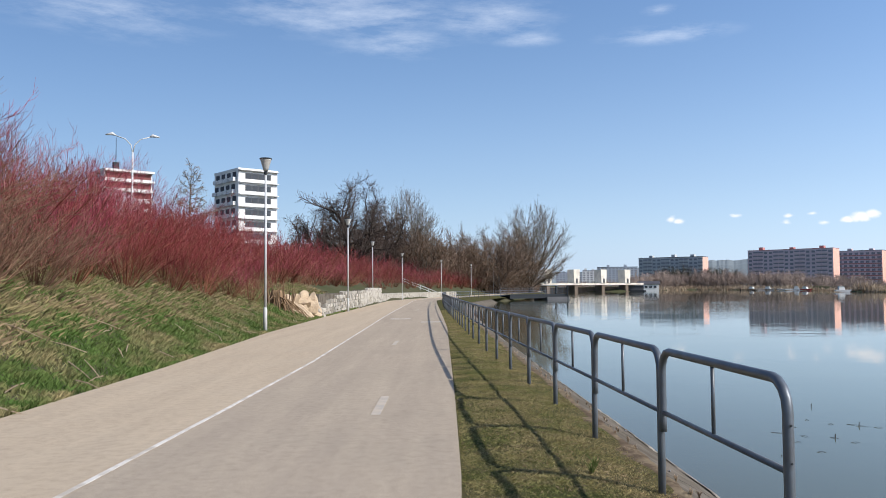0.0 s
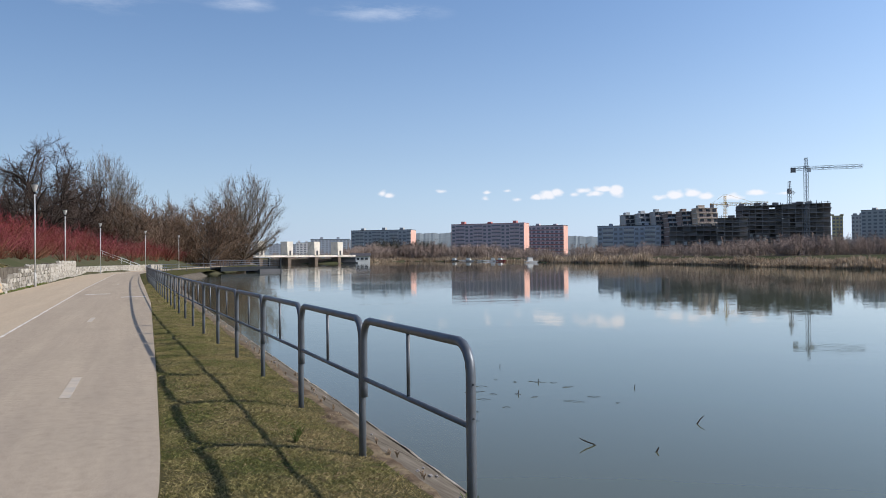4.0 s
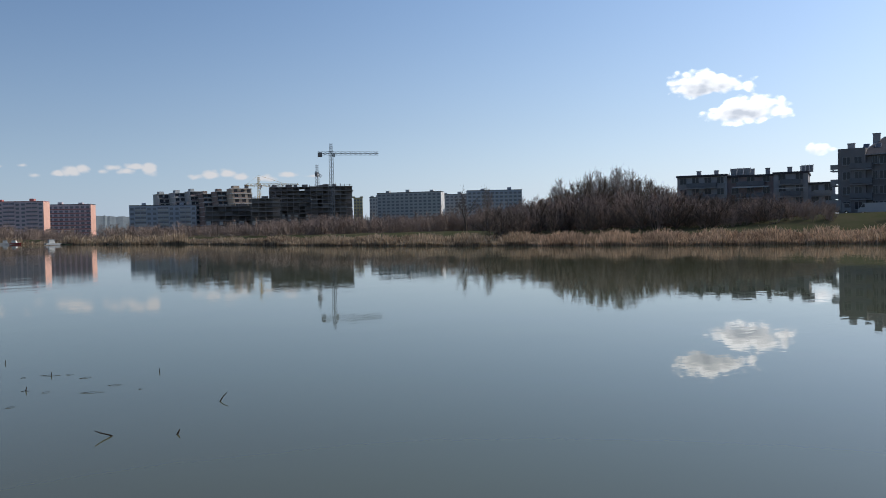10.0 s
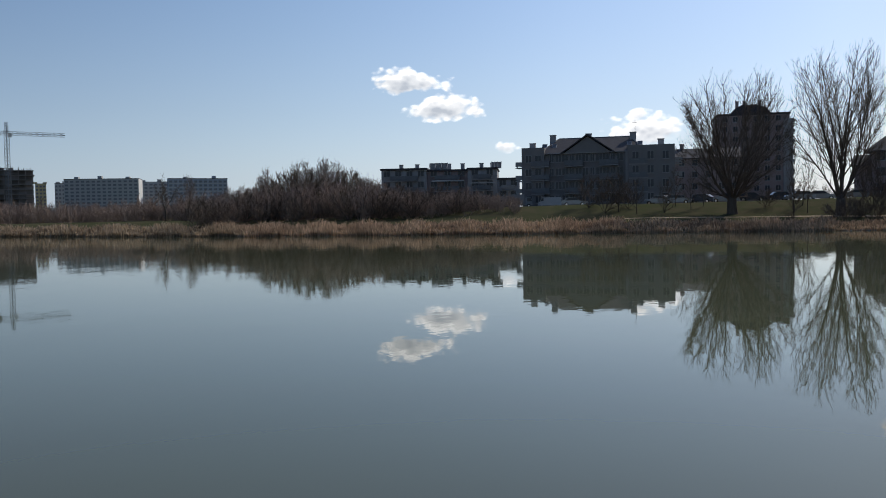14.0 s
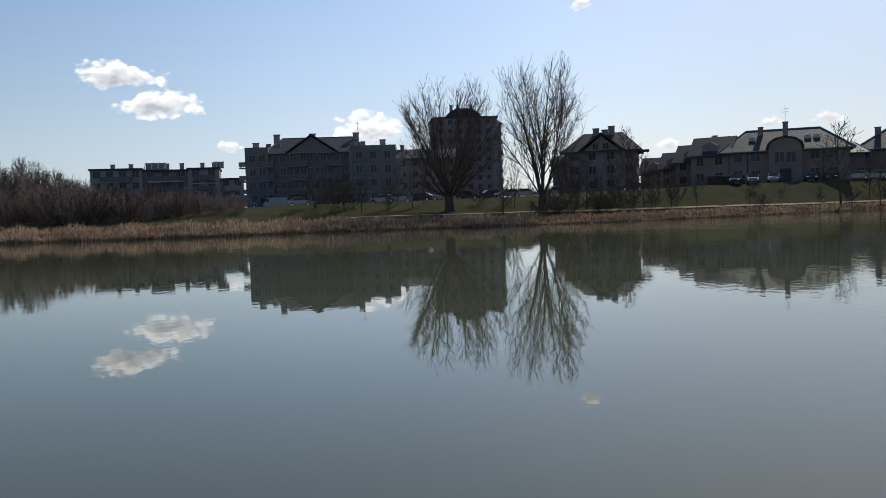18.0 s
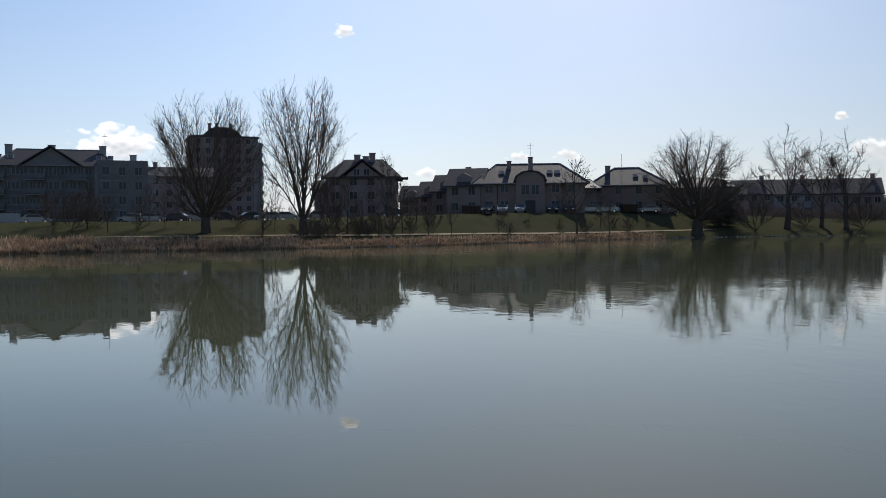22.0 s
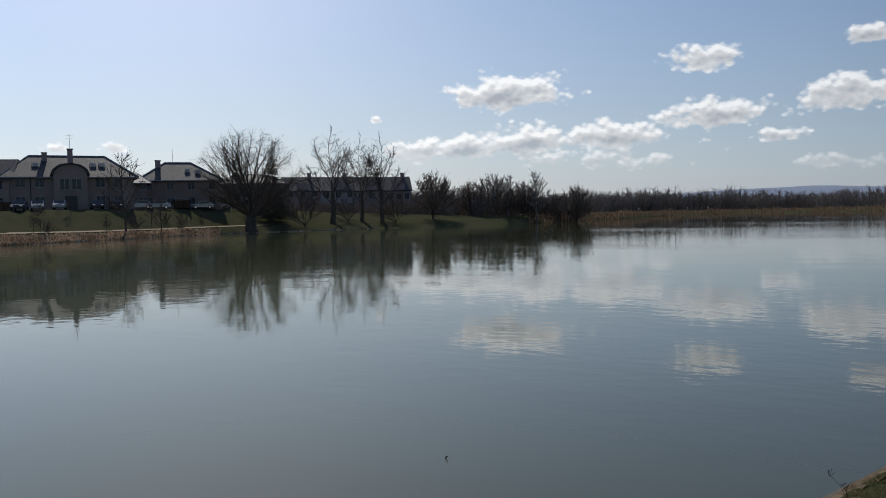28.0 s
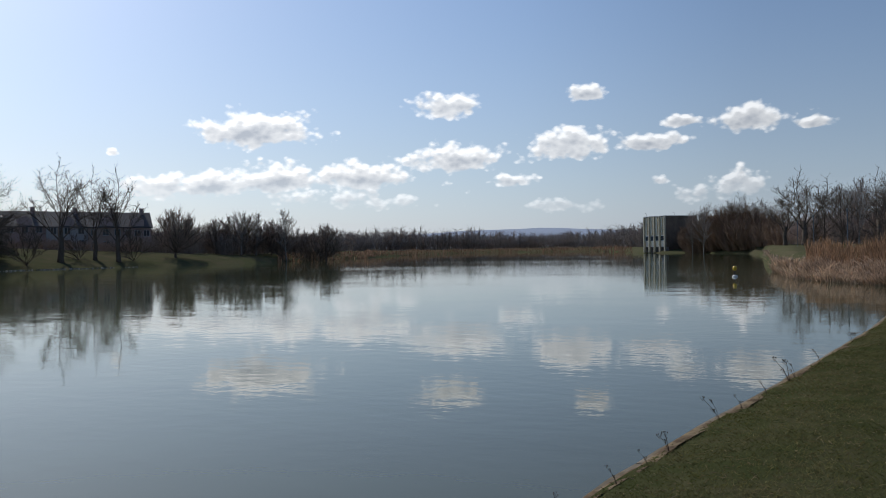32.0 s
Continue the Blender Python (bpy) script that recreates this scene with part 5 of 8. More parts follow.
def block(label, az0, az1, d, top, walls, storeys, name="apartment_block", turn=0.0, depth=12.0, cols=None, end=None, loggia=False, roofbits=True, pent=True, band=None, z=None, group="", parapet=None):
    """A slab block: body, storeys of windows, roof and rooftop huts. top: its height above the viewpoint's ground."""
    azc = (az0 + az1) / 2
    w = 2 * d * math.tan(radians((az1 - az0) / 2)) / max(0.3, math.cos(radians(turn)))
    m = facing(azc, d + depth * 0.2, turn, z)
    h = top - m.translation.z
    t = thing(name, label, "building", m, group)
    part("wall", box(-w / 2, w / 2, 0, depth, -1.0, h), walls, t)
    rng = random.Random(int(az0 * 10))
    part("roof", merge([box(-w / 2 - 0.15, w / 2 + 0.15, -0.15, depth + 0.15, h, h + 0.35)]), parapet or ROOF, t)
    n = max(3, cols or int(w / 3.2))
    sh = (h - 0.8) / storeys
    cw = w / n
    glass, fr, side = [], [], []
    for s in range(storeys):
        z0 = 0.9 + s * sh
        for c in range(n):
            x = -w / 2 + (c + 0.5) * cw
            ww = cw * (0.30 if not (loggia and c % 4 in (1, 2)) else 0.47)
            hh = sh * (0.52 if not (loggia and c % 4 in (1, 2)) else 0.62)
            glass.append(box(x - ww, x + ww, -0.06, 0.05, z0, z0 + hh))
            if loggia and c % 4 in (1, 2):
                fr.append(box(x - ww, x + ww, -0.7, -0.08, z0 - 0.5, z0 + hh * 0.42))
        if band and not loggia:
            part("band", box(-w / 2 - 0.02, w / 2 + 0.02, -0.05, -0.004, z0 - sh * 0.32, z0 - sh * 0.06), band, t)
        for sx in (-1, 1):
            side += [box(sx * w / 2 - 0.05, sx * w / 2 + 0.05, depth * f - 0.8, depth * f + 0.8, z0, z0 + sh * 0.5) for f in (0.3, 0.7)]
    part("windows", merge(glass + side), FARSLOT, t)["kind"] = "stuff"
    if fr:
        part("balconies", merge(fr), band or walls, t)["kind"] = "stuff"
    if end:
        for sx in (-1, 1):
            part("end_wall", box(sx * w / 2 - 0.04, sx * w / 2 + 0.12, -0.02, depth + 0.02, -1, h - 0.2), end, t)
    if roofbits:
        k = max(2, int(w / 14))
        for i in range(k):
            x = -w / 2 + (i + 0.5) * w / k + rng.uniform(-2, 2)
            part("rooftop_hut", box(x - 1.3, x + 1.3, depth * 0.3, depth * 0.6, h + 0.35, h + rng.uniform(1.4, 2.4)), parapet or walls, t)
    return t


def make_far_blocks():
    H = lambda el, d: 1.6 + d * math.tan(radians(el))
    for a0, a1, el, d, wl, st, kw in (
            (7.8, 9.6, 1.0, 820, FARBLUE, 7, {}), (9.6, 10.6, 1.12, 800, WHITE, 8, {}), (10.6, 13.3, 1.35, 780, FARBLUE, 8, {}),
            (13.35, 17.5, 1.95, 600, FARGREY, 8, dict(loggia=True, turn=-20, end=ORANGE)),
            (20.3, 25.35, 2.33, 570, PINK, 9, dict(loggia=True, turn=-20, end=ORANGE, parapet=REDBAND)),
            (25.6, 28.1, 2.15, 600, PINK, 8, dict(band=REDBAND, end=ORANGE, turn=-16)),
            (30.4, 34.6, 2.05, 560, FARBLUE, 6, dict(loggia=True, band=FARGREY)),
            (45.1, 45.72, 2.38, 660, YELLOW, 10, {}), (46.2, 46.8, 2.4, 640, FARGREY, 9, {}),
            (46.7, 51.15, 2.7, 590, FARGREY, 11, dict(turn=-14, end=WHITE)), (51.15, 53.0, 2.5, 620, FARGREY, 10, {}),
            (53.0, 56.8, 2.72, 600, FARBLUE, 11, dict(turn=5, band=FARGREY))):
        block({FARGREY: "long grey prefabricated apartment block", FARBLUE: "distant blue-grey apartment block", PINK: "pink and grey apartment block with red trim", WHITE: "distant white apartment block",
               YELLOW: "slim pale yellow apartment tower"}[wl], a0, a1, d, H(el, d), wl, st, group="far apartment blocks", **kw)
    # stepped terraces between the blocks and the building site
    for i, (a0, a1, el, wl, bd) in enumerate(((32.3, 33.3, 2.85, FARGREY, DARKSLOT), (33.3, 34.3, 2.9, FARGREY, GREYWALL), (34.3, 35.1, 2.95, FARGREY, BROWNWALL), (35.1, 36.0, 2.75, OCHRE, FARGREY), (36.0, 37.0, 2.85, OCHRE, FARGREY), (37.0, 38.4, 3.0, SANDWALL, OCHRE))):
        d = 620 - 8 * i
        w = 2 * d * math.tan(radians((a1 - a0) / 2))
        m = facing((a0 + a1) / 2, d, 20)
        h = H(el, 610) - m.translation.z
        t = thing("terraced_house", "stepped pale terraced apartment house with dark balconies", "building", m, "terraced houses")
        for s in range(9):
            z0, z1 = h * s / 9, h * (s + 1) / 9
            back = max(0, s - 5) * 1.3
            part("storey", box(-w / 2, w / 2, back, 14, z0, z1 - 0.25), wl, t)
            part("floor_edge", box(-w / 2 - 0.4, w / 2 + 0.3, back - 1.1, 14, z1 - 0.25, z1), WHITE if i % 2 else FARGREY, t)
            for x in (-0.3, 0.05, 0.36):
                part("window", box(w * x - 1.3, min(w * x + 1.3, w / 2 - 0.3), back - 0.06, back + 0.2, z0 + 0.5, z1 - 0.6), DARKSLOT, t)
            part("balcony", box(-w * 0.42, w * 0.1, back - 1.0, back - 0.9, z0, z0 + 0.9), bd, t)
        part("stair_head", box(-w * 0.4, -w * 0.1, 4, 9, h, h + 1.8), wl, t)


make_far_blocks()


def make_site():
    """The unfinished concrete frame, floor by floor, and its cranes."""
    def shell(label, az0, az1, d, top, floors, depth=22.0, lower=None):
        azc = (az0 + az1) / 2
        w = 2 * d * math.tan(radians((az1 - az0) / 2))
        m = facing(azc, d, 0)
        h = top - m.translation.z
        t = thing("building_shell", label, "construction site", m, "building shells")
        fh = h / floors
        rng = random.Random(int(az0 * 7))
        n = max(4, int(w / 3.6))
        bay = w / n
        for i in range(floors + 1):
            e0, e1 = rng.uniform(-0.6, 0.9), rng.uniform(-0.6, 0.9)
            part("floor_slab", box(-w / 2 - e0, w / 2 + e1, -0.9, depth, i * fh - 0.35, i * fh), RAWCON, t)
            # loose edge boards and rails along the open floors
            rails = [box(-w / 2 + k * bay, -w / 2 + (k + 0.94) * bay, -0.95, -0.85, i * fh + 0.5, i * fh + 0.5 + rng.uniform(0.08, 0.22)) for k in range(n) if rng.random() < 0.6]
            part("edge_boards", merge(rails), SITEWALL, t)["kind"] = "stuff"
        cols, inner, infill = [], [], []
        for i in range(floors):
            z0, z1 = i * fh, (i + 1) * fh - 0.35
            cols += [box(-w / 2 + k * bay - 0.22, -w / 2 + k * bay + 0.22, -0.5, 0.1, z0, z1) for k in range(n + 1)]
            inner += [box(-w / 2 + k * bay, -w / 2 + (k + 1.0) * bay, dp, dp + 0.3, z0, z1) for k in range(n) for dp in (rng.choice((0.5, 1.4, 2.6, 4.0)),) if rng.random() < 0.985]
            if i < floors * 0.36:
                infill += [box(-w / 2 + k * bay + 0.3, -w / 2 + (k + rng.uniform(0.5, 0.8)) * bay, -0.3, 0.0, z0, z0 + fh * rng.uniform(0.5, 0.84)) for k in range(n) if rng.random() < 0.55]
        # starter bars and props on the top deck
        tops = [box(x - 0.12, x + 0.12, y, y + 0.2, h, h + rng.uniform(0.6, 2.2)) for x, y in ((rng.uniform(-w / 2, w / 2), rng.uniform(-0.5, depth * 0.5)) for _ in range(int(w)))]
        tops += [box(x, x + rng.uniform(1.5, 4), 1.0, 1.4, h, h + rng.uniform(0.8, 1.6)) for x in (rng.uniform(-w / 2, w / 2 - 4) for _ in range(int(w / 6)))]
        part("columns", merge(cols), RAWCON, t)["kind"] = "stuff"
        part("inner_walls", merge(inner), SITEWALL, t)["kind"] = "stuff"
        part("infill", merge(infill), FARGREY, t)["kind"] = "stuff"
        part("top_props", merge(tops), SITEWALL, t)["kind"] = "stuff"
        return t

    H = lambda el, d: 1.6 + d * math.tan(radians(el))
    shell("unfinished grey concrete apartment frame with open floors", 39.4, 42.2, 520, H(3.2, 520), 12)
    shell("unfinished grey concrete apartment frame with open floors", 42.2, 45.0, 516, H(3.22, 516), 12)
    shell("lower unfinished concrete frame with pale infill walls", 38.2, 40.1, 500, H(2.45, 500), 8, 14)
    shell("low unfinished concrete frame beside the taller ones", 35.2, 38.2, 520, H(1.95, 520), 6, 14)

    def mast(name, label, az, d, top, jib0, jib1, material, base_z, turn, width=1.8, cab=True):
        p = P(az, d)
        t = thing(name, label, "tower crane", Matrix.Translation((p.x, p.y, 0)) @ Matrix.Rotation(radians(-az + turn), 4, "Z"), "tower cranes")
        def lattice(a, b, w, n, r):
            a, b = Vector(a), Vector(b)
            ax = (b - a).normalized()
            u = ax.orthogonal().normalized() * w / 2
            v = ax.cross(u)
            c = [u + v, u - v, -u - v, -u + v]
            g = [tube([a + q, b + q], r, 4) for q in c]
            for i in range(n):
                f0, f1 = a.lerp(b, i / n), a.lerp(b, (i + 1) / n)
                for k in range(4):
                    g.append(tube([f0 + c[k], f1 + c[(k + 1) % 4]], r * 0.7, 3))
            return merge(g)
        part("mast", lattice((0, 0, base_z), (0, 0, top - 6), width, int((top - base_z) / 2.4), 0.13), material, t)
        part("jib", lattice((-jib0, 0, top - 7.5), (jib1, 0, top - 7.5), 1.5, int((jib0 + jib1) / 3), 0.10), material, t)
        part("tower_head", lattice((0, 0, top - 7), (0, 0, top - 1.5), 1.2, 4, 0.11), material, t)
        if material is CRANE_Y:
            part("tie_bars", merge([tube([(0, 0, top - 0.4), (jib1 * 0.65, 0, top - 6.8)], 0.07, 3), tube([(0, 0, top - 0.4), (-jib0 * 0.9, 0, top - 6.8)], 0.07, 3)]), material, t)
        part("counterweight", box(-jib0, -jib0 + 2.6, -0.8, 0.8, top - 9.6, top - 7), RAWCON, t)
        part("cab", box(0.8, 2.4, -0.8, 0.8, top - 9.6, top - 7.4), WHITE, t)
        return t

    mast("tower_crane", "tall grey tower crane over the building site", 43.64, 505, H(6.3, 505), 8, 29, CRANE_G, 0, 6)
    mast("tower_crane", "grey tower crane seen end-on behind the building site", 42.65, 560, H(4.85, 560), 6, 24, CRANE_G, 0, 84)
    mast("tower_crane", "yellow tower crane beside the terraced houses", 38.72, 600, H(4.05, 600), 10, 28, CRANE_Y, 0, -8)


make_site()


def win(w=1.3, h=1.5):
    """Shared meshes of one window: frame, pane, sill."""
    key = (w, h)
    if key not in WINS:
        fr = merge([box(-w / 2, -w / 2 + 0.07, -0.08, 0.04, 0, h), box(w / 2 - 0.07, w / 2, -0.08, 0.04, 0, h), box(-w / 2 + 0.09, w / 2 - 0.09, -0.08, 0.04, h - 0.09, h),
                    box(-w / 2 + 0.09, w / 2 - 0.09, -0.08, 0.04, 0, 0.09), box(-0.04, 0.04, -0.075, 0.03, 0.09, h - 0.09)])
        WINS[key] = (mesh("window_frame", fr, FRAME), mesh("pane", box(-w / 2 + 0.085, w / 2 - 0.085, -0.03, 0.0, 0.085, h - 0.085), GLASS), mesh("window_sill", box(-w / 2 - 0.08, w / 2 + 0.08, -0.18, 0.0, -0.06, -0.005), GREYWALL))
    return WINS[key]


WINS = {}


def window(parent, x, y, z, w=1.3, h=1.5, rz=0.0):
    f, p, s = win(w, h)
    o = part("window", f, None, parent, at=pose(x, y, z, 0, 0, rz))
    part("pane", p, None, o)
    part("window_sill", s, None, o)
    return o


def balcony(parent, x, y, z, w=3.0, d=1.3, material=None):
    o = part("balcony", box(x - w / 2, x + w / 2, y - d, y, z - 0.18, z), GREYWALL, parent)
    part("railing", merge([box(x - w / 2, x + w / 2, y - d, y - d + 0.05, z + 0.15, z + 1.05), box(x - w / 2, x - w / 2 + 0.05, y - d + 0.05, y, z + 0.15, z + 1.05), box(x + w / 2 - 0.05, x + w / 2, y - d + 0.05, y, z + 0.15, z + 1.05)]), material or BALUSTRADE, o)
    return o


def hip_roof(w0, w1, y0, y1, z, rise, over=0.5, ridge=0.5):
    """A hipped roof with a little thickness. ridge: share of the length that the ridge takes."""
    x0, x1, a, b = w0 - over, w1 + over, y0 - over, y1 + over
    c, hl = (x0 + x1) / 2, (x1 - x0) / 2 * ridge
    m = (a + b) / 2
    v = [(x0, a, z - 0.25), (x1, a, z - 0.25), (x1, b, z - 0.25), (x0, b, z - 0.25), (x0, a, z), (x1, a, z), (x1, b, z), (x0, b, z), (c - hl, m, z + rise), (c + hl, m, z + rise)]
    return v, [(3, 2, 1, 0), (0, 1, 5, 4), (1, 2, 6, 5), (2, 3, 7, 6), (3, 0, 4, 7), (4, 5, 9, 8), (5, 6, 9), (6, 7, 8, 9), (7, 4, 8)]


def ridge_caps(parent, w0, w1, y0, y1, z, rise, over=0.5, ridge=0.5):
    """Pale cap tiles along the ridge and the hips that face the lake."""
    x0, x1, a, m = w0 - over, w1 + over, y0 - over, (y0 + y1) / 2
    c, hl = (x0 + x1) / 2, (x1 - x0) / 2 * ridge
    for p, q in (((x0, a, z), (c - hl, m, z + rise)), ((x1, a, z), (c + hl, m, z + rise)), ((c - hl, m, z + rise), (c + hl, m, z + rise))):
        part("ridge_cap", tube([p, q], 0.11, 5), GREYWALL, parent)
    part("gutter", tube([(x0, a - 0.05, z - 0.1), (x1, a - 0.05, z - 0.1)], 0.09, 6), FRAME, parent)


def gable_roof(x0, x1, y0, y1, z, rise, over=0.5, along="x"):
    if along == "x":
        m = (y0 + y1) / 2
        o = [(y0 - over, z - 0.05), (m, z + rise), (y1 + over, z - 0.05), (y1 + over, z - 0.3), (m, z + rise - 0.3), (y0 - over, z - 0.3)]
        v = [(x0 - over, p, q) for p, q in o] + [(x1 + over, p, q) for p, q in o]
    else:
        m = (x0 + x1) / 2
        o = [(x0 - over, z - 0.05), (m, z + rise), (x1 + over, z - 0.05), (x1 + over, z - 0.3), (m, z + rise - 0.3), (x0 - over, z - 0.3)]
        v = [(p, y0 - over, q) for p, q in o] + [(p, y1 + over, q) for p, q in o]
    n = 6
    return v, [(i, (i + 1) % n, (i + 1) % n + n, i + n) for i in range(n)] + [(0, 5, 4, 1), (1, 4, 3, 2), (6, 7, 10, 11), (7, 8, 9, 10)]


def gable_wall(x0, x1, y, z, rise, th=0.3):
    return prism([(x0, z), (x1, z), ((x0 + x1) / 2, z + rise)], y, y + th)


def chimney(parent, x, y, z0, z1, w=0.9, material=None):
    o = part("chimney", merge([box(x - w / 2, x + w / 2, y - 0.4, y + 0.4, z0, z1), box(x - w / 2 - 0.08, x + w / 2 + 0.08, y - 0.48, y + 0.48, z1, z1 + 0.15)]), material or BROWNWALL, parent)
    return o


def skylight(parent, x, y, z, tilt):
    o = part("skylight", box(-0.5, 0.5, -0.75, 0.75, 0.0, 0.12), FRAME, parent, at=pose(x, y, z, tilt))
    part("pane", box(-0.38, 0.38, -0.62, 0.62, 0.124, 0.14), GLASS, o)


def H_at(el, d):
    return 1.6 + d * math.tan(radians(el))


def width_at(az0, az1, d):
    return 2 * d * math.tan(radians((az1 - az0) / 2))


def make_apartment():
    """Five storeys with balconies and a mansard with a central gable."""
    d = 165.0
    w = width_at(77.1, 87.1, d)
    m = facing(82.1, d, -4)
    base = m.translation.z
    eave = H_at(4.15, d) - base
    top = H_at(5.35, d) - base
    t = thing("apartment_house", "five-storey grey apartment house with balconies and dark mansard roof", "building", m)
    D = 14.0
    part("wall", box(-w / 2, w / 2, 0, D, -0.8, eave), FACADE, t)
    # pale piers between the bays
    sh = eave / 4.0
    x1 = w / 2
    part("side_tower", box(-x1 - 0.3, -x1 + 4.2, -0.8, D - 2, -0.8, eave + 1.2), FACADE, t)
    part("side_tower", box(x1 - 8.5, x1 + 0.3, -1.2, D - 2, -0.8, eave + 1.0), FACADE, t)
    part("pier", box(x1 - 8.9, x1 - 8.52, -0.9, 0.0, -0.8, eave), GREYWALL, t)
    part("roof", hip_roof(-x1 + 3.5, x1 - 5.5, 0, D, eave, top - eave, 0.5, 0.68), ROOF, t)
    ridge_caps(t, -x1 + 3.5, x1 - 5.5, 0, D, eave, top - eave, 0.5, 0.68)
    part("gable", gable_wall(-6.5, 3.0, -0.6, eave - 0.2, 3.3, 5.0), FACADE, t)
    part("gable_roof", gable_roof(-6.5, 3.0, -0.6, 5.0, eave + 0.05, 3.5, 0.5, "y"), ROOF, t)
    for x in (-x1 + 1.0, -9.2, -2.0, 6.8, 12.2):
        chimney(t, x, D * 0.4, eave, top + (0.55 if abs(x) < 10 else -1.0), 1.2, GREYWALL)
    for x in (-8.6, -10.6, 6.2, 8.2):
        skylight(t, x, 3.0, eave + (top - eave) * 0.485, 33)
    n = 11
    for s in range(4):
        z = s * sh + 0.9
        for i in range(n):
            x = -x1 + 5.6 + i * (w - 15.6) / (n - 1)
            window(t, x, -0.02, z, 1.3 if i % 3 else 0.9, 1.55)
        for x in (-11.0, -4.4, 2.4, 8.0):
            if s:
                balcony(t, x, -0.05, s * sh + 0.1, 3.6)
        for x in (-x1 + 1.1, -x1 + 3.0):
            window(t, x, -0.82, z)
        for x in (x1 - 7, x1 - 4.2, x1 - 1.4):
            window(t, x, -1.22, z, 1.3, 1.6)
        if s:
            balcony(t, -x1 - 0.9, 3.0, s * sh + 0.1, 1.6, 3.0, FRAME)
            balcony(t, x1 + 0.9, 3.0, s * sh + 0.1, 1.6, 3.0, FRAME)
    part("antenna", merge([tube([(7.2, 6, top), (7.2, 6, top + 3)], 0.04, 4), tube([(6.7, 6, top + 2.6), (7.7, 6, top + 2.6)], 0.03, 3)]), DARK_METAL, t)
    # the wing behind, seen past its corner
    w2 = thing("apartment_house", "grey apartment house partly hidden behind trees", "building", facing(88.9, 205, 6))
    h2 = H_at(3.55, 205) - w2.matrix_basis.translation.z
    part("wall", box(-9, 9, 0, 12, -0.8, h2), BROWNWALL, w2)
    part("roof", gable_roof(-9, 9, 0, 12, h2, 2.6), ROOF, w2)
    for s in range(4):
        for i in range(6):
            window(w2, -7.5 + i * 3, -0.02, s * h2 / 4 + 0.9)
    chimney(w2, -4, 6, h2 + 1.5, h2 + 3.6)
    chimney(w2, 4, 6, h2 + 1.5, h2 + 3.6)


make_apartment()


def make_tower():
    d = 235.0
    w = width_at(89.9, 94.3, d)
    m = facing(92.1, d, 8)
    h = H_at(6.15, d) - m.translation.z
    t = thing("tower_block", "nine-storey dark grey apartment tower with raised roof centre", "building", m)
    part("wall", box(-w / 2, w / 2, 0, 14, -0.8, h), BROWNWALL, t)
    part("corner_bay", box(w / 2 - 1.5, w / 2 + 0.9, -0.4, 10, -0.8, h - 1.2), GREYWALL, t)
    part("roof", box(-w / 2 - 0.3, w / 2 + 0.3, -0.3, 14.3, h, h + 0.5), ROOF, t)
    part("roof_house", prism([(-5.5, h + 0.5), (5, h + 0.5), (4, h + 2.2), (1.2, h + 3.2), (-2.5, h + 3.2), (-4.5, h + 2)], 3, 10), ROOF, t)
    for x in (-1.5, 2.4, -3.4):
        chimney(t, x, 6, h + 2, h + 4.4, 0.8)
    sh = h / 9.0
    for s in range(9):
        for i in range(6):
            window(t, -w / 2 + 1.8 + i * (w - 4.6) / 5, -0.02, s * sh + 0.9, 1.3, 1.5)
        if s:
            balcony(t, w / 2 + 0.2, -0.42, s * sh + 0.1, 1.9, 0.9, FRAME)


make_tower()


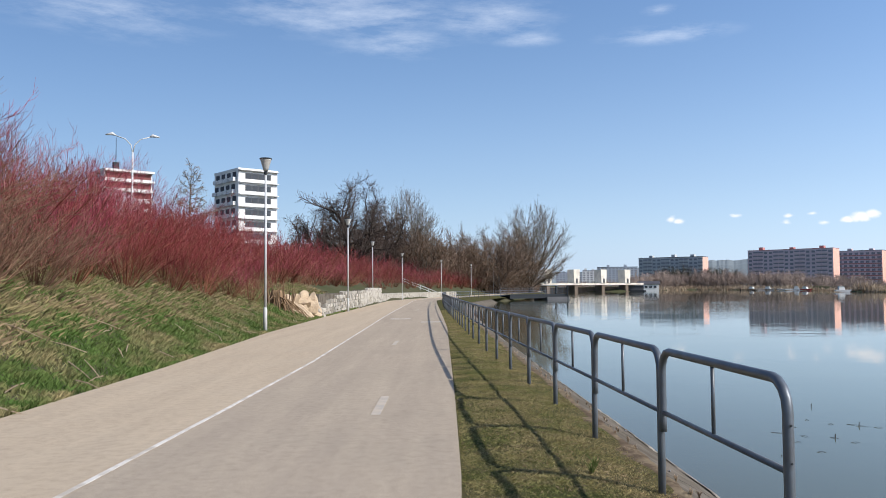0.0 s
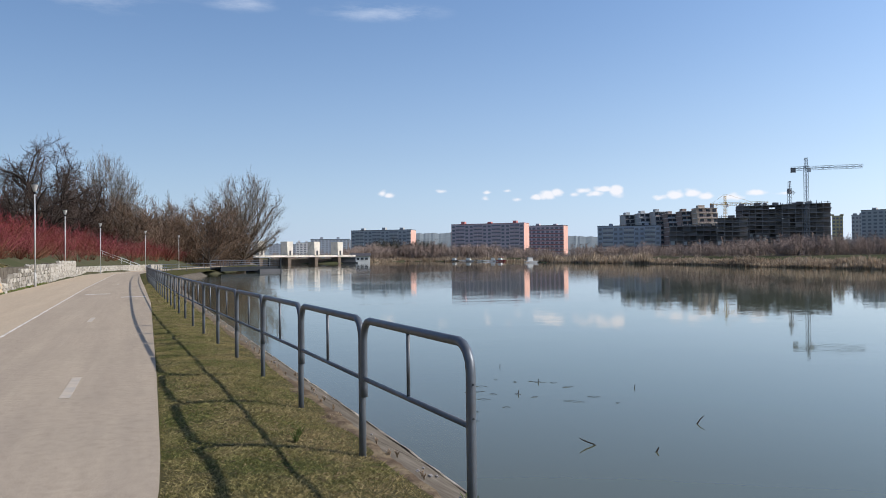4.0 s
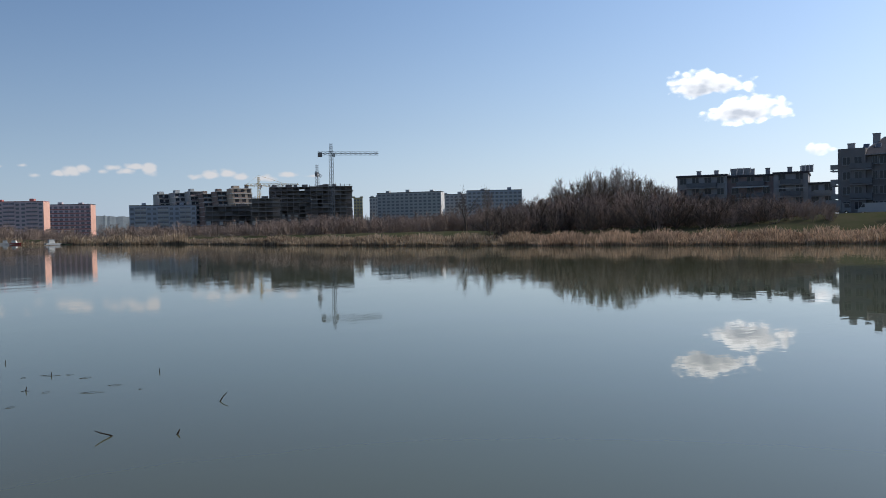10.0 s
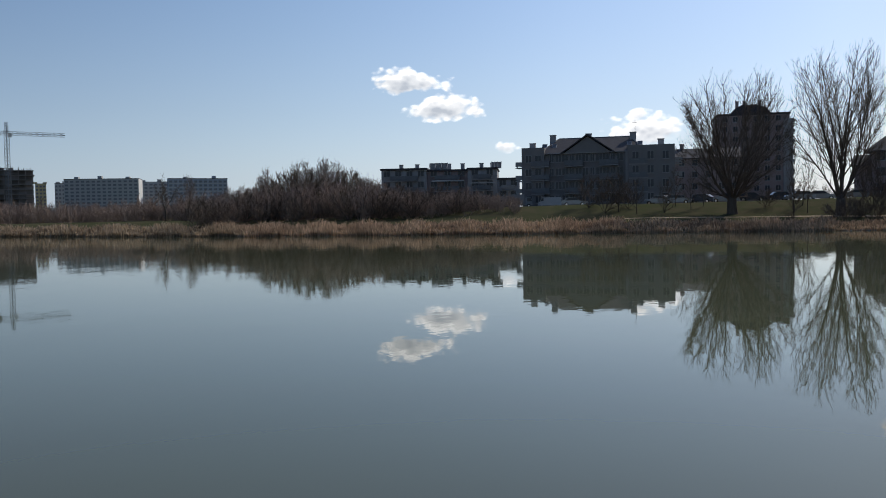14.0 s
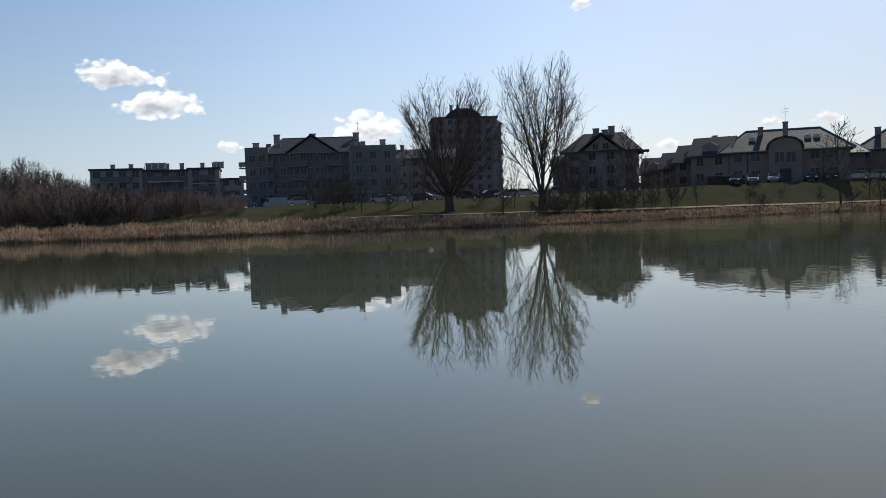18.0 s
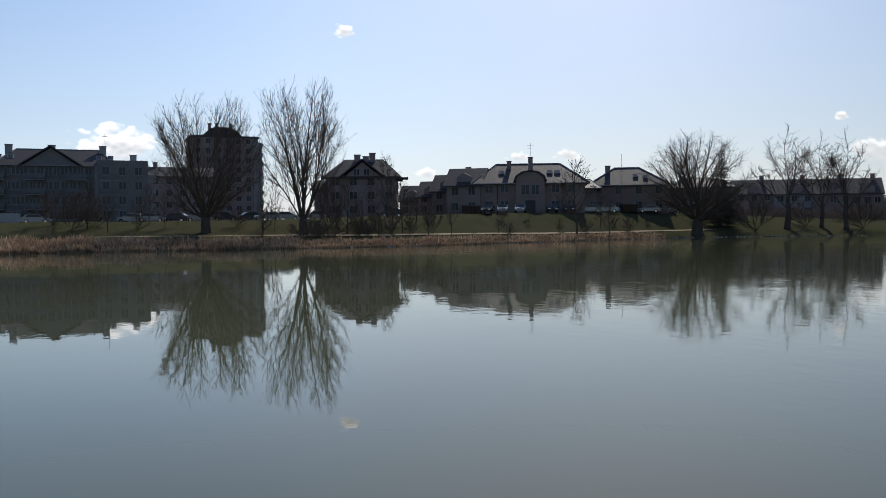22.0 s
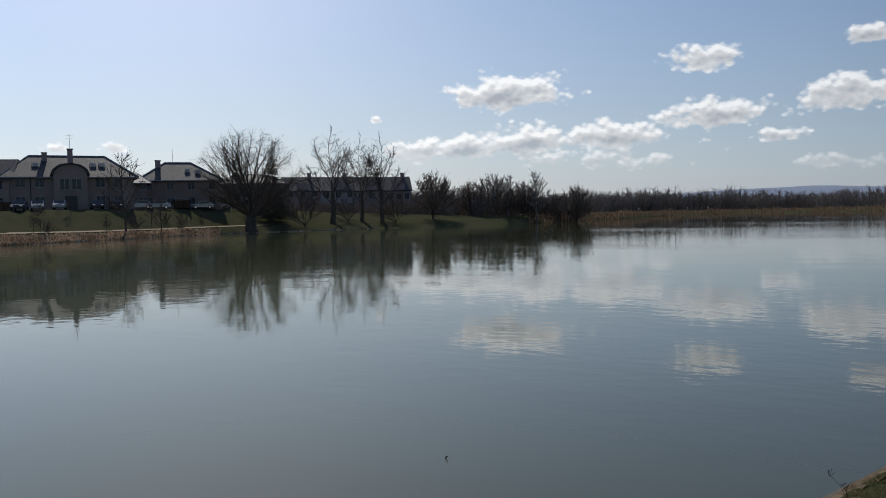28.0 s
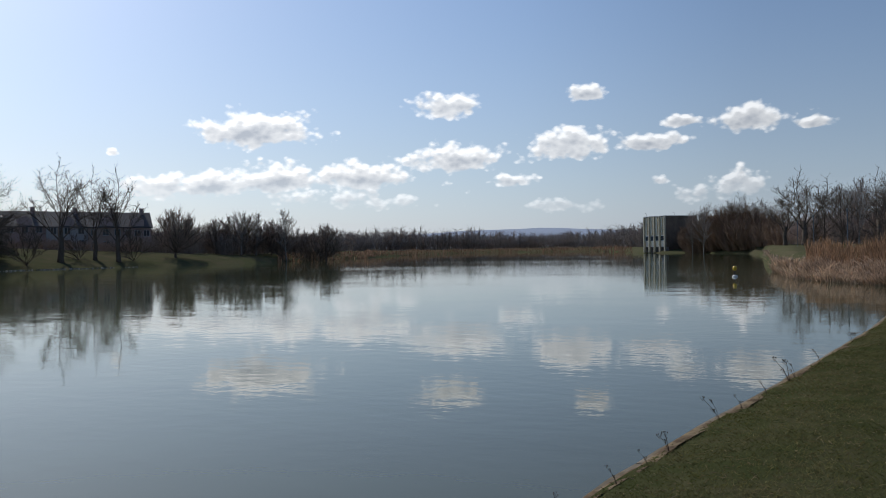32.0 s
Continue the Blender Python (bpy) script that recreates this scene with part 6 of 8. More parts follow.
def make_low_house():
    """Long four-storey house with stepped roofs and a glazed stair."""
    d = 190.0
    t = thing("apartment_house", "low dark grey apartment house with flat roofs and roof terraces", "building", facing(72.0, d, -5))
    b = t.matrix_basis.translation.z
    w = width_at(67.2, 76.8, d)
    h = H_at(3.2, d) - b
    for x0, x1, hh, y, ml in ((-0.5, -0.17, 0.0, 0, GREYWALL), (-0.17, 0.13, -0.4, 1.0, BROWNWALL), (0.13, 0.34, -0.2, -0.6, GREYWALL), (0.34, 0.5, -2.6, 0.4, BLUEGREY)):
        part("wall", box(x0 * w, x1 * w, y, 13, -0.8, h + hh), ml, t)
        part("roof", box(x0 * w - 0.2, x1 * w + 0.2, y - 0.5, 13.2, h + hh, h + hh + 0.4), ROOF, t)
        n = max(2, int((x1 - x0) * w / 2.6))
        for s in range(4 if hh > -2 else 3):
            for i in range(n):
                window(t, (x0 + (x1 - x0) * (i + 0.5) / n) * w, y - 0.02, s * h / 4 + 0.9, 1.5, 1.5)
            if s:
                balcony(t, (x0 * 0.5 + x1 * 0.5) * w, y - 0.03, s * h / 4 + 0.05, (x1 - x0) * w * 0.6, 1.2, FRAME if ml is BLUEGREY else BALUSTRADE)
    for x in (-0.38, -0.26, -0.02, 0.08, 0.22, 0.3):
        chimney(t, x * w, 6, h, h + 1.5, 0.9, GREYWALL)
    # slanting terrace frames on the roof, with glass between their rafters
    for x0, x1 in ((-0.15 * w, -0.02 * w), (0.3 * w, 0.37 * w)):
        n = max(3, int((x1 - x0) / 1.1))
        fr = part("pergola", box(x0, x1, 2.2, 2.35, h + 0.1, h + 1.6), FRAME, t, "pale metal roof pergola")
        for i in range(n + 1):
            x = x0 + (x1 - x0) * i / n
            part("rafter", prism([(0.0, 0.0), (2.2, 1.45), (2.2, 1.6), (0.0, 0.15)], -0.06, 0.06), FRAME, fr, at=pose(x, -0.1, h + 0.1, 0, 0, 90))
    # parapet edges painted white for the glint along the balconies
    part("balcony_edge", box(-0.13 * w, 0.1 * w, -0.42, -0.30, h * 0.72, h * 0.72 + 0.28), CAR_W, t, "white balcony parapet edge standing in for its glint")
    part("balcony_edge", box(0.14 * w, 0.33 * w, -1.9, -1.78, h * 0.66, h * 0.66 + 0.2), CAR_W, t, "white balcony parapet edge standing in for its glint")


make_low_house()


def make_villas():
    # tall villa between the trees
    d = 150.0
    t = thing("villa", "three-storey dark villa with broken hipped roof and chimneys", "house", facing(101.3, d, -4))
    b = t.matrix_basis.translation.z
    w = width_at(98.7, 103.9, d)
    e = H_at(3.55, d) - b
    top = H_at(5.1, d) - b
    part("wall", box(-w / 2 + 0.6, w / 2 - 0.6, 0, 11, -0.8, e), BROWNWALL, t)
    part("roof", hip_roof(-w / 2 + 0.6, w / 2 - 0.6, 0, 11, e, top - e - 0.5, 0.9, 0.5), ROOF, t)
    part("gable", gable_wall(-3.4, 3.6, -0.8, e - 0.3, 3.0, 4), BROWNWALL, t)
    part("gable_roof", gable_roof(-3.4, 3.6, -0.8, 4.0, e, 3.2, 0.7, "y"), ROOF, t)
    for x, z in ((-1.2, 0.2), (1.6, 0.5), (0.4, -0.1)):
        chimney(t, x, 5, e + 1.5, top + z, 1.1)
    for s in range(3):
        for i in range(4):
            window(t, -w / 2 + 2.0 + i * (w - 4.0) / 3, -0.02, s * e / 3 + 0.9, 1.4, 1.5)
    part("wing", box(-w / 2 - 2.2, -w / 2 + 0.6, 2.5, 10, -0.8, e - 2.0), BROWNWALL, t)
    part("wing_roof", gable_roof(-w / 2 - 2.2, -w / 2 + 0.6, 2.5, 10, e - 2.0, 1.8, 0.5), ROOF, t)
    part("balcony_roof", box(w / 2 - 1.6, w / 2 + 1.5, -1.2, 2, e - 0.5, e - 0.2), ROOF, t)
    window(t, -0.9, -0.85, e + 0.1, 1.1, 1.3)
    window(t, 0.9, -0.85, e + 0.1, 1.1, 1.3)

    # terraced row stepping away, narrow gables turned to the lake
    for i, (a0, a1, el, d) in enumerate(((104.0, 105.4, 3.0, 172), (105.3, 106.6, 3.3, 165), (106.3, 107.9, 3.75, 158), (107.3, 109.3, 4.2, 150))):
        t = thing("row_house", "brown row house with dark hipped roof and dormers", "house", facing((a0 + a1) / 2, d, -12), "row houses")
        b = t.matrix_basis.translation.z
        w = width_at(a0, a1, d) + 1.0
        top = H_at(el, d) - b
        e = top - 3.4
        part("wall", box(-w / 2, w / 2, 0, 10, -0.8, e), OCHRE if i == 3 else BROWNWALL, t)
        part("roof", gable_roof(-w / 2, w / 2, 0, 10, e, 3.4, 0.6), ROOF, t)
        part("dormer", prism([(-1.3, e + 0.2), (1.3, e + 0.2), (1.3, e + 1.6), (0, e + 2.3), (-1.3, e + 1.6)], 0.6, 4), BROWNWALL, t)
        for s in range(2):
            for x in (-w / 4, w / 4):
                window(t, x, -0.02, s * e / 2 + 0.9)

    # the main house with a rounded gable over its door
    d = 150.0
    t = thing("manor_house", "ochre two-storey house with hipped roof and rounded gable", "house", facing(112.9, d, 3))
    b = t.matrix_basis.translation.z
    w = width_at(109.0, 116.9, d)
    e = H_at(3.0, d) - b
    top = H_at(4.5, d) - b
    part("wall", box(-w / 2 + 0.5, w / 2 - 0.5, 0, 13, -1.5, e), OCHRE, t)
    part("roof", hip_roof(-w / 2 + 0.5, w / 2 - 0.5, 0, 13, e, top - e, 0.8, 0.56), ROOF, t)
    ridge_caps(t, -w / 2 + 0.5, w / 2 - 0.5, 0, 13, e, top - e, 0.8, 0.56)
    arc = [(-2.6, -1.2)] + [(2.55 * -math.cos(a), e + 0.3 + 1.7 * math.sin(a)) for a in (0.0, 0.4, 0.8, 1.2, 1.57, 1.94, 2.34, 2.74, 3.14)] + [(2.6, -1.2)]
    part("rounded_gable", prism(arc, -1.0, 3.0), OCHRE, t)
    arc2 = [(3.0 * -math.cos(a), e + 0.3 + 2.0 * math.sin(a)) for a in (0, 0.5, 1.0, 1.57, 2.14, 2.64, 3.14)] + [(2.65 * math.cos(a), e + 0.28 + 1.78 * math.sin(a)) for a in (0, 0.5, 1.0, 1.57, 2.14, 2.64, 3.14)]
    part("gable_cap", prism(arc2, -1.3, 2.5), ROOF, t)
    window(t, -0.9, -1.02, e - 2.2, 1.5, 1.9)
    window(t, 0.9, -1.02, e - 2.2, 1.5, 1.9)
    part("door", box(-0.9, 0.9, -1.08, -1.0, 0, 2.3), DARKSLOT, t)
    for x in (-7.4, -4.6, 4.6, 7.4):
        for z in (0.8, 3.7):
            window(t, x, -0.02, z, 1.5, 1.5)
    for x in (-3.6, 0.2):
        chimney(t, x, 5.0 if x < 0 else 1.6, e + 1.5, top + (0.3 if x < 0 else 0.7), 0.8)
    for x in (-5.0, 3.8, 5.2):
        skylight(t, x, 3.0, e + (top - e) * 0.535, 28)
    part("antenna", merge([tube([(0.2, 1.6, top + 1), (0.2, 1.6, top + 3.4)], 0.04, 4), tube([(-0.4, 1.6, top + 3), (0.8, 1.6, top + 3)], 0.03, 3), tube([(-0.3, 1.6, top + 2.5), (0.7, 1.6, top + 2.5)], 0.03, 3)]), DARK_METAL, t)
    part("downpipe", merge([tube([(-5.9, -0.08, -1), (-5.9, -0.08, e)], 0.06, 6), tube([(5.9, -0.08, -1), (5.9, -0.08, e)], 0.06, 6)]), DARK_METAL, t)

    # wing behind and the second house
    for a0, a1, d, el, we, lab in ((107.8, 111.5, 166, 4.15, 2.9, "brown house with dark roof behind the manor"), (116.0, 117.6, 162, 3.3, 2.6, "low link building with dark roof"), (116.9, 122.2, 168, 4.05, 2.75, "ochre house with pyramid roof and chimney"),
                                   (122.0, 126.5, 182, 3.2, 2.5, "brown house partly hidden behind a willow")):
        t = thing("house", lab, "house", facing((a0 + a1) / 2, d, 4))
        b = t.matrix_basis.translation.z
        w = width_at(a0, a1, d)
        e, top = H_at(we, d) - b, H_at(el, d) - b
        part("wall", box(-w / 2 + 0.4, w / 2 - 0.4, 0, 12, -1.5, e), OCHRE if "ochre" in lab else BROWNWALL, t)
        part("roof", hip_roof(-w / 2 + 0.4, w / 2 - 0.4, 0, 12, e, top - e, 0.8, 0.3), ROOF, t)
        ridge_caps(t, -w / 2 + 0.4, w / 2 - 0.4, 0, 12, e, top - e, 0.8, 0.3)
        chimney(t, -w / 4, 4.5, e + 0.8, top + 0.2, 1.0)
        n = max(2, int(w / 3.4))
        for s in range(2):
            for i in range(n):
                window(t, -w / 2 + (i + 0.5) * w / n, -0.02, s * 2.9 + 0.8)
        if "pyramid" in lab:
            skylight(t, 1.5, 2.5, e + (top - e) * 0.5, 29)
            skylight(t, 3.4, 2.0, e + (top - e) * 0.43, 29)
            part("antenna", tube([(-1, 6, top), (-1, 6, top + 2.8)], 0.04, 4), DARK_METAL, t)
    # long terrace behind the alders
    for i, (a0, a1) in enumerate(((126.3, 128.7), (128.7, 131.1), (131.1, 133.2), (133.2, 134.9))):
        d = 205.0
        t = thing("row_house", "pale two-storey terraced house with dark gabled roof", "house", facing((a0 + a1) / 2, d, 6), "terraced houses by the lake")
        b = t.matrix_basis.translation.z
        w = width_at(a0, a1, d)
        top = H_at(2.95 - 0.03 * i, d) - b
        e = top - 3.6
        part("wall", box(-w / 2, w / 2, 0, 11, -1.0, e), (BROWNWALL, GREYWALL, OCHRE, BROWNWALL)[i], t)
        part("roof", gable_roof(-w / 2, w / 2, 0, 11, e, 3.6, 0.4), ROOF, t)
        chimney(t, 0.5 * w / 2, 5, e + 2, top + 0.8, 0.9)
        part("dormer", prism([(-1.5, e - 0.2), (1.5, e - 0.2), (1.5, e + 1.5), (0, e + 2.4), (-1.5, e + 1.5)], -0.1, 4), BROWNWALL, t)
        for s in range(2):
            for x in (-w / 3, 0, w / 3):
                window(t, x, -0.03, s * 2.8 + 0.8)


make_villas()


def make_white_tower():
    """White block on the plateau, with dark loggias stepping along its shaded side."""
    d = 205.0
    t = thing("apartment_tower", "white apartment tower with dark window bands and loggias", "building", facing(-12.7, d, 27, 4.0))
    h = H_at(8.0, d) - 4
    wf, D = 10.4, 13.5
    part("wall", box(-wf / 2, wf / 2, 0, D, -2, h), WHITE, t)
    part("parapet", box(-wf / 2 - 0.1, wf / 2 + 0.1, -0.1, D + 0.1, h, h + 0.5), WHITE, t)
    sh = h / 9
    for s in range(9):
        z = s * sh + 0.9
        f = part("window_band", box(-wf / 2 + 1.8, wf / 2 - 1.8, -0.07, -0.004, z, z + 1.35), DARKSLOT, t)
        for k in range(4):
            x = -wf / 2 + 2.0 + k * 1.65
            part("pane", box(x, x + 1.35, -0.1, -0.075, z + 0.1, z + 1.25), GLASS, f)
        part("balcony", box(-wf / 2 - 0.05, wf / 2 + 0.05, -0.8, -0.11, z + 1.95, z + 2.1), WHITE, t)
        for k in range(4):
            y = 1.2 + k * 3.1 + (0.6 if s % 2 else 0)
            # flat panel on the wall; the shade of the recess is its dark colour
            part("loggia", box(-wf / 2 - 0.08, -wf / 2 - 0.004, y, y + 1.9, z - 0.3, z + 1.7), DARKSLOT, t)
            part("balcony", box(-wf / 2 - 0.9, -wf / 2 - 0.09, y - 0.1, y + 2.0, z - 0.6, z + 0.35), WHITE, t)
    # pale block with red-brown bands further along the road
    t = thing("apartment_block", "white block with brown bands and a roof mast", "building", facing(-21.0, 190, 20, 4.0))
    h = H_at(7.7, 190) - 4
    part("wall", box(-5.2, 5.2, 0, 11, -2, h), WHITE, t)
    for s in range(11):
        z = s * h / 11 + 0.6
        part("window_band", box(-4.9, 4.9, -0.08, -0.004, z, z + 1.15), MAROON, t)
        part("balcony", box(-5.3, 5.3, -1.1, -0.09, z + 1.3, z + 1.75), WHITE, t)
        for y in (1.0, 3.4, 5.8, 8.2):
            part("loggia", box(5.205, 5.28, y, y + 1.7, z, z + 1.1), MAROON, t)
    part("roof", box(-5.3, 5.3, -0.1, 11.1, h, h + 0.4), WHITE, t)
    part("mast", merge([tube([(-1, 5, h), (-1, 5, h + 8)], [0.12, 0.05], 5), box(-1.6, -0.4, 4.5, 5.5, h + 0.4, h + 2.5)]), DARK_METAL, t)


make_white_tower()


def make_street_lamp():
    p = P(-20.77, 60)
    z = land(p.x, p.y)
    t = thing("street_lamp", "tall grey street lamp with two curved arms", "street lamp", pose(p.x, p.y, z, 0, 0, 20))
    top = H_at(9.9, 60) - z
    part("pole", tube([(0, 0, -0.3), (0, 0, top - 1.0)], [0.09, 0.06], 8), POLE, t, "", True)
    for s in (-1, 1):
        a = part("arm", tube([(0, 0, top - 1.1), (s * 0.12, 0, top - 0.5), (s * 0.5, 0, top - 0.1), (s * 1.2, 0, top + 0.12)], 0.035, 6), POLE, t, "", True)
        part("lamp_head", tube([(s * 1.1, 0, top + 0.12), (s * 1.3, 0, top + 0.2), (s * 1.75, 0, top + 0.12)], [0.05, 0.12, 0.04], 8), POLE, a, "", True)


make_street_lamp()


# ---- weir, pier, pump house ----
def make_weir():
    d = 380.0
    t = thing("weir", "concrete weir bridge with four cream gate towers", "weir", facing(10.0, d, 35, 0))
    deck = H_at(0.28, d)
    part("deck", merge([box(-26, 30, -1.5, 3, deck - 0.85, deck - 0.2)]), CREAM, t)
    part("deck_rail", merge([box(-26, 30, -1.55, -1.505, deck - 0.2, deck - 0.05)]), CREAM, t)
    for az in (7.26, 9.08, 10.9, 12.55):
        x = d * math.tan(radians(az - 10.0)) / math.cos(radians(35))
        k = part("gate_tower", prism([(x - 1.35, deck - 0.2), (x + 1.35, deck - 0.2), (x + 1.65, H_at(1.2, d)), (x - 1.65, H_at(1.2, d))], -1.8, 3.4), CREAM, t, "cream concrete gate tower")
        part("doorway", box(x - 0.5, x + 0.5, -1.86, -1.805, deck, deck + 2.0), DARKSLOT, k)
        part("pier", box(x - 0.8, x + 0.8, -1.2, 4, -3, deck - 1.1), DARKCON, t)
    part("sill", box(-28, 32, 5, 9, -3, 1.6), DARKCON, t)
    # small boathouse by the weir
    b = thing("boathouse", "small white boathouse on the far bank", "building", facing(14.0, 430, 0, 0))
    part("wall", box(-5, 5, 0, 5, -0.6, 3.0), WHITE, b)
    part("roof", gable_roof(-5, 5, 0, 5, 3.0, 1.4, 0.5), ROOF, b)
    for x in (-3.4, -1.2, 1.0, 3.2):
        window(b, x, -0.02, 0.9, 1.4, 1.2)
    q = thing("pontoon", "dark floating pontoon with cabin beside the weir", "pontoon", facing(13.1, 395, 0, LEVEL))
    part("float", box(-5, 5, 0, 4, -0.2, 0.6), DARK_METAL, q)
    part("cabin", box(-4.4, 4.0, 0.5, 3.5, 0.6, 2.8), DARKSLOT, q)
    part("roof", box(-5, 5, 0, 4, 2.8, 3.0), GREYWALL, q)


make_weir()


def make_pier():
    a, b = P(4.3, 141), P(8.25, 152)
    L = (b - a).length
    ang = math.degrees(math.atan2(b.y - a.y, b.x - a.x))
    t = thing("pier", "dark steel landing pier with railings over the lake", "pier", pose(a.x, a.y, 0, 0, 0, ang))
    part("deck", box(0, L, -1.2, 1.2, 0.15, 0.4), DARK_METAL, t)
    part("girder", merge([box(0, L, -1.15, -0.95, -0.3, 0.15), box(0, L, 0.95, 1.15, -0.3, 0.15)]), DARK_METAL, t)
    part("float", box(L * 0.6, L, -1.6, 1.6, -1.2, -0.1), DARKSLOT, t)
    for x in (L * 0.97, L * 0.99):
        part("pile", tube([(x, -1.5 if x < L * 0.98 else 1.5, -3), (x, -1.5 if x < L * 0.98 else 1.5, 1.9)], 0.16, 8), DARK_METAL, t)
    for s in (-1.15, 1.15):
        k = 10
        for i in range(k + 1):
            part("post", tube([(L * i / k, s, 0.4), (L * i / k, s, 1.5)], 0.04, 6), STEEL, t)
        for z in (0.75, 1.1, 1.5):
            part("rail", tube([(0, s, z), (L, s, z)], 0.035, 6), STEEL, t)
    # railing along the shore to the pier
    line_ = [(0.9, 112.0), (2.5, 122.0), (5.6, 131.0), (10.6, 140.6)]
    t = thing("shore_railing", "grey steel railing along the bend of the shore", "railing", pose(0, 0, 0))
    for (x0, y0), (x1, y1) in zip(line_, line_[1:]):
        n = max(1, int(math.hypot(x1 - x0, y1 - y0) / 2))
        for i in range(n):
            x, y = x0 + (x1 - x0) * i / n, y0 + (y1 - y0) * i / n
            part("post", tube([(x, y, -0.3), (x, y, 1.05)], 0.035, 6), STEEL, t)
        for z in (0.3, 0.65, 1.05):
            part("rail", tube([(x0, y0, z), (x1, y1, z)], 0.03, 6), STEEL, t)
    # handrails of the steps that climb the bank
    s = thing("steps", "concrete steps up the bank with steel handrails", "stairs", pose(0, 0, 0))
    x0, y0 = -1.2, 142.0
    for i in range(14):
        part("step", box(x0 - 0.42 * (i + 1), x0 - 0.42 * i, y0, y0 + 2.6, -0.1, 0.17 * (i + 1)), CONCRETE, s)
    for y in (y0 - 0.05, y0 + 2.65):
        part("handrail", tube([(x0, y, 0.95), (x0 - 5.9, y, 3.35)], 0.04, 6), POLE, s)
        part("handrail", tube([(x0, y, 0.55), (x0 - 5.9, y, 2.95)], 0.03, 6), POLE, s)
        for i in range(5):
            part("post", tube([(x0 - 1.4 * i, y, -0.2 + 0.57 * i), (x0 - 1.4 * i, y, 0.98 + 0.57 * i)], 0.035, 6), POLE, s)


make_pier()


def make_pump_house():
    d = 252.0
    c = P(169.39, d, LEVEL)
    # its corner towards the viewer; the lit front looks out over the lake
    t = thing("pump_house", "concrete pump house on stilts with pale fins, standing in the lake", "building", Matrix.Translation(c) @ Matrix.Rotation(radians(-169.4 - 50), 4, "Z"))
    h = H_at(1.97, d) - LEVEL
    wf, D = 9.4, 12.5
    part("wall", box(-wf, 0, 0.6, D, 1.8, h), DARKCON, t, "stained brown-grey side walls")
    part("front", box(-wf + 0.05, -0.05, 0.52, 0.597, 1.9, h - 0.05), CREAM, t, "cream rendered front")
    part("roof", box(-wf - 0.15, 0.1, 0.2, D, h, h + 0.25), GREYWALL, t)
    n = 4
    for i in range(n + 1):
        x = -wf + i * (wf / n)
        part("fin", box(x - 0.22, x + 0.22, 0.0, 0.6, 0.2, h), FIN, t, "pale concrete fin")
        part("stilt", box(x - 0.3, x + 0.3, 0.7, 1.4, -2.0, 1.8), RAWCON, t)
    for i in range(n):
        x = -wf + (i + 0.5) * (wf / n)
        part("panel", box(x - 0.12, x + 0.12, 0.3, 0.518, h * 0.5, h - 0.3), FIN, t)
        w = part("window", box(x - 0.85, x + 0.85, 0.42, 0.518, h * 0.33, h * 0.48), WHITE, t)
        part("pane", box(x - 0.72, x + 0.72, 0.38, 0.415, h * 0.345, h * 0.465), GLASS, w)
    part("back_pier", box(-wf, 0, D * 0.2, D, -2, 1.8), DARKCON, t)
    for x, y in ((-wf + 0.4, 1), (-1.2, 5)):
        part("roof_lamp", tube([(x, y, h + 0.2), (x, y, h + 1.1), (x - 0.5, y - 0.2, h + 1.3)], 0.04, 5), DARK_METAL, t)


make_pump_house()


# ---- cars ----
def car_geo(kind):
    if kind == "van":
        body = prism([(-2.6, 0.35), (2.6, 0.35), (2.6, 1.0), (2.3, 1.15), (1.7, 2.0), (1.4, 2.15), (-2.5, 2.2), (-2.6, 2.0)], -0.95, 0.95)
        glass = prism([(1.35, 1.35), (2.1, 1.3), (1.68, 1.95), (1.35, 1.98)], -0.965, 0.965)
        wheels = (-1.7, 1.7)
    elif kind == "truck":
        body = merge([box(-4.0, 1.8, -1.2, 1.2, 0.95, 3.5), prism([(2.0, 0.5), (3.9, 0.5), (3.9, 1.5), (3.5, 2.6), (2.0, 2.7)], -1.1, 1.1), box(-4, 3.8, -0.8, 0.8, 0.55, 0.9)])
        glass = prism([(2.5, 1.6), (3.75, 1.6), (3.42, 2.5), (2.5, 2.5)], -1.12, 1.12)
        wheels = (-2.8, 2.9)
    else:
        body = prism([(-2.15, 0.3), (2.1, 0.3), (2.15, 0.62), (1.95, 0.82), (1.0, 0.95), (0.35, 1.42), (-1.1, 1.46), (-1.75, 1.05), (-2.12, 0.95)], -0.86, 0.86)
        glass = prism([(-1.45, 1.0), (0.85, 0.98), (0.3, 1.37), (-1.05, 1.4)], -0.875, 0.875)
        wheels = (-1.3, 1.3)
    return body, glass, wheels


CAR_SETS = {}


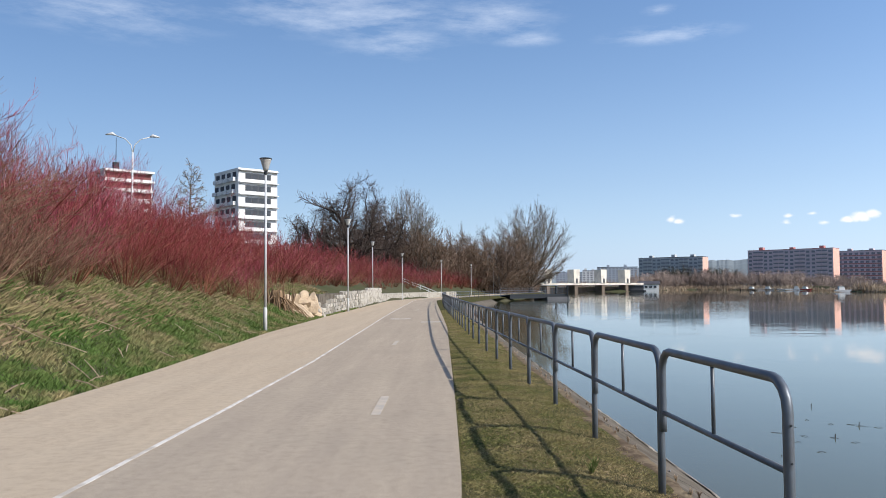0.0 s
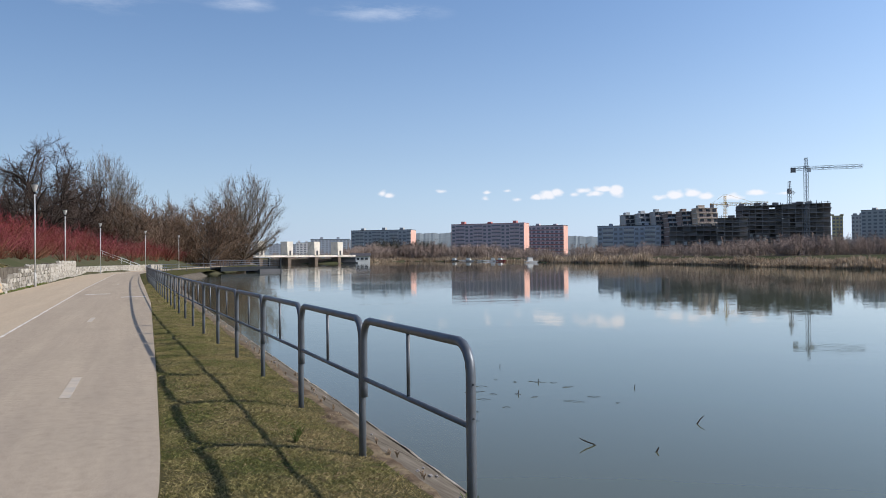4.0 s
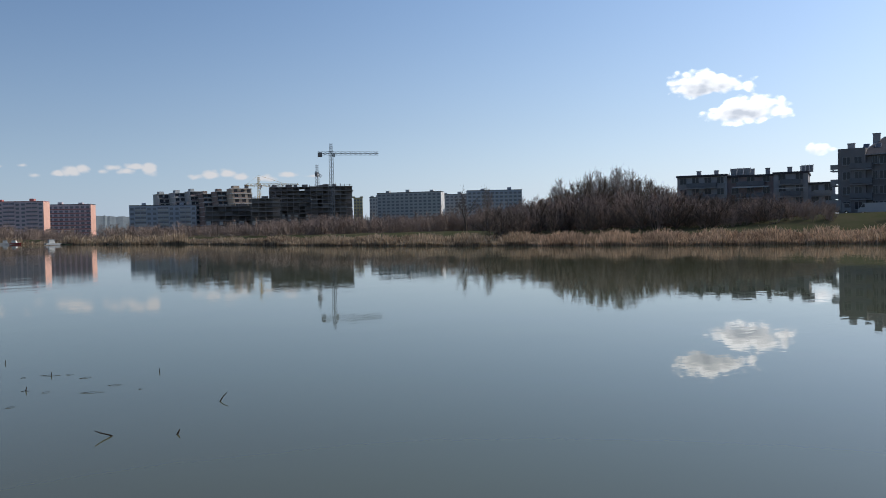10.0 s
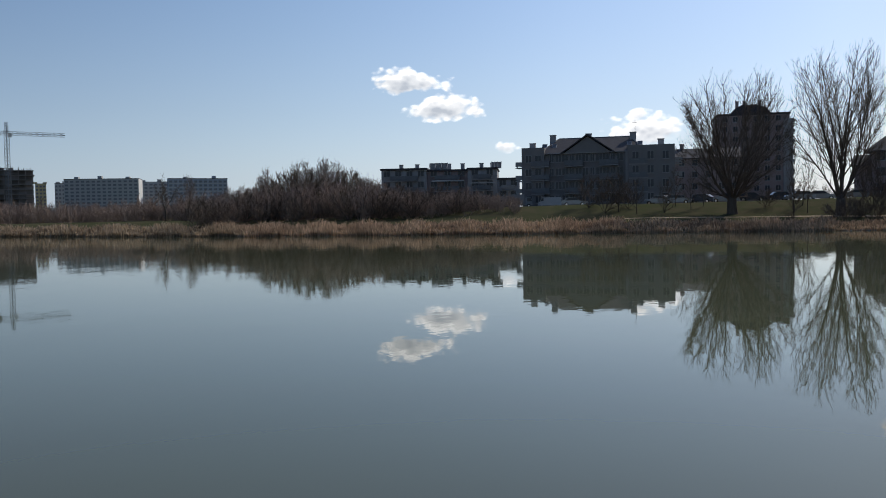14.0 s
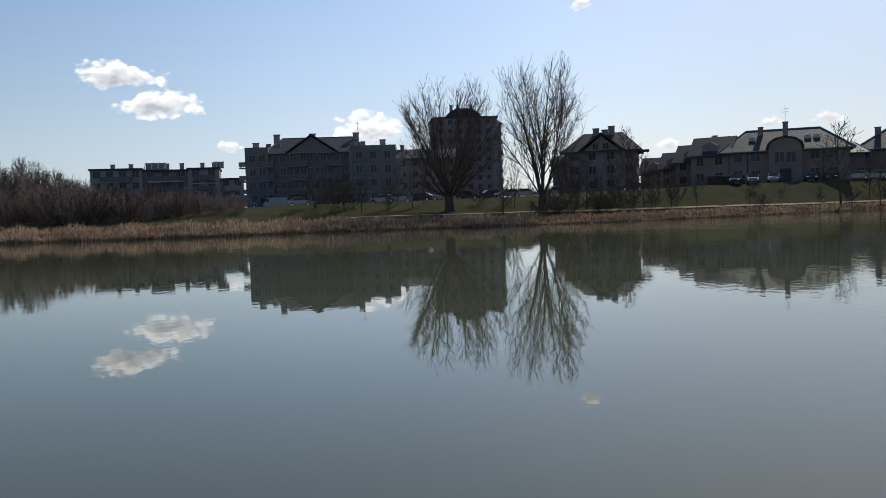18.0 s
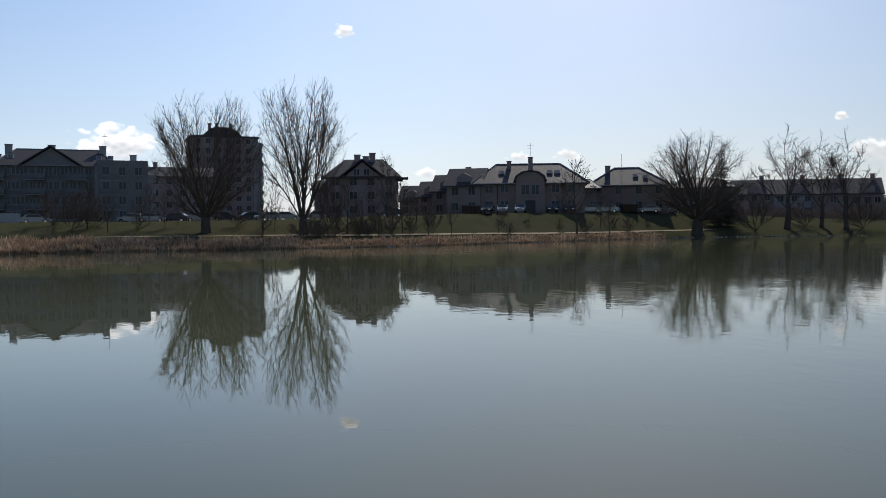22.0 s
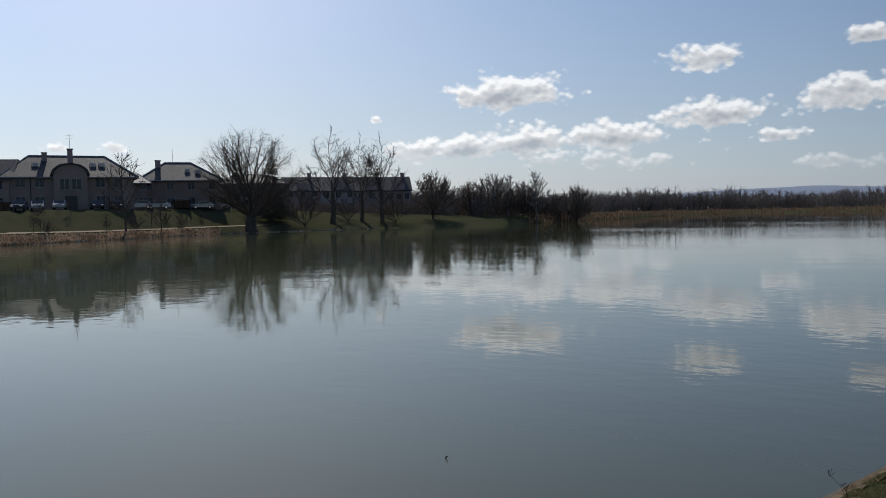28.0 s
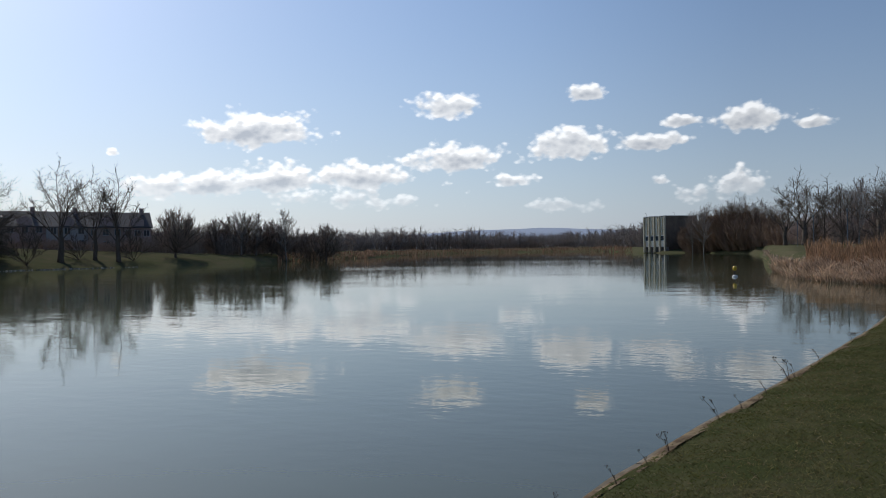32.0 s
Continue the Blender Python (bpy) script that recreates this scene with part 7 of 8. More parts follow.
def car(kind, paint, label, az, d, turn, z=None):
    key = (kind, paint.name)
    if key not in CAR_SETS:
        b, g, wh = car_geo(kind)
        w = tube([(0, -0.1, 0), (0, 0.1, 0)], 0.32 if kind != "truck" else 0.45, 12)
        CAR_SETS[key] = (mesh("body", b, paint), mesh("side_glass", g, GLASS), mesh("tyre", w, TYRE), mesh("rim", tube([(0, -0.115, 0), (0, 0.115, 0)], 0.2, 8), CHROME), mesh("headlight", box(-0.03, 0.03, -0.18, 0.18, -0.08, 0.08), CHROME), wh)
    b, g, w, rm, hl, wh = CAR_SETS[key]
    p = P(az, d)
    zz = land(p.x, p.y) if z is None else z
    grow_ = 0.72 if kind == "truck" else (0.85 if kind == "van" else 1.0)
    t = thing("van" if kind == "van" else ("truck" if kind == "truck" else "car"), label, kind, pose(p.x, p.y, zz, 0, 0, 90 - az + turn), "parked vehicles")
    t.scale = (grow_,) * 3
    part("body", b, None, t)
    part("side_glass", g, None, t)
    fr = {"car": 2.14, "van": 2.61, "truck": 3.91}[kind]
    part("windscreen", prism([(0.98, 0.99), (0.40, 1.41), (0.42, 1.44), (1.02, 1.0)] if kind == "car" else ([(2.28, 1.2), (1.72, 1.98), (1.76, 2.0), (2.32, 1.22)] if kind == "van" else [(3.9, 1.55), (3.53, 2.52), (3.57, 2.53), (3.94, 1.56)]), -0.72, 0.72), GLASS, t)
    for x in wh:
        for s in (-1, 1):
            o = part("wheel", w, None, t, at=pose(x, s * (0.8 if kind != "truck" else 1.0), 0.32 if kind != "truck" else 0.45))
            part("rim", rm, None, o)
    for s in (-0.6, 0.6):
        part("headlight", hl, None, t, at=pose(fr, s, 0.68 if kind == "car" else 0.85))
    return t


def make_cars():
    rng = random.Random(12)
    car("truck", VAN_BOX, "pale grey box truck parked by the apartment house", 76.7, 160, -90)
    car("van", CAR_W, "white delivery van parked on the lakeside road", 78.9, 158, 88)
    paints = [(CAR_D, "dark"), (CAR_S, "silver"), (CAR_W, "white"), (CAR_S, "silver"), (CAR_D, "dark"), (CAR_S, "silver")]
    for az in (73.0, 74.0, 75.1, 80.6, 83.9, 86.2, 87.4, 88.9, 90.4, 92.1, 93.6, 94.9, 96.2, 98.4, 103.2):
        pt, nm = paints[rng.randrange(6)]
        car("car", pt, nm + " parked car on the lakeside road", az, 137 + rng.uniform(-2, 3), rng.choice((88, -92, 70, 110)))
    for az, pt, nm, tn in ((111.0, CAR_W, "white", 180), (112.25, CAR_W, "white", 176), (110.0, CAR_D, "dark", 170), (114.4, CAR_D, "dark", 185), (115.6, CAR_D, "dark", 180), (117.0, CAR_S, "silver", 90), (118.1, CAR_S, "silver", 95), (120.9, CAR_S, "silver", 88), (121.9, CAR_S, "silver", 92), (123.2, CAR_D, "dark", 90), (125.5, CAR_D, "dark", 80)):
        car("car", pt, nm + " car parked before the houses", az, lerp_table(az, SHORE) + 26.5, tn)
    # covered waste shelters between the cars
    for az, d, ww in ((108.9, 146, 1.7), (119.6, 160, 1.35)):
        t = thing("bin_shelter", "brown boarded bin shelter with a pale sloping roof", "shelter", facing(az, d, 5))
        for k in range(int(2 * ww / 0.3)):
            x = -ww + 0.3 * k
            part("board", box(x, x + 0.27, 0, 0.05, 0.1, 1.5), BOARD_BROWN, t)
        for x in (-ww, ww - 0.1):
            part("side_wall", box(x, x + 0.1, 0.06, 2.2, -0.3, 1.55), BOARD_BROWN, t)
            part("post", box(x, x + 0.1, -0.12, -0.01, -0.3, 1.72), DARK_METAL, t)
        part("back_wall", box(-ww + 0.11, ww - 0.11, 2.1, 2.2, -0.3, 1.55), BOARD_BROWN, t)
        part("roof", prism([(-ww - 0.2, 1.73), (ww + 0.2, 1.6), (ww + 0.2, 1.7), (-ww - 0.2, 1.83)], -0.35, 2.5), GREYWALL, t, "pale sheet roof")
    # lorry and boards on the road above the bank
    p = P(-22.0, 47)
    t = thing("van", "white and red van on the road above the bank", "van", pose(p.x, p.y, land(p.x, p.y), 0, 0, 100))
    part("body", box(-3, 3, -1, 1, 0.5, 2.9), CAR_W, t)
    part("stripe", box(-3.02, 3.02, -1.02, 1.02, 0.8, 1.5), CAR_R, t)
    for x in (-2, 2):
        for s in (-1, 1):
            part("wheel", tube([(x, s * 0.85, 0.4), (x, s * 1.02, 0.4)], 0.4, 10), TYRE, t)


make_cars()


def make_trees():
    big = (
        (T_FAN, 90.9, 107, 8.85, "large leafless fan-shaped tree on the lake shore", 1.0),
        (T_POPLAR, 97.3, 106, 10.8, "tall leafless poplar on the lake shore", 1.0),
        (T_ROUND, 124.0, 151, 6.75, "broad leafless willow at the water's edge", 1.0),
        (T_OPEN, 129.5, 168, 6.15, "tall leafless alder by the lake", 1.15),
        (T_OPEN, 131.5, 172, 5.6, "tall leafless alder by the lake", 0.9),
        (T_OPEN, 132.9, 170, 5.6, "tall leafless alder by the lake", 1.0),
        (T_THICK, 136.4, 182, 2.95, "round dense leafless tree on the shore", 1.05),
        (T_THICK, 146.3, 205, 1.85, "round dense leafless tree on the shore", 1.0),
        (T_THICK, 139.0, 208, 2.3, "dense leafless tree on the shore", 1.0),
        (T_BIRCH, 140.6, 206, 3.0, "slender leafless tree on the shore", 1.3),
        (T_BIRCH, 141.6, 208, 2.9, "slender leafless tree on the shore", 1.3),
        (T_BIRCH, 143.6, 204, 3.1, "slender leafless tree on the shore", 1.2),
        (T_THICK, 142.6, 212, 2.2, "dense leafless tree on the shore", 1.0),
        (T_GNARL, -6.3, 150, 8.6, "gnarled dark leafless tree above the path", 1.0),
        (T_GNARL, -8.6, 160, 6.3, "gnarled dark leafless tree above the path", 1.0),
        (T_GNARL, -4.6, 158, 6.6, "gnarled dark leafless tree above the path", 1.0),
        (T_PALE, -2.6, 172, 7.2, "tall pale leafless tree above the path", 0.8),
        (T_RUST, -1.3, 168, 5.0, "rusty leafless tree above the path", 1.0),
        (T_RUST, 0.6, 200, 4.7, "rusty leafless tree above the path", 0.9),
        (T_RUST, 2.6, 210, 4.6, "rusty leafless tree above the path", 1.1),
        (T_RUST, 3.9, 205, 4.9, "rusty leafless tree above the path", 1.0),
        (T_RUST, 4.9, 230, 4.0, "rusty leafless tree above the path", 1.0),
        (T_PALE, 6.1, 232, 6.1, "large pale leafless tree where the shore bends", 1.0),
        (T_OPEN, 178.0, 150, 4.65, "large leafless oak behind the reed bed", 1.5),
        (T_YOUNG, 180.2, 140, 3.6, "slender leafless tree behind the reed bed", 1.0),
        (T_YOUNG, 179.2, 150, 3.4, "slender leafless tree behind the reed bed", 1.0),
        (T_BIRCH, 181.1, 146, 4.2, "leafless birch behind the reed bed", 1.0),
        (T_OPEN, 182.2, 150, 4.5, "leafless tree behind the reed bed", 1.3),
        (T_OPEN, 185.0, 140, 4.6, "leafless tree behind the reed bed", 1.2),
        (T_BIRCH, 171.9, 215, 2.75, "leafless tree beside the pump house", 1.0),
        (T_BIRCH, 171.2, 230, 2.4, "leafless tree beside the pump house", 1.0),
        (T_BUSH, 99.5, 108, 3.7, "leafless many-stemmed tree by the shore", 0.55),
        (T_YOUNG, 104.1, 110, 3.5, "young leafless tree by the shore", 0.9),
        (T_BUSH, 103.4, 110, 3.3, "leafless many-stemmed tree by the shore", 0.55),
        (T_YOUNG, 116.1, 126, 5.0, "slender leafless tree on the grassy slope", 1.0),
        (T_YOUNG, 103.0, 120, 5.4, "slender leafless tree by the shore", 0.8),
        (T_YOUNG, 100.3, 108, 4.0, "young leafless tree by the shore", 0.8),
        (T_BUSH, 101.1, 106, 2.2, "leafless shrub by the shore", 0.6),
        (T_YOUNG, 104.6, 109, 2.6, "young leafless tree by the shore", 0.7),
        (T_YOUNG, 94.6, 107, 4.6, "slender leafless saplings by the shore", 0.45),
        (T_YOUNG, 95.4, 108, 4.2, "slender leafless saplings by the shore", 0.45),
        (T_YOUNG, 88.3, 110, 2.8, "young leafless tree by the shore", 0.8),
        (T_BUSH, 82.7, 108, 2.7, "leafless shrub on the shore", 1.0),
        (T_YOUNG, 84.8, 107, 2.6, "young leafless tree by the shore", 0.9),
        (T_BUSH, 86.6, 108, 2.2, "leafless shrub on the shore", 0.7),
        (T_BUSH, 72.5, 112, 1.6, "leafless shrub among the reeds", 1.3),
        (T_BUSH, 69.5, 112, 1.9, "leafless shrub among the reeds", 1.3),
        (T_BUSH, 67.2, 112, 2.0, "leafless shrub among the reeds", 1.3),
        (T_BUSH, 68.3, 118, 2.3, "leafless shrub among the reeds", 1.4),
        (T_BUSH, 71.6, 118, 2.2, "leafless shrub among the reeds", 1.3),
        (T_BUSH, 73.0, 120, 1.8, "leafless shrub among the reeds", 1.3),
        (T_BUSH, 65.0, 113, 2.0, "leafless shrub among the reeds", 1.4),
        (T_BUSH, 70.8, 116, 2.1, "leafless shrub among the reeds", 1.2),
        (T_BUSH, 74.0, 112, 1.3, "leafless shrub among the reeds", 1.5),
        (T_BUSH, 81.6, 112, 2.6, "leafless shrub on the shore", 1.4),
        (T_YOUNG, 83.6, 109, 3.0, "young leafless tree by the shore", 1.2),
        (T_BUSH, 84.2, 111, 2.2, "leafless shrub on the shore", 1.3),
        (T_YOUNG, 87.3, 112, 3.3, "young leafless tree by the shore", 0.7),
        (T_YOUNG, 89.1, 112, 2.7, "young leafless tree by the shore", 0.8),
        (T_BUSH, 92.9, 111, 1.5, "leafless shrub on the shore", 1.4),
        (T_BUSH, 98.9, 109, 3.2, "leafless shrub by the shore", 0.7),
        (T_YOUNG, 102.0, 112, 4.2, "young leafless tree by the shore", 0.7),
        (T_BUSH, 106.2, 112, 2.0, "thin leafless shrub by the shore", 0.8),
        (T_YOUNG, 107.5, 112, 1.9, "thin leafless sapling by the shore", 0.8),
        (T_YOUNG, 118.3, 132, 2.0, "thin leafless sapling on the slope", 0.8),
        (T_BUSH, 127.6, 160, 2.0, "dark leafless shrub on the shore", 1.5),
        (T_BUSH, 130.5, 172, 1.5, "dark leafless shrub on the shore", 1.5),
        (T_BUSH, 133.8, 172, 1.8, "dark leafless shrub on the shore", 1.4),
        (T_OPEN, 176.9, 165, 3.6, "leafless tree behind the reed bed", 1.4),
        (T_OPEN, 179.6, 172, 4.1, "leafless tree behind the reed bed", 1.4),
        (T_ROUND, 181.0, 178, 3.9, "leafless tree behind the reed bed", 1.3),
        (T_ROUND, 183.6, 165, 4.6, "leafless tree behind the reed bed", 1.2),
        (T_BUSH, 178.4, 150, 1.5, "leafless scrub behind the reed bed", 1.6),
        (T_BUSH, 180.6, 140, 1.6, "leafless scrub behind the reed bed", 1.6),
        (T_BUSH, 182.6, 130, 1.7, "leafless scrub behind the reed bed", 1.6),
        (T_RUST, 172.1, 232, 2.3, "dense brown leafless trees by the pump house", 1.3),
        (T_RUST, 172.9, 226, 2.9, "dense brown leafless trees by the pump house", 1.2),
        (T_RUST, 173.8, 222, 3.3, "dense brown leafless trees by the pump house", 1.15),
        (T_RUST, 174.6, 215, 3.4, "dense brown leafless trees by the pump house", 1.15),
        (T_RUST, 175.3, 212, 3.1, "dense brown leafless trees by the pump house", 1.2),
        (T_RUST, 176.1, 205, 2.4, "dense brown leafless trees by the pump house", 1.3),
        (T_OPEN, 52.9, 150, 3.0, "leafless tree on the far shore", 1.0),
        (T_BIRCH, 54.4, 155, 3.1, "leafless birch on the far shore", 0.9),
    )
    hs = {id(T_FAN): 17, id(T_POPLAR): 20, id(T_ROUND): 17, id(T_OPEN): 17, id(T_GNARL): 20, id(T_PALE): 24, id(T_RUST): 15, id(T_BUSH): 8, id(T_THICK): 8, id(T_BIRCH): 13, id(T_YOUNG): 9}
    rng = random.Random(3)
    for ms, az, d, el, lab, sx in big:
        p = P(az, d)
        z = max(land(p.x, p.y), -0.5)
        tree(ms, lab, p.x, p.y, z, (H_at(el, d) - z) / hs[id(ms)], rng.uniform(0, 360), sx=sx)
    # thin saplings and low scrub on the slope below the houses
    for i in range(44):
        az = 94.5 + 30 * rng.random() ** 1.25
        d = lerp_table(az, SHORE) + rng.uniform(3.5, 20)
        p = P(az, d)
        if i % 3 == 0:
            tree(T_YOUNG, "thin leafless sapling on the grassy slope", p.x, p.y, None, rng.uniform(2.2, 4.6) / 9, rng.uniform(0, 360), group="saplings on the slope", sx=rng.uniform(0.9, 1.4))
        else:
            tree(T_BUSH, "low leafless scrub on the grassy slope", p.x, p.y, None, rng.uniform(1.0, 2.7) / 8, rng.uniform(0, 360), group="scrub on the slope", sx=rng.uniform(1.0, 1.7))
    p = P(125.5, 165)
    conifer(C_SPRUCE, "dark spruce beside the willow", p.x, p.y, (H_at(5.2, 165) - land(p.x, p.y)) / 12)
    p = P(-17.15, 90)
    tree(T_LARCH, "tall tan leafless larch above the bank", p.x, p.y, None, (H_at(9.5, 90) - land(p.x, p.y)) / 14)
    # mixed wood on the far shore
    for i in range(64):
        az = 56.2 + 11.0 * (i + rng.random()) / 64
        d = rng.uniform(122, 175)
        el = lerp_table(az, [(56, 1.7), (57.5, 2.6), (60, 3.8), (62.3, 4.6), (64.6, 4.4), (66, 3.4), (67.5, 2.4)]) * rng.uniform(0.7, 1.04)
        p = P(az, d)
        h = H_at(el, d) - land(p.x, p.y)
        k = rng.random()
        if k < 0.30 and az > 59:
            conifer(C_PINE, "dark pine in the lakeside wood", p.x, p.y, h * 0.9 / 11, rng.uniform(0, 360), group="trees of the lakeside wood")
        elif k < 0.66:
            tree(T_BIRCH, "leafless birch in the lakeside wood", p.x, p.y, None, h / 13, rng.uniform(0, 360), group="trees of the lakeside wood")
        else:
            tree(T_BUSH, "leafless scrub tree in the lakeside wood", p.x, p.y, None, h * 0.8 / 8, rng.uniform(0, 360), group="trees of the lakeside wood")
    # trees along the shore past the terrace
    for i in range(30):
        az = 134.4 + 11.6 * (i + rng.random()) / 30
        el = lerp_table(az, [(134, 2.3), (136, 2.7), (138, 2.2), (140, 2.9), (142, 2.7), (143.5, 1.7), (146, 1.5)]) * rng.uniform(0.6, 1.0)
        ms = T_YOUNG if el > 2 and rng.random() < 0.55 else T_BUSH
        d = 205 + rng.uniform(0, 25)
        p = P(az, d)
        tree(ms, "leafless tree in the belt along the shore", p.x, p.y, None, (H_at(el, d) - land(p.x, p.y)) / hs[id(ms)], rng.uniform(0, 360), group="trees along the shore", sx=1.15)
    # scrub below the wood and the low house
    for i in range(26):
        az = 54.5 + 19.5 * (i + rng.random()) / 26
        d = rng.uniform(112, 121)
        el = rng.uniform(1.0, 1.9) * (1.0 if az < 70 else 0.75)
        p = P(az, d)
        tree(T_BUSH, "tangled leafless scrub behind the reeds", p.x, p.y, None, (H_at(el, d) - land(p.x, p.y)) / 8, rng.uniform(0, 360), group="scrub behind the reeds", sx=1.3)


make_trees()

# belts of scrub and woods far off
far_wood("scrub", "brown leafless scrub along the far shore", [(13, 480, 60, 9), (17, 560, 50, 11), (21, 500, 60, 10), (26, 390, 70, 6.2), (30, 300, 80, 5.0), (34, 260, 60, 4.8), (38, 205, 60, 4.2), (42, 175, 50, 4.6), (46, 165, 50, 4.4), (52, 150, 45, 4.4), (57, 135, 40, 5)], TWIG_WOOD, 5, 700, 1.4, 0.55)
far_wood("dark_woods", "dark evergreen woods before the far blocks", [(14.5, 560, 30, 12), (17, 590, 30, 14), (20, 560, 30, 10)], NEEDLE, 6, 160)
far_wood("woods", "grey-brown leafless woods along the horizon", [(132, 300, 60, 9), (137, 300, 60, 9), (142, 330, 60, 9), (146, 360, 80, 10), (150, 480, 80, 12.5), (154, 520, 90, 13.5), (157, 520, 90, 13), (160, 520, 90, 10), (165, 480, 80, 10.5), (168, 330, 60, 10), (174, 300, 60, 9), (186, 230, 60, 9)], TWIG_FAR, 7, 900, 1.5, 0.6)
far_wood("underwood", "low brown underwood on the far shore", [(55.5, 122, 22, 3.0), (59, 118, 40, 5.0), (63, 118, 40, 6.0), (66, 112, 40, 5.2), (70, 110, 40, 3.9), (74, 110, 40, 3.2), (77, 108, 20, 1.6)], TWIG_WOOD, 8, 480, 1.0, 0.5)
far_wood("hillside_scrub", "leafless scrub on the slope behind the path", [(-14, 170, 60, 6), (-9, 165, 50, 10), (-3, 170, 50, 10.5), (2, 195, 40, 10), (4.6, 215, 40, 8), (6.4, 250, 50, 6)], TWIG_RUST, 9, 330)
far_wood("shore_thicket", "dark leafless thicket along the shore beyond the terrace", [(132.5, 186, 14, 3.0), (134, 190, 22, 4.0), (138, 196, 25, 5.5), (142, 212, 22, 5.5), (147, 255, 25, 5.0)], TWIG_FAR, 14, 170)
far_wood("pump_thicket", "dense brown leafless thicket beside the pump house", [(170.6, 240, 16, 6), (172, 228, 20, 8.5), (174, 208, 22, 10), (175.6, 194, 20, 7), (176.8, 160, 30, 2.6)], TWIG_RUST, 17, 170, 1.3, 0.55)
far_wood("back_thicket", "dark leafless thicket behind the reed bed", [(176.6, 170, 30, 5), (180, 160, 30, 6.5), (184, 150, 30, 7), (189, 140, 30, 7)], TWIG_WOOD, 18, 130, 1.2, 0.55)
far_wood("garden_scrub", "dark low garden scrub before the terrace", [(125.5, 176, 14, 2.2), (129, 182, 14, 2.6), (134, 184, 12, 3.0)], TWIG_WOOD, 19, 90, 1.0, 0.6)
far_wood("weir_scrub", "dark leafless scrub behind the weir", [(8, 400, 30, 4), (11, 405, 30, 5), (14.5, 450, 30, 6)], TWIG_WOOD, 16, 70)
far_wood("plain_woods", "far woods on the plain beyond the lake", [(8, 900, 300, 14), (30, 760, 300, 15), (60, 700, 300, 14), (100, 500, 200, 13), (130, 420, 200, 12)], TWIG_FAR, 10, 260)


# ---- reeds ----
def reeds(name, label, az0, az1, n, inner, depth, h0, h1, material, seed, lean=0.18, width=0.035):
    rng = np.random.default_rng(seed)
    az = rng.uniform(az0, az1, n)
    sh = np.interp(az, [a for a, _ in SHORE], [b for _, b in SHORE])
    off = inner + depth * rng.random(n) ** 1.3
    d = sh + off
    x, y = d * np.sin(np.radians(az)), d * np.cos(np.radians(az))
    z = np.array([max(land(a, b), LEVEL) for a, b in zip(x, y)])
    clump = np.clip(0.72 + 0.34 * np.sin(az * 9.1 + np.sin(az * 23.0) * 2) * np.sin(az * 3.7) + 0.22 * np.sin(az * 1.9 + 1.0) + 0.15 * np.sin(az * 41.0 + 3 * np.sin(az * 7.0)), 0.22, 1.3)
    h = rng.uniform(h0, h1, n) * clump
    a = rng.random(n) * 6.283
    lx, ly = rng.normal(0, lean, n) * h, rng.normal(0, lean, n) * h
    w = width * rng.uniform(0.7, 1.4, n) * np.clip(d / 90, 0.5, 3)
    cx, cy = np.cos(a) * w, np.sin(a) * w
    base = np.stack([x, y, z], 1)
    v = np.stack([base + np.stack([cx, cy, 0 * h], 1), base - np.stack([cx, cy, 0 * h], 1), base + np.stack([-cy, cx, 0 * h], 1) * 1.2,
                  base + np.stack([lx * 0.5 + cx * 1.2, ly * 0.5 + cy * 1.2, h * 0.7], 1), base + np.stack([lx * 0.5 - cx, ly * 0.5 - cy, h * 0.7], 1), base + np.stack([lx, ly, h], 1)], 1).reshape(-1, 3)
    i = (np.arange(n) * 6)[:, None]
    f = np.concatenate([i + np.array([[0, 1, 4]]), i + np.array([[0, 4, 3]]), i + np.array([[3, 4, 5]]), i + np.array([[1, 2, 4]]), i + np.array([[2, 0, 3]])]).tolist()
    me = mesh(name, (v.tolist(), f), material)
    return tagged(new(name, me), label, "reeds", kind="stuff")


reeds("reeds", "tall dry tan reeds along the far shore", 33, 58, 15000, -1.5, 8.0, 0.4, 1.15, REED, 1, 0.34)
reeds("reeds", "dry brown reeds along the far shore", 56, 84, 19000, -1.5, 8.0, 0.35, 1.1, REED_MID, 21, 0.36)
reeds("reeds", "low broken brown reeds along the far shore", 82, 97, 7000, -1.5, 7.0, 0.25, 0.9, REED_MID, 11, 0.35)
reeds("reeds", "thin dry tan reeds on the distant shore", 14, 34, 9000, -2, 16.0, 0.9, 2.0, REED, 2)
reeds("reeds", "rusty low reeds below the grassy slope", 88, 122, 16000, -1.0, 5.0, 0.15, 0.6, REED_MID, 3, 0.4)
reeds("reeds", "brown reeds along the distant shore", 143, 167.3, 5000, -2, 25.0, 0.5, 1.3, REED_RED, 4)
reeds("reeds", "broken tan reed bed beside the near bank", 175.6, 189, 14000, -1.5, 6.0, 0.2, 0.7, REED_MID, 5, 0.6)
reeds("tall_reeds", "tall feathery rusty reeds behind the broken bed", 178.0, 190, 7000, 3.0, 13.0, 0.4, 1.15, REED_RUST, 6, 0.22, 0.02)


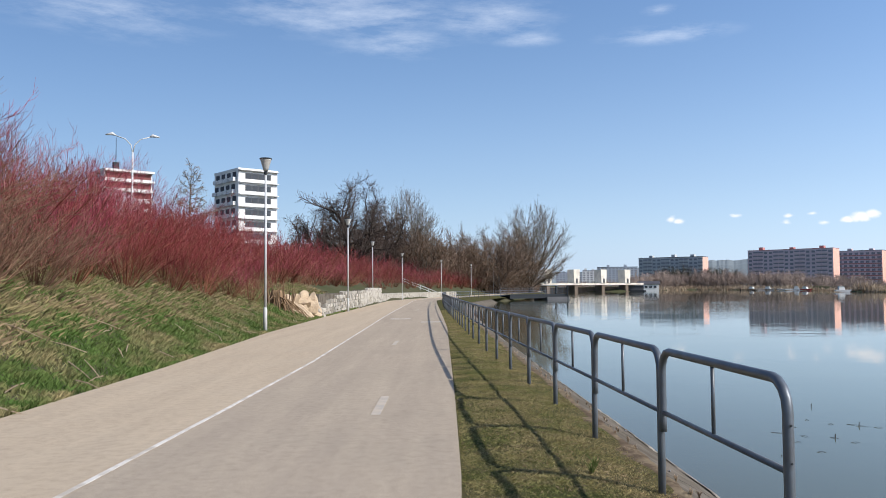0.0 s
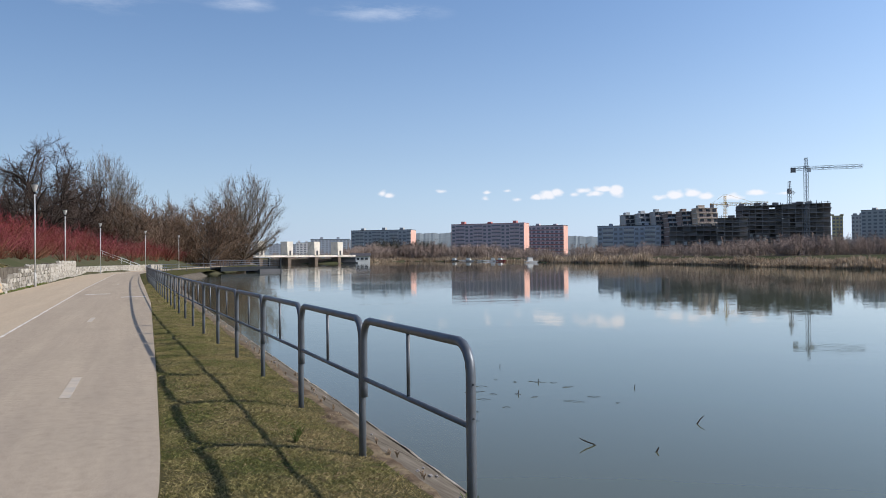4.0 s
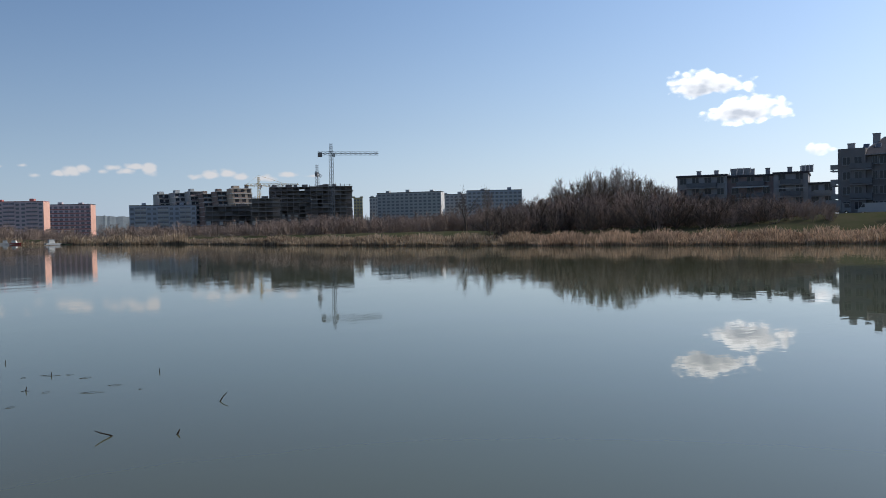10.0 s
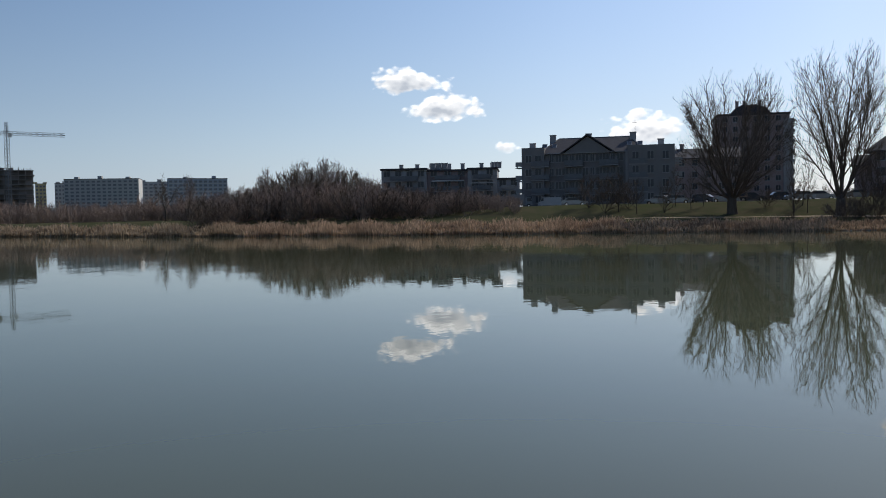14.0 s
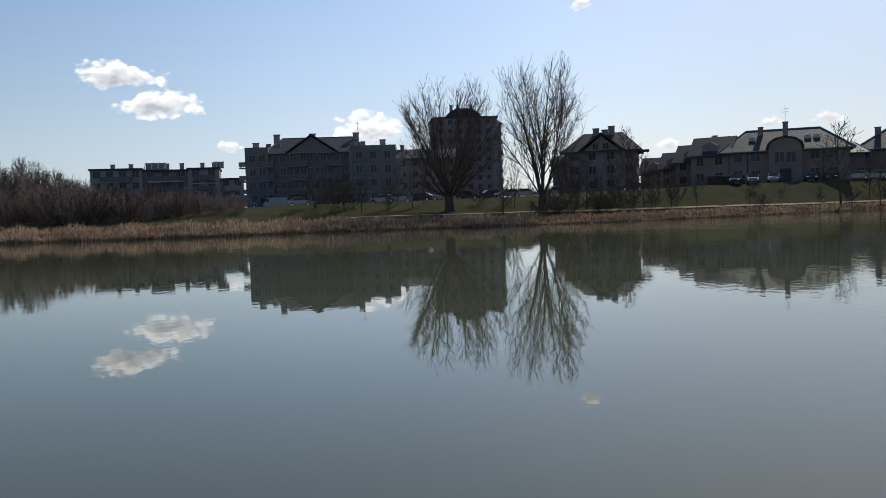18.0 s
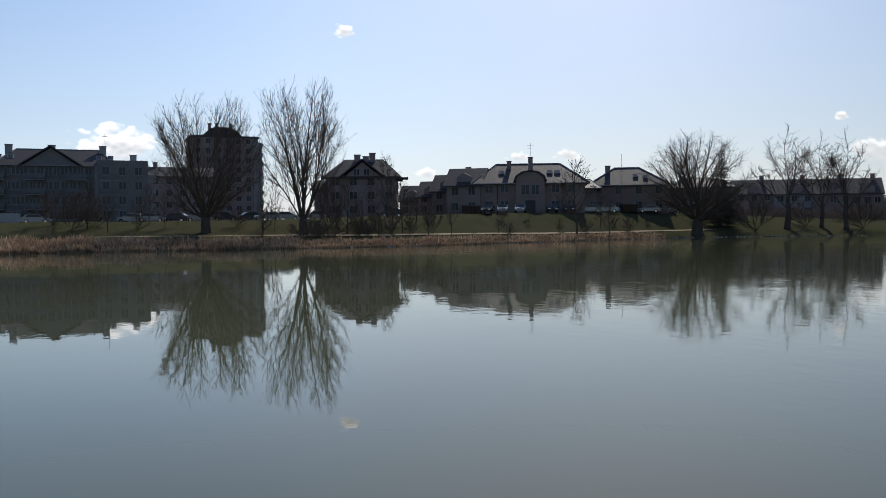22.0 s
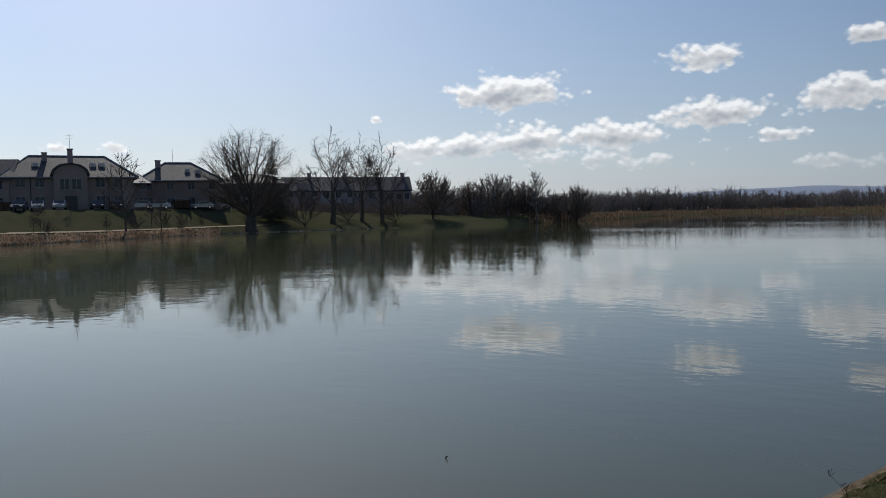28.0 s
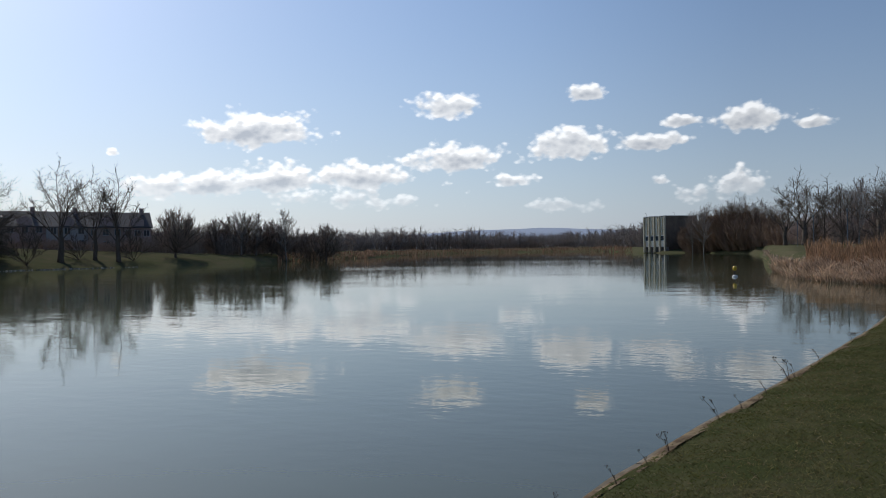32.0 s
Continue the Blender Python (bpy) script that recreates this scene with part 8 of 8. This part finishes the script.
# ---- grass ----
def blades(name, label, xs, ys, zs, h, w, material, seed, lean=0.5):
    rng = np.random.default_rng(seed)
    n = len(xs)
    a = rng.random(n) * 6.283
    hh = h * rng.uniform(0.5, 1.35, n)
    lx, ly = rng.normal(0, lean, n) * hh, rng.normal(0, lean, n) * hh
    ww = w * rng.uniform(0.7, 1.3, n)
    cx, cy = np.cos(a) * ww, np.sin(a) * ww
    b = np.stack([xs, ys, zs - 0.01], 1)
    v = np.stack([b + np.stack([cx, cy, 0 * hh], 1), b - np.stack([cx, cy, 0 * hh], 1), b + np.stack([lx * 0.35, ly * 0.35, hh * 0.65], 1) + np.stack([cx, cy, 0 * hh], 1) * 0.6, b + np.stack([lx, ly, hh], 1)], 1).reshape(-1, 3)
    i = (np.arange(n) * 4)[:, None]
    f = np.concatenate([i + np.array([[0, 1, 2]]), i + np.array([[1, 3, 2]])]).tolist()
    return tagged(new(name, mesh(name, (v.tolist(), f), material)), label, "grass", kind="stuff")


def make_grass():
    rng = np.random.default_rng(4)
    # verge by the railing: dense close by, thinner further on
    n = 270000
    u = rng.random(n)
    ys = 2.6 + 56 * u ** 1.85 + rng.normal(0, 0.4, n)
    a = np.interp(ys, [r[0] for r in PATH_R], [r[1] for r in PATH_R]) + 0.02
    b = np.interp(ys, [r[0] for r in EDGE], [r[1] for r in EDGE]) - 0.04
    f = rng.random(n)
    xs = a + (b - a) * f
    zs = 0.035 * np.sin(np.pi * f) - 0.06 * f ** 4 + 0.003 + 0.035 * np.array([noise.noise(Vector((p * 1.3, q * 1.3, 5))) for p, q in zip(xs, ys)])
    blades("dead_grass", "bits of dead straw-coloured grass on the verge", xs[::9], ys[::9], zs[::9] + 0.008, 0.016, 0.0024, DRYBLADE, 15, 1.6)
    blades("grass", "short worn yellow-green grass on the verge", xs, ys, zs, 0.022, 0.0023, BLADE, 5, 0.8)
    n = 170000
    ys = 2.4 - 40 * rng.random(n) ** 1.6 + rng.normal(0, 0.4, n)
    a = np.interp(ys, [r[0] for r in PATH_R], [r[1] for r in PATH_R]) + 0.02
    b = np.interp(ys, [r[0] for r in EDGE], [r[1] for r in EDGE]) - 0.02
    f = rng.random(n)
    xs = a + (b - a) * f
    zs = 0.035 * np.sin(np.pi * f) - 0.06 * f ** 4 + 0.003 + 0.035 * np.array([noise.noise(Vector((p * 1.3, q * 1.3, 5))) for p, q in zip(xs, ys)])
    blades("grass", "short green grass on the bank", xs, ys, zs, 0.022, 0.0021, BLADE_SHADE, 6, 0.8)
    blades("dead_grass", "bits of dead straw on the green bank", xs[::16], ys[::16], zs[::16] + 0.01, 0.014, 0.003, DRYBLADE, 16, 2.0)
    # the slope beside the footway
    n = 230000
    ys = 6.0 + 60 * rng.random(n) ** 1.7
    base = np.interp(ys, [r[0] for r in PATH_L], [r[1] for r in PATH_L])
    s = 7.2 * rng.random(n) ** 1.2
    xs = base - 0.02 - s
    # most blades stand in tussocks
    tuft = rng.integers(0, 5200, n)
    cy, cs = 6.0 + 60 * rng.random(5200) ** 1.7, 7.2 * rng.random(5200) ** 1.2
    near = rng.random(n) < 0.72
    spread = rng.normal(0, 0.09, (2, n))
    ys = np.where(near, cy[tuft] + spread[0] * (1 + cy[tuft] * 0.03), ys)
    base = np.interp(ys, [r[0] for r in PATH_L], [r[1] for r in PATH_L])
    xs = np.where(near, base - 0.02 - np.abs(cs[tuft] + spread[1]), base - 0.02 - s)
    zs = np.array([land(p, q) for p, q in zip(xs, ys)])
    zs = np.maximum(zs, 0.0)
    n = 90000
    y2 = 9.0 + 60 * rng.random(n) ** 1.6
    s2 = 1.6 + 10.0 * rng.random(n) ** 0.75
    x2 = np.interp(y2, [r[0] for r in PATH_L], [r[1] for r in PATH_L]) - s2
    z2 = np.array([land(p, q) for p, q in zip(x2, y2)])
    blades("dry_grass", "dry brown litter and dead grass under the shrubs", x2, y2, z2, 0.13, 0.0075, DRYBLADE, 8, 1.1)
    blades("grass", "lush green grass with straw on the bank", xs, ys, zs, 0.11, 0.0055, BLADE_GREEN, 7, 0.55)


make_grass()



# ---- lakeside footpath on the far bank ----
def make_far_path():
    vs, fs = [], []
    n = 110
    for i in range(n + 1):
        az = 84 + 42.0 * i / n
        s = lerp_table(az, SHORE) + lerp_table(az, [(84, 11), (96, 10.5), (100, 9.5), (110, 8), (118, 7), (126, 9)])
        for k in (0, 2.0):
            p = P(az, s + k)
            vs.append((p.x, p.y, land(p.x, p.y) + 0.10))
    fs = [(2 * i, 2 * i + 2, 2 * i + 3, 2 * i + 1) for i in range(n)]
    tagged(part("pavement_far", (vs, fs), PAVE), "pale footpath along the far shore", "path", kind="structure")


make_far_path()


# ---- rocks and stump at the foot of the bank ----
def rock_mesh(seed, sx, sy, sz, material=None):
    rng = random.Random(seed)
    bm = bmesh.new()
    bmesh.ops.create_icosphere(bm, subdivisions=3, radius=1.0)
    o = Vector((rng.random() * 50, rng.random() * 50, 0))
    for v in bm.verts:
        f = 1 + 0.35 * noise.noise(v.co * 1.3 + o) + 0.12 * noise.noise(v.co * 3.7 + o)
        v.co = Vector((v.co.x * sx, v.co.y * sy, v.co.z * sz)) * f
    me = bpy.data.meshes.new("rock")
    bm.to_mesh(me)
    bm.free()
    me.materials.append(material or SANDSTONE)
    return me


def crag_mesh(seed, sx, sy, sz):
    """A split block: a rounded lump cut by a dozen planes."""
    rng = random.Random(seed)
    bm = bmesh.new()
    bmesh.ops.create_icosphere(bm, subdivisions=3, radius=1.25)
    for _ in range(13):
        n = Vector((rng.gauss(0, 1), rng.gauss(0, 1), rng.gauss(0, 1))).normalized()
        h = rng.uniform(0.62, 0.95)
        for v in bm.verts:
            k = v.co.dot(n) - h
            if k > 0:
                v.co -= n * k
    for v in bm.verts:
        v.co = Vector((v.co.x * sx, v.co.y * sy, v.co.z * sz)) * (1 + 0.05 * noise.noise(v.co * 5 + Vector((seed, 0, 0))))
    me = bpy.data.meshes.new("boulder")
    bm.to_mesh(me)
    bm.free()
    me.materials.append(SANDSTONE)
    return me


def make_rocks():
    # slumped sandy earth where the bank has broken away
    vs, fs = [], []
    n = 22
    for j in range(n + 1):
        for i in range(n + 1):
            u, v = i / n, j / n
            x, y = -9.6 + 3.0 * u, 42.4 + 4.4 * v
            edge = math.sin(math.pi * u) ** 0.5 * math.sin(math.pi * v) ** 0.5
            q = noise.noise(Vector((x * 0.9, y * 0.9, 1))) + 0.6 * abs(noise.noise(Vector((x * 2.3, y * 2.3, 4)))) + 0.25 * noise.noise(Vector((x * 6, y * 6, 7)))
            vs.append((x + 0.15 * noise.noise(Vector((x, y * 3, 2))), y, land(x, y) - 0.12 + edge * (0.22 + 0.6 * q)))
    for j in range(n):
        for i in range(n):
            o = j * (n + 1) + i
            fs.append((o, o + 1, o + n + 2, o + n + 1))
    ob = part("earth_slump", (vs, fs), SANDSTONE)
    tagged(ob, "slumped sandy earth at the foot of the bank", "earth")
    rng = random.Random(4)
    # loose pale stones at the broken end of the wall
    for i in range(13):
        x, y = -7.1 + rng.uniform(-0.35, 0.35), 46.3 + rng.uniform(-0.7, 0.6)
        r = rng.uniform(0.12, 0.22)
        k = i // 5
        ob = new("stone", rock_mesh(90 + i, r, r * 0.85, r * 0.8, STONE))
        ob.matrix_basis = pose(x - 0.12 * k, y, max(land(x, y), 0) + r * 0.4 + 0.30 * k, 10 * i, 8 * i, 40 * i)
        tagged(ob, "pale loose stone at the broken end of the wall", "stone", "stones at the broken wall")
    t = thing("root_plate", "upturned splintered root plate on the bank", "tree stump", pose(-8.55, 42.3, land(-8.55, 42.3) - 0.1) @ Matrix.Scale(0.85, 4))
    part("trunk", lathe([(0.55, 0), (0.42, 0.4), (0.38, 0.9), (0.30, 1.1)], 14), STUMP, t, "", True)
    for k in range(44):
        a, q = rng.random() * 6.283, rng.uniform(0.25, 0.95)
        x, y, h = math.cos(a) * q, math.sin(a) * q, rng.uniform(0.9, 1.75)
        lx, ly = rng.gauss(0, 0.12), rng.gauss(0, 0.12)
        part("splinter", tube([(x, y, -0.1), (x + lx, y + ly, h * 0.55), (x + lx * 1.6, y + ly * 1.6, h)], [rng.uniform(0.03, 0.06), 0.035, 0.012], 5), STUMP, t)
    for k in range(34):
        a, L = rng.gauss(-0.4, 1.2), rng.uniform(0.5, 2.0)
        c, e = math.cos(a) * L, math.sin(a) * L
        zz = land(-8.55 + c, 42.3 + e) - land(-8.55, 42.3) + 0.15
        part("root", tube([(0.2 * c, 0.2 * e, 0.7), (0.55 * c, 0.5 * e, 0.35 + 0.5 * zz + rng.uniform(0, 0.4)), (c, e, zz + rng.uniform(0.1, 0.35)), (c * 1.15, e * 1.2, zz - 0.05)], [0.035, 0.03, 0.02, 0.01], 5), STUMP, t)
    # broken sandstone blocks piled between the roots and the wall
    for i, (x, y, z, a, b_, c) in enumerate(((-7.15, 46.0, 0.35, 0.42, 0.45, 0.5), (-7.45, 45.5, 0.55, 0.5, 0.4, 0.6), (-7.3, 45.9, 1.0, 0.34, 0.36, 0.42), (-7.8, 44.9, 0.75, 0.5, 0.45, 0.45), (-8.1, 44.2, 0.95, 0.42, 0.5, 0.36),
                                             (-7.65, 45.3, 1.15, 0.32, 0.3, 0.3), (-8.45, 43.6, 1.05, 0.38, 0.34, 0.3), (-7.0, 45.6, 0.18, 0.25, 0.25, 0.2), (-7.55, 44.6, 0.4, 0.3, 0.34, 0.26), (-8.0, 43.6, 0.8, 0.26, 0.22, 0.2))):
        ob = new("boulder", crag_mesh(300 + i, a, b_, c))
        ob.matrix_basis = pose(x, y, z, 9 * i, 7 * i, 50 * i)
        tagged(ob, "broken pale sandstone block at the foot of the bank", "boulder", "sandstone blocks")


make_rocks()


# ---- flotsam and weeds at the near bank ----
def make_flotsam():
    def stick(name, label, pts, r, cat="driftwood"):
        geo = tube([Vector(p) for p in pts], [r * (1 - 0.5 * i / (len(pts) - 1)) for i in range(len(pts))], 6)
        ob = part(name, geo, DRIFT)
        return tagged(ob, label, cat, "branches in the water")

    def wat(az, el):
        return P(az, 2.2 / math.tan(radians(-el)), LEVEL) + Vector((0.10, -0.10, 0))

    a = wat(29.6, -12.7)
    stick("forked_branch", "dark forked branch sticking out of the lake", [a + Vector((0.06, -0.03, -0.03)), a + Vector((0, 0, 0.015)), a + Vector((-0.09, 0.025, 0.05)), a + Vector((-0.15, 0.04, 0.085))], 0.010)
    stick("forked_branch", "dark forked branch sticking out of the lake", [a + Vector((-0.065, 0.018, 0.038)), a + Vector((-0.09, 0.035, 0.065))], 0.005)
    b = wat(33.8, -13.0)
    stick("branch_stub", "dark branch stub in shallow water", [b + Vector((-0.04, -0.02, -0.03)), b, b + Vector((0.04, 0.015, 0.045))], 0.014)
    c = wat(36.4, -11.1)
    stick("forked_branch", "thin forked twig above the water", [c + Vector((0, 0, -0.02)), c + Vector((0.1, 0.03, 0.06)), c + Vector((0.17, 0.05, 0.09))], 0.009)
    rng = random.Random(8)
    for i in range(18):
        az, el = rng.uniform(20.5, 32.0), rng.uniform(-11.4, -8.3)
        p = wat(az, el)
        L = rng.choice((0.05, 0.06, 0.08, 0.12, 0.2, 0.34))
        an = rng.gauss(-0.5, 0.35)
        d = Vector((math.cos(an), math.sin(an), 0)) * L / 2
        stick("floating_stalk", "dark reed stalk floating on the lake", [p - d + Vector((0, 0, 0.0)), p + Vector((0, 0, 0.012)), p + d], 0.0035)
    for az, el in ((24.6, -9.4), (26.0, -8.6), (23.4, -7.6), (32.5, -8.9)):
        p = wat(az, el)
        stick("reed_stub", "short reed stub standing in the water", [p + Vector((0, 0, -0.1)), p + Vector((0.01, 0, 0.03)), p + Vector((0.02, 0.01, 0.06))], 0.009)
    for az, el in ((84.7, -6.55), (138.2, -15.8)):
        p = wat(az, el)
        stick("branch_stub", "small dark snag breaking the water", [p + Vector((0.05, 0, -0.05)), p + Vector((0, 0, 0.02)), p + Vector((-0.02, 0.01, 0.025))], 0.008)


make_flotsam()


def weed_mesh(seed, h, n, material, head=True):
    rng = random.Random(seed)
    g = []
    for i in range(n):
        # dead stalks lean out over the water, tufts spread all round
        a = rng.gauss(0, 0.5) if head else rng.random() * 6.283
        L = h * rng.uniform(0.5, 1.1)
        dx, dy = math.cos(a) * L * rng.uniform(0.15, 0.6), math.sin(a) * L * rng.uniform(0.15, 0.6)
        top = Vector((dx, dy, L))
        g.append(tube([(0, 0, -0.03), (dx * 0.35, dy * 0.35, L * 0.5), top], [0.0028, 0.0024, 0.0014] if head else [0.004, 0.0035, 0.002], 4, False))
        if head:
            for k in range(5):
                o = top + Vector((rng.gauss(0, 0.016), rng.gauss(0, 0.016), rng.uniform(0, 0.012)))
                g.append(tube([top - Vector((0, 0, 0.03)), o], [0.0012, 0.0012], 3, False))
                g.append(tube([o, o + Vector((0, 0, 0.006)), o + Vector((0, 0, 0.012))], [0.003, 0.005, 0.002], 5))
    return mesh("weed", merge(g), material)


def make_weeds():
    dead = [weed_mesh(i, 0.24, 3, STALK) for i in range(3)]
    dry = [weed_mesh(10 + i, 0.07, 26, REED, False) for i in range(3)]
    green = [weed_mesh(20 + i, 0.10, 26, BLADE_GREEN, False) for i in range(2)]
    rng = random.Random(6)
    for y, s in ((-5.4, 0.7), (-6.2, 0.5), (-7.3, 0.9), (-8.6, 0.9), (-9.3, 0.6), (-11.2, 1.2), (-11.5, 0.8), (-13.0, 0.7), (-15.6, 1.3), (-15.9, 1.0), (-20.5, 1.3), (-21.2, 1.0), (-6.8, 0.5), (-10.2, 0.6)):
        x = lerp_table(y, EDGE) - 0.05
        ob = new("dead_weed", dead[rng.randrange(3)])
        ob.matrix_basis = pose(x, y, -0.06, 0, 8, rng.gauss(10, 25)) @ Matrix.Scale(s, 4)
        tagged(ob, "dark dead flower stalks on the bank edge", "weed", "dead weeds")
    y = 4.0
    while y < 26:
        x = lerp_table(y, EDGE) + rng.uniform(-0.15, 0.5)
        z = -0.09 if x < lerp_table(y, EDGE) + 0.1 else -0.1 - 0.55 * (x - lerp_table(y, EDGE) - 0.12)
        ob = new("dry_tuft", dry[rng.randrange(3)])
        ob.matrix_basis = pose(x, y, z, 0, 0, rng.uniform(0, 360)) @ Matrix.Scale(rng.uniform(0.4, 0.9), 4)
        tagged(ob, "dry straw tuft on the concrete edge", "weed", "dry tufts")
        y += rng.uniform(0.08, 0.4)
    for x, y in ((1.25, 7.05), (1.95, 4.75), (1.32, 7.3)):
        ob = new("green_tuft", green[0])
        ob.matrix_basis = pose(x, y, 0.0) @ Matrix.Scale(1.2, 4)
        tagged(ob, "bright green weed tuft on the verge", "weed", "green tufts")
    # dead straw lying on the slope
    for i in range(46):
        y = 9 + 34 * rng.random() ** 1.4
        x = lerp_table(y, PATH_L) - 0.1 - 4.5 * rng.random() ** 2
        L, a = rng.uniform(0.25, 0.9), rng.random() * 6.283
        d = Vector((math.cos(a), math.sin(a), 0)) * L / 2
        z = max(land(x, y), 0) + 0.1
        dz = (land(x + d.x, y + d.y) - land(x - d.x, y - d.y)) / 2
        ob = part("straw", tube([Vector((x, y, z)) - d - Vector((0, 0, dz)), Vector((x, y, z + 0.02)), Vector((x, y, z)) + d + Vector((0, 0, dz))], [0.012, 0.012, 0.006], 4), REED)
        tagged(ob, "dry straw stalk lying on the bank", "straw", "straw on the bank")
    ob = part("litter", merge([box(-0.015, 0.015, -0.005, 0.005, 0, 0.05), box(-0.01, 0.03, -0.006, 0.006, 0.05, 0.07)]), ORANGE_P)
    ob.matrix_basis = pose(2.45, 5.55, -0.36, 20, 10, 30)
    tagged(ob, "small orange plastic scrap at the water's edge", "litter")
    for i in range(40):
        y = 4 + 30 * rng.random() ** 1.6
        x = lerp_table(y, EDGE) + rng.uniform(0.2, 0.75)
        z = -0.10 - 0.55 * (x - lerp_table(y, EDGE) - 0.12)
        ob = new("pebble", PEBBLES[rng.randrange(3)])
        ob.matrix_basis = pose(x, y, z + 0.01, 0, 0, rng.uniform(0, 360)) @ Matrix.Scale(rng.uniform(0.010, 0.026), 4)
        tagged(ob, "small dark stone on the concrete edge", "stone", "stones on the edge")


PEBBLES = [rock_mesh(200 + i, 1.0, 0.8, 0.6, RAWCON) for i in range(3)]
make_weeds()


# ---- boats and buoy ----
def make_boats():
    def boat(az, d, L, paint, label, turn, cabin=False):
        t = thing("boat", label, "boat", facing(az, d, turn, LEVEL), "moored boats")
        o = [(-L / 2, 0.25), (L * 0.35, 0.0), (L / 2, 0.75), (L * 0.42, 0.8), (-L / 2, 0.7)]
        part("hull", prism(o, -0.8, 0.8), paint, t)
        part("deck", box(-L * 0.45, L * 0.35, -0.7, 0.7, 0.72, 0.8), WHITE, t)
        if cabin:
            part("cabin", prism([(-L * 0.3, 0.8), (L * 0.1, 0.8), (L * 0.02, 1.9), (-L * 0.28, 1.9)], -0.65, 0.65), WHITE, t)
            part("canopy", box(-L * 0.32, L * 0.1, -0.8, 0.8, 1.95, 2.05), paint, t)
    for i, (az, L, p, c) in enumerate(((20.6, 5, CAR_D, True), (21.1, 5, CAR_W, False), (21.6, 6, CAR_W, True), (22.9, 6, CAR_W, False), (23.3, 5, CAR_W, True), (23.8, 5, CAR_R, True), (22.3, 4, CAR_S, False))):
        boat(az, lerp_table(az, SHORE) - 12, L, p, {CAR_W: "white", CAR_D: "dark", CAR_R: "red", CAR_S: "grey"}[p] + " boat moored at the far shore", (i * 37) % 60 - 30, c)
    boat(25.9, 300, 5, CAR_W, "white and green pedal boat on the lake", 20, True)
    t = thing("jetty", "low wooden boat jetty on the far shore", "jetty", facing(22.2, lerp_table(22.2, SHORE) - 7, 0, LEVEL))
    part("deck", box(-18, 18, 0, 2, 0.3, 0.5), STUMP, t)
    for i in range(7):
        part("pile", tube([(-18 + 6 * i, 1, -2), (-18 + 6 * i, 1, 1.1)], 0.14, 6), DARK_METAL, t)
    p = P(173.86, 59, LEVEL) + Vector((0.22, -0.55, 0))
    t = thing("buoy", "yellow marker buoy on a short dark post", "buoy", Matrix.Translation(p) @ Matrix.Scale(0.62, 4))
    part("float", lathe([(0.05, -0.3), (0.28, -0.05), (0.3, 0.1), (0.1, 0.22)], 12), WHITE, t, "", True)
    part("post", tube([(0, 0, 0.1), (0, 0, 0.75)], 0.05, 6), DARK_METAL, t)
    part("topmark", lathe([(0.08, 0.68), (0.2, 0.78), (0.23, 0.95), (0.2, 1.12), (0.08, 1.2)], 14), BUOY, t, "yellow round topmark", True)


make_boats()


# ---- right shore: poles and bridge behind the reeds ----
def make_back_shore():
    first = None
    for az, d in ((177.6, 120), (178.5, 95), (180.4, 78), (183.0, 90)):
        p = P(az, d)
        p.z = land(p.x, p.y)
        if first is None:
            t = thing("path_post", "short grey lamp post beside the path", "lamp post", Matrix.Translation(p), "lamp posts")
            part("pole", tube([(0, 0, -0.2), (0, 0, 3.2)], 0.045, 8), STEEL, t)
            part("lantern", lathe([(0.05, 3.2), (0.09, 3.3), (0.10, 3.42), (0.04, 3.5)], 10), STEEL, t)
            first = t
        else:
            copy_thing(first, Matrix.Translation(p))
    t = thing("footbridge", "blue-grey footbridge beyond the trees", "bridge", facing(178.4, 190, 5))
    part("deck", box(-8, 9, 0, 2.5, 1.2, 1.5), BLUEGREY, t)
    part("railing", box(-8, 9, 0, 0.1, 1.5, 2.5), BLUEGREY, t)
    for x in (-7, 0, 8):
        part("pier", box(x - 0.4, x + 0.4, 0.2, 2.2, -1.5, 1.2), RAWCON, t)


make_back_shore()
make_gabion()


def make_glint_stones():
    """Stones along the waterline below the far slope, coloured pale for sun glints."""
    rng = random.Random(77)
    geo = []
    for _ in range(420):
        az = rng.uniform(95, 134) if rng.random() < 0.4 else rng.choice((99, 104, 109, 113, 118, 121, 126, 130)) + rng.gauss(0, 1.2)
        d = lerp_table(az, SHORE) + rng.gauss(-0.5, 0.35)
        p = P(az, d)
        r = rng.uniform(0.10, 0.32)
        ring = [(p.x + math.cos(k * 1.2566 + 0.3) * r * rng.uniform(0.7, 1.2), p.y + math.sin(k * 1.2566 + 0.3) * r * rng.uniform(0.7, 1.2), LEVEL - 0.05) for k in range(5)]
        v = ring + [(x + (p.x - x) * 0.4, y + (p.y - y) * 0.4, LEVEL + r * 0.5) for x, y, _ in ring]
        geo.append((v, [(k, (k + 1) % 5, 5 + (k + 1) % 5, 5 + k) for k in range(5)] + [(5, 6, 7, 8, 9)]))
    tagged(new("shore_stones", mesh("shore_stones", merge(geo), SHORE_GLINT)), "stones along the far waterline, pale in place of sun glints", "stones", kind="stuff")


make_glint_stones()
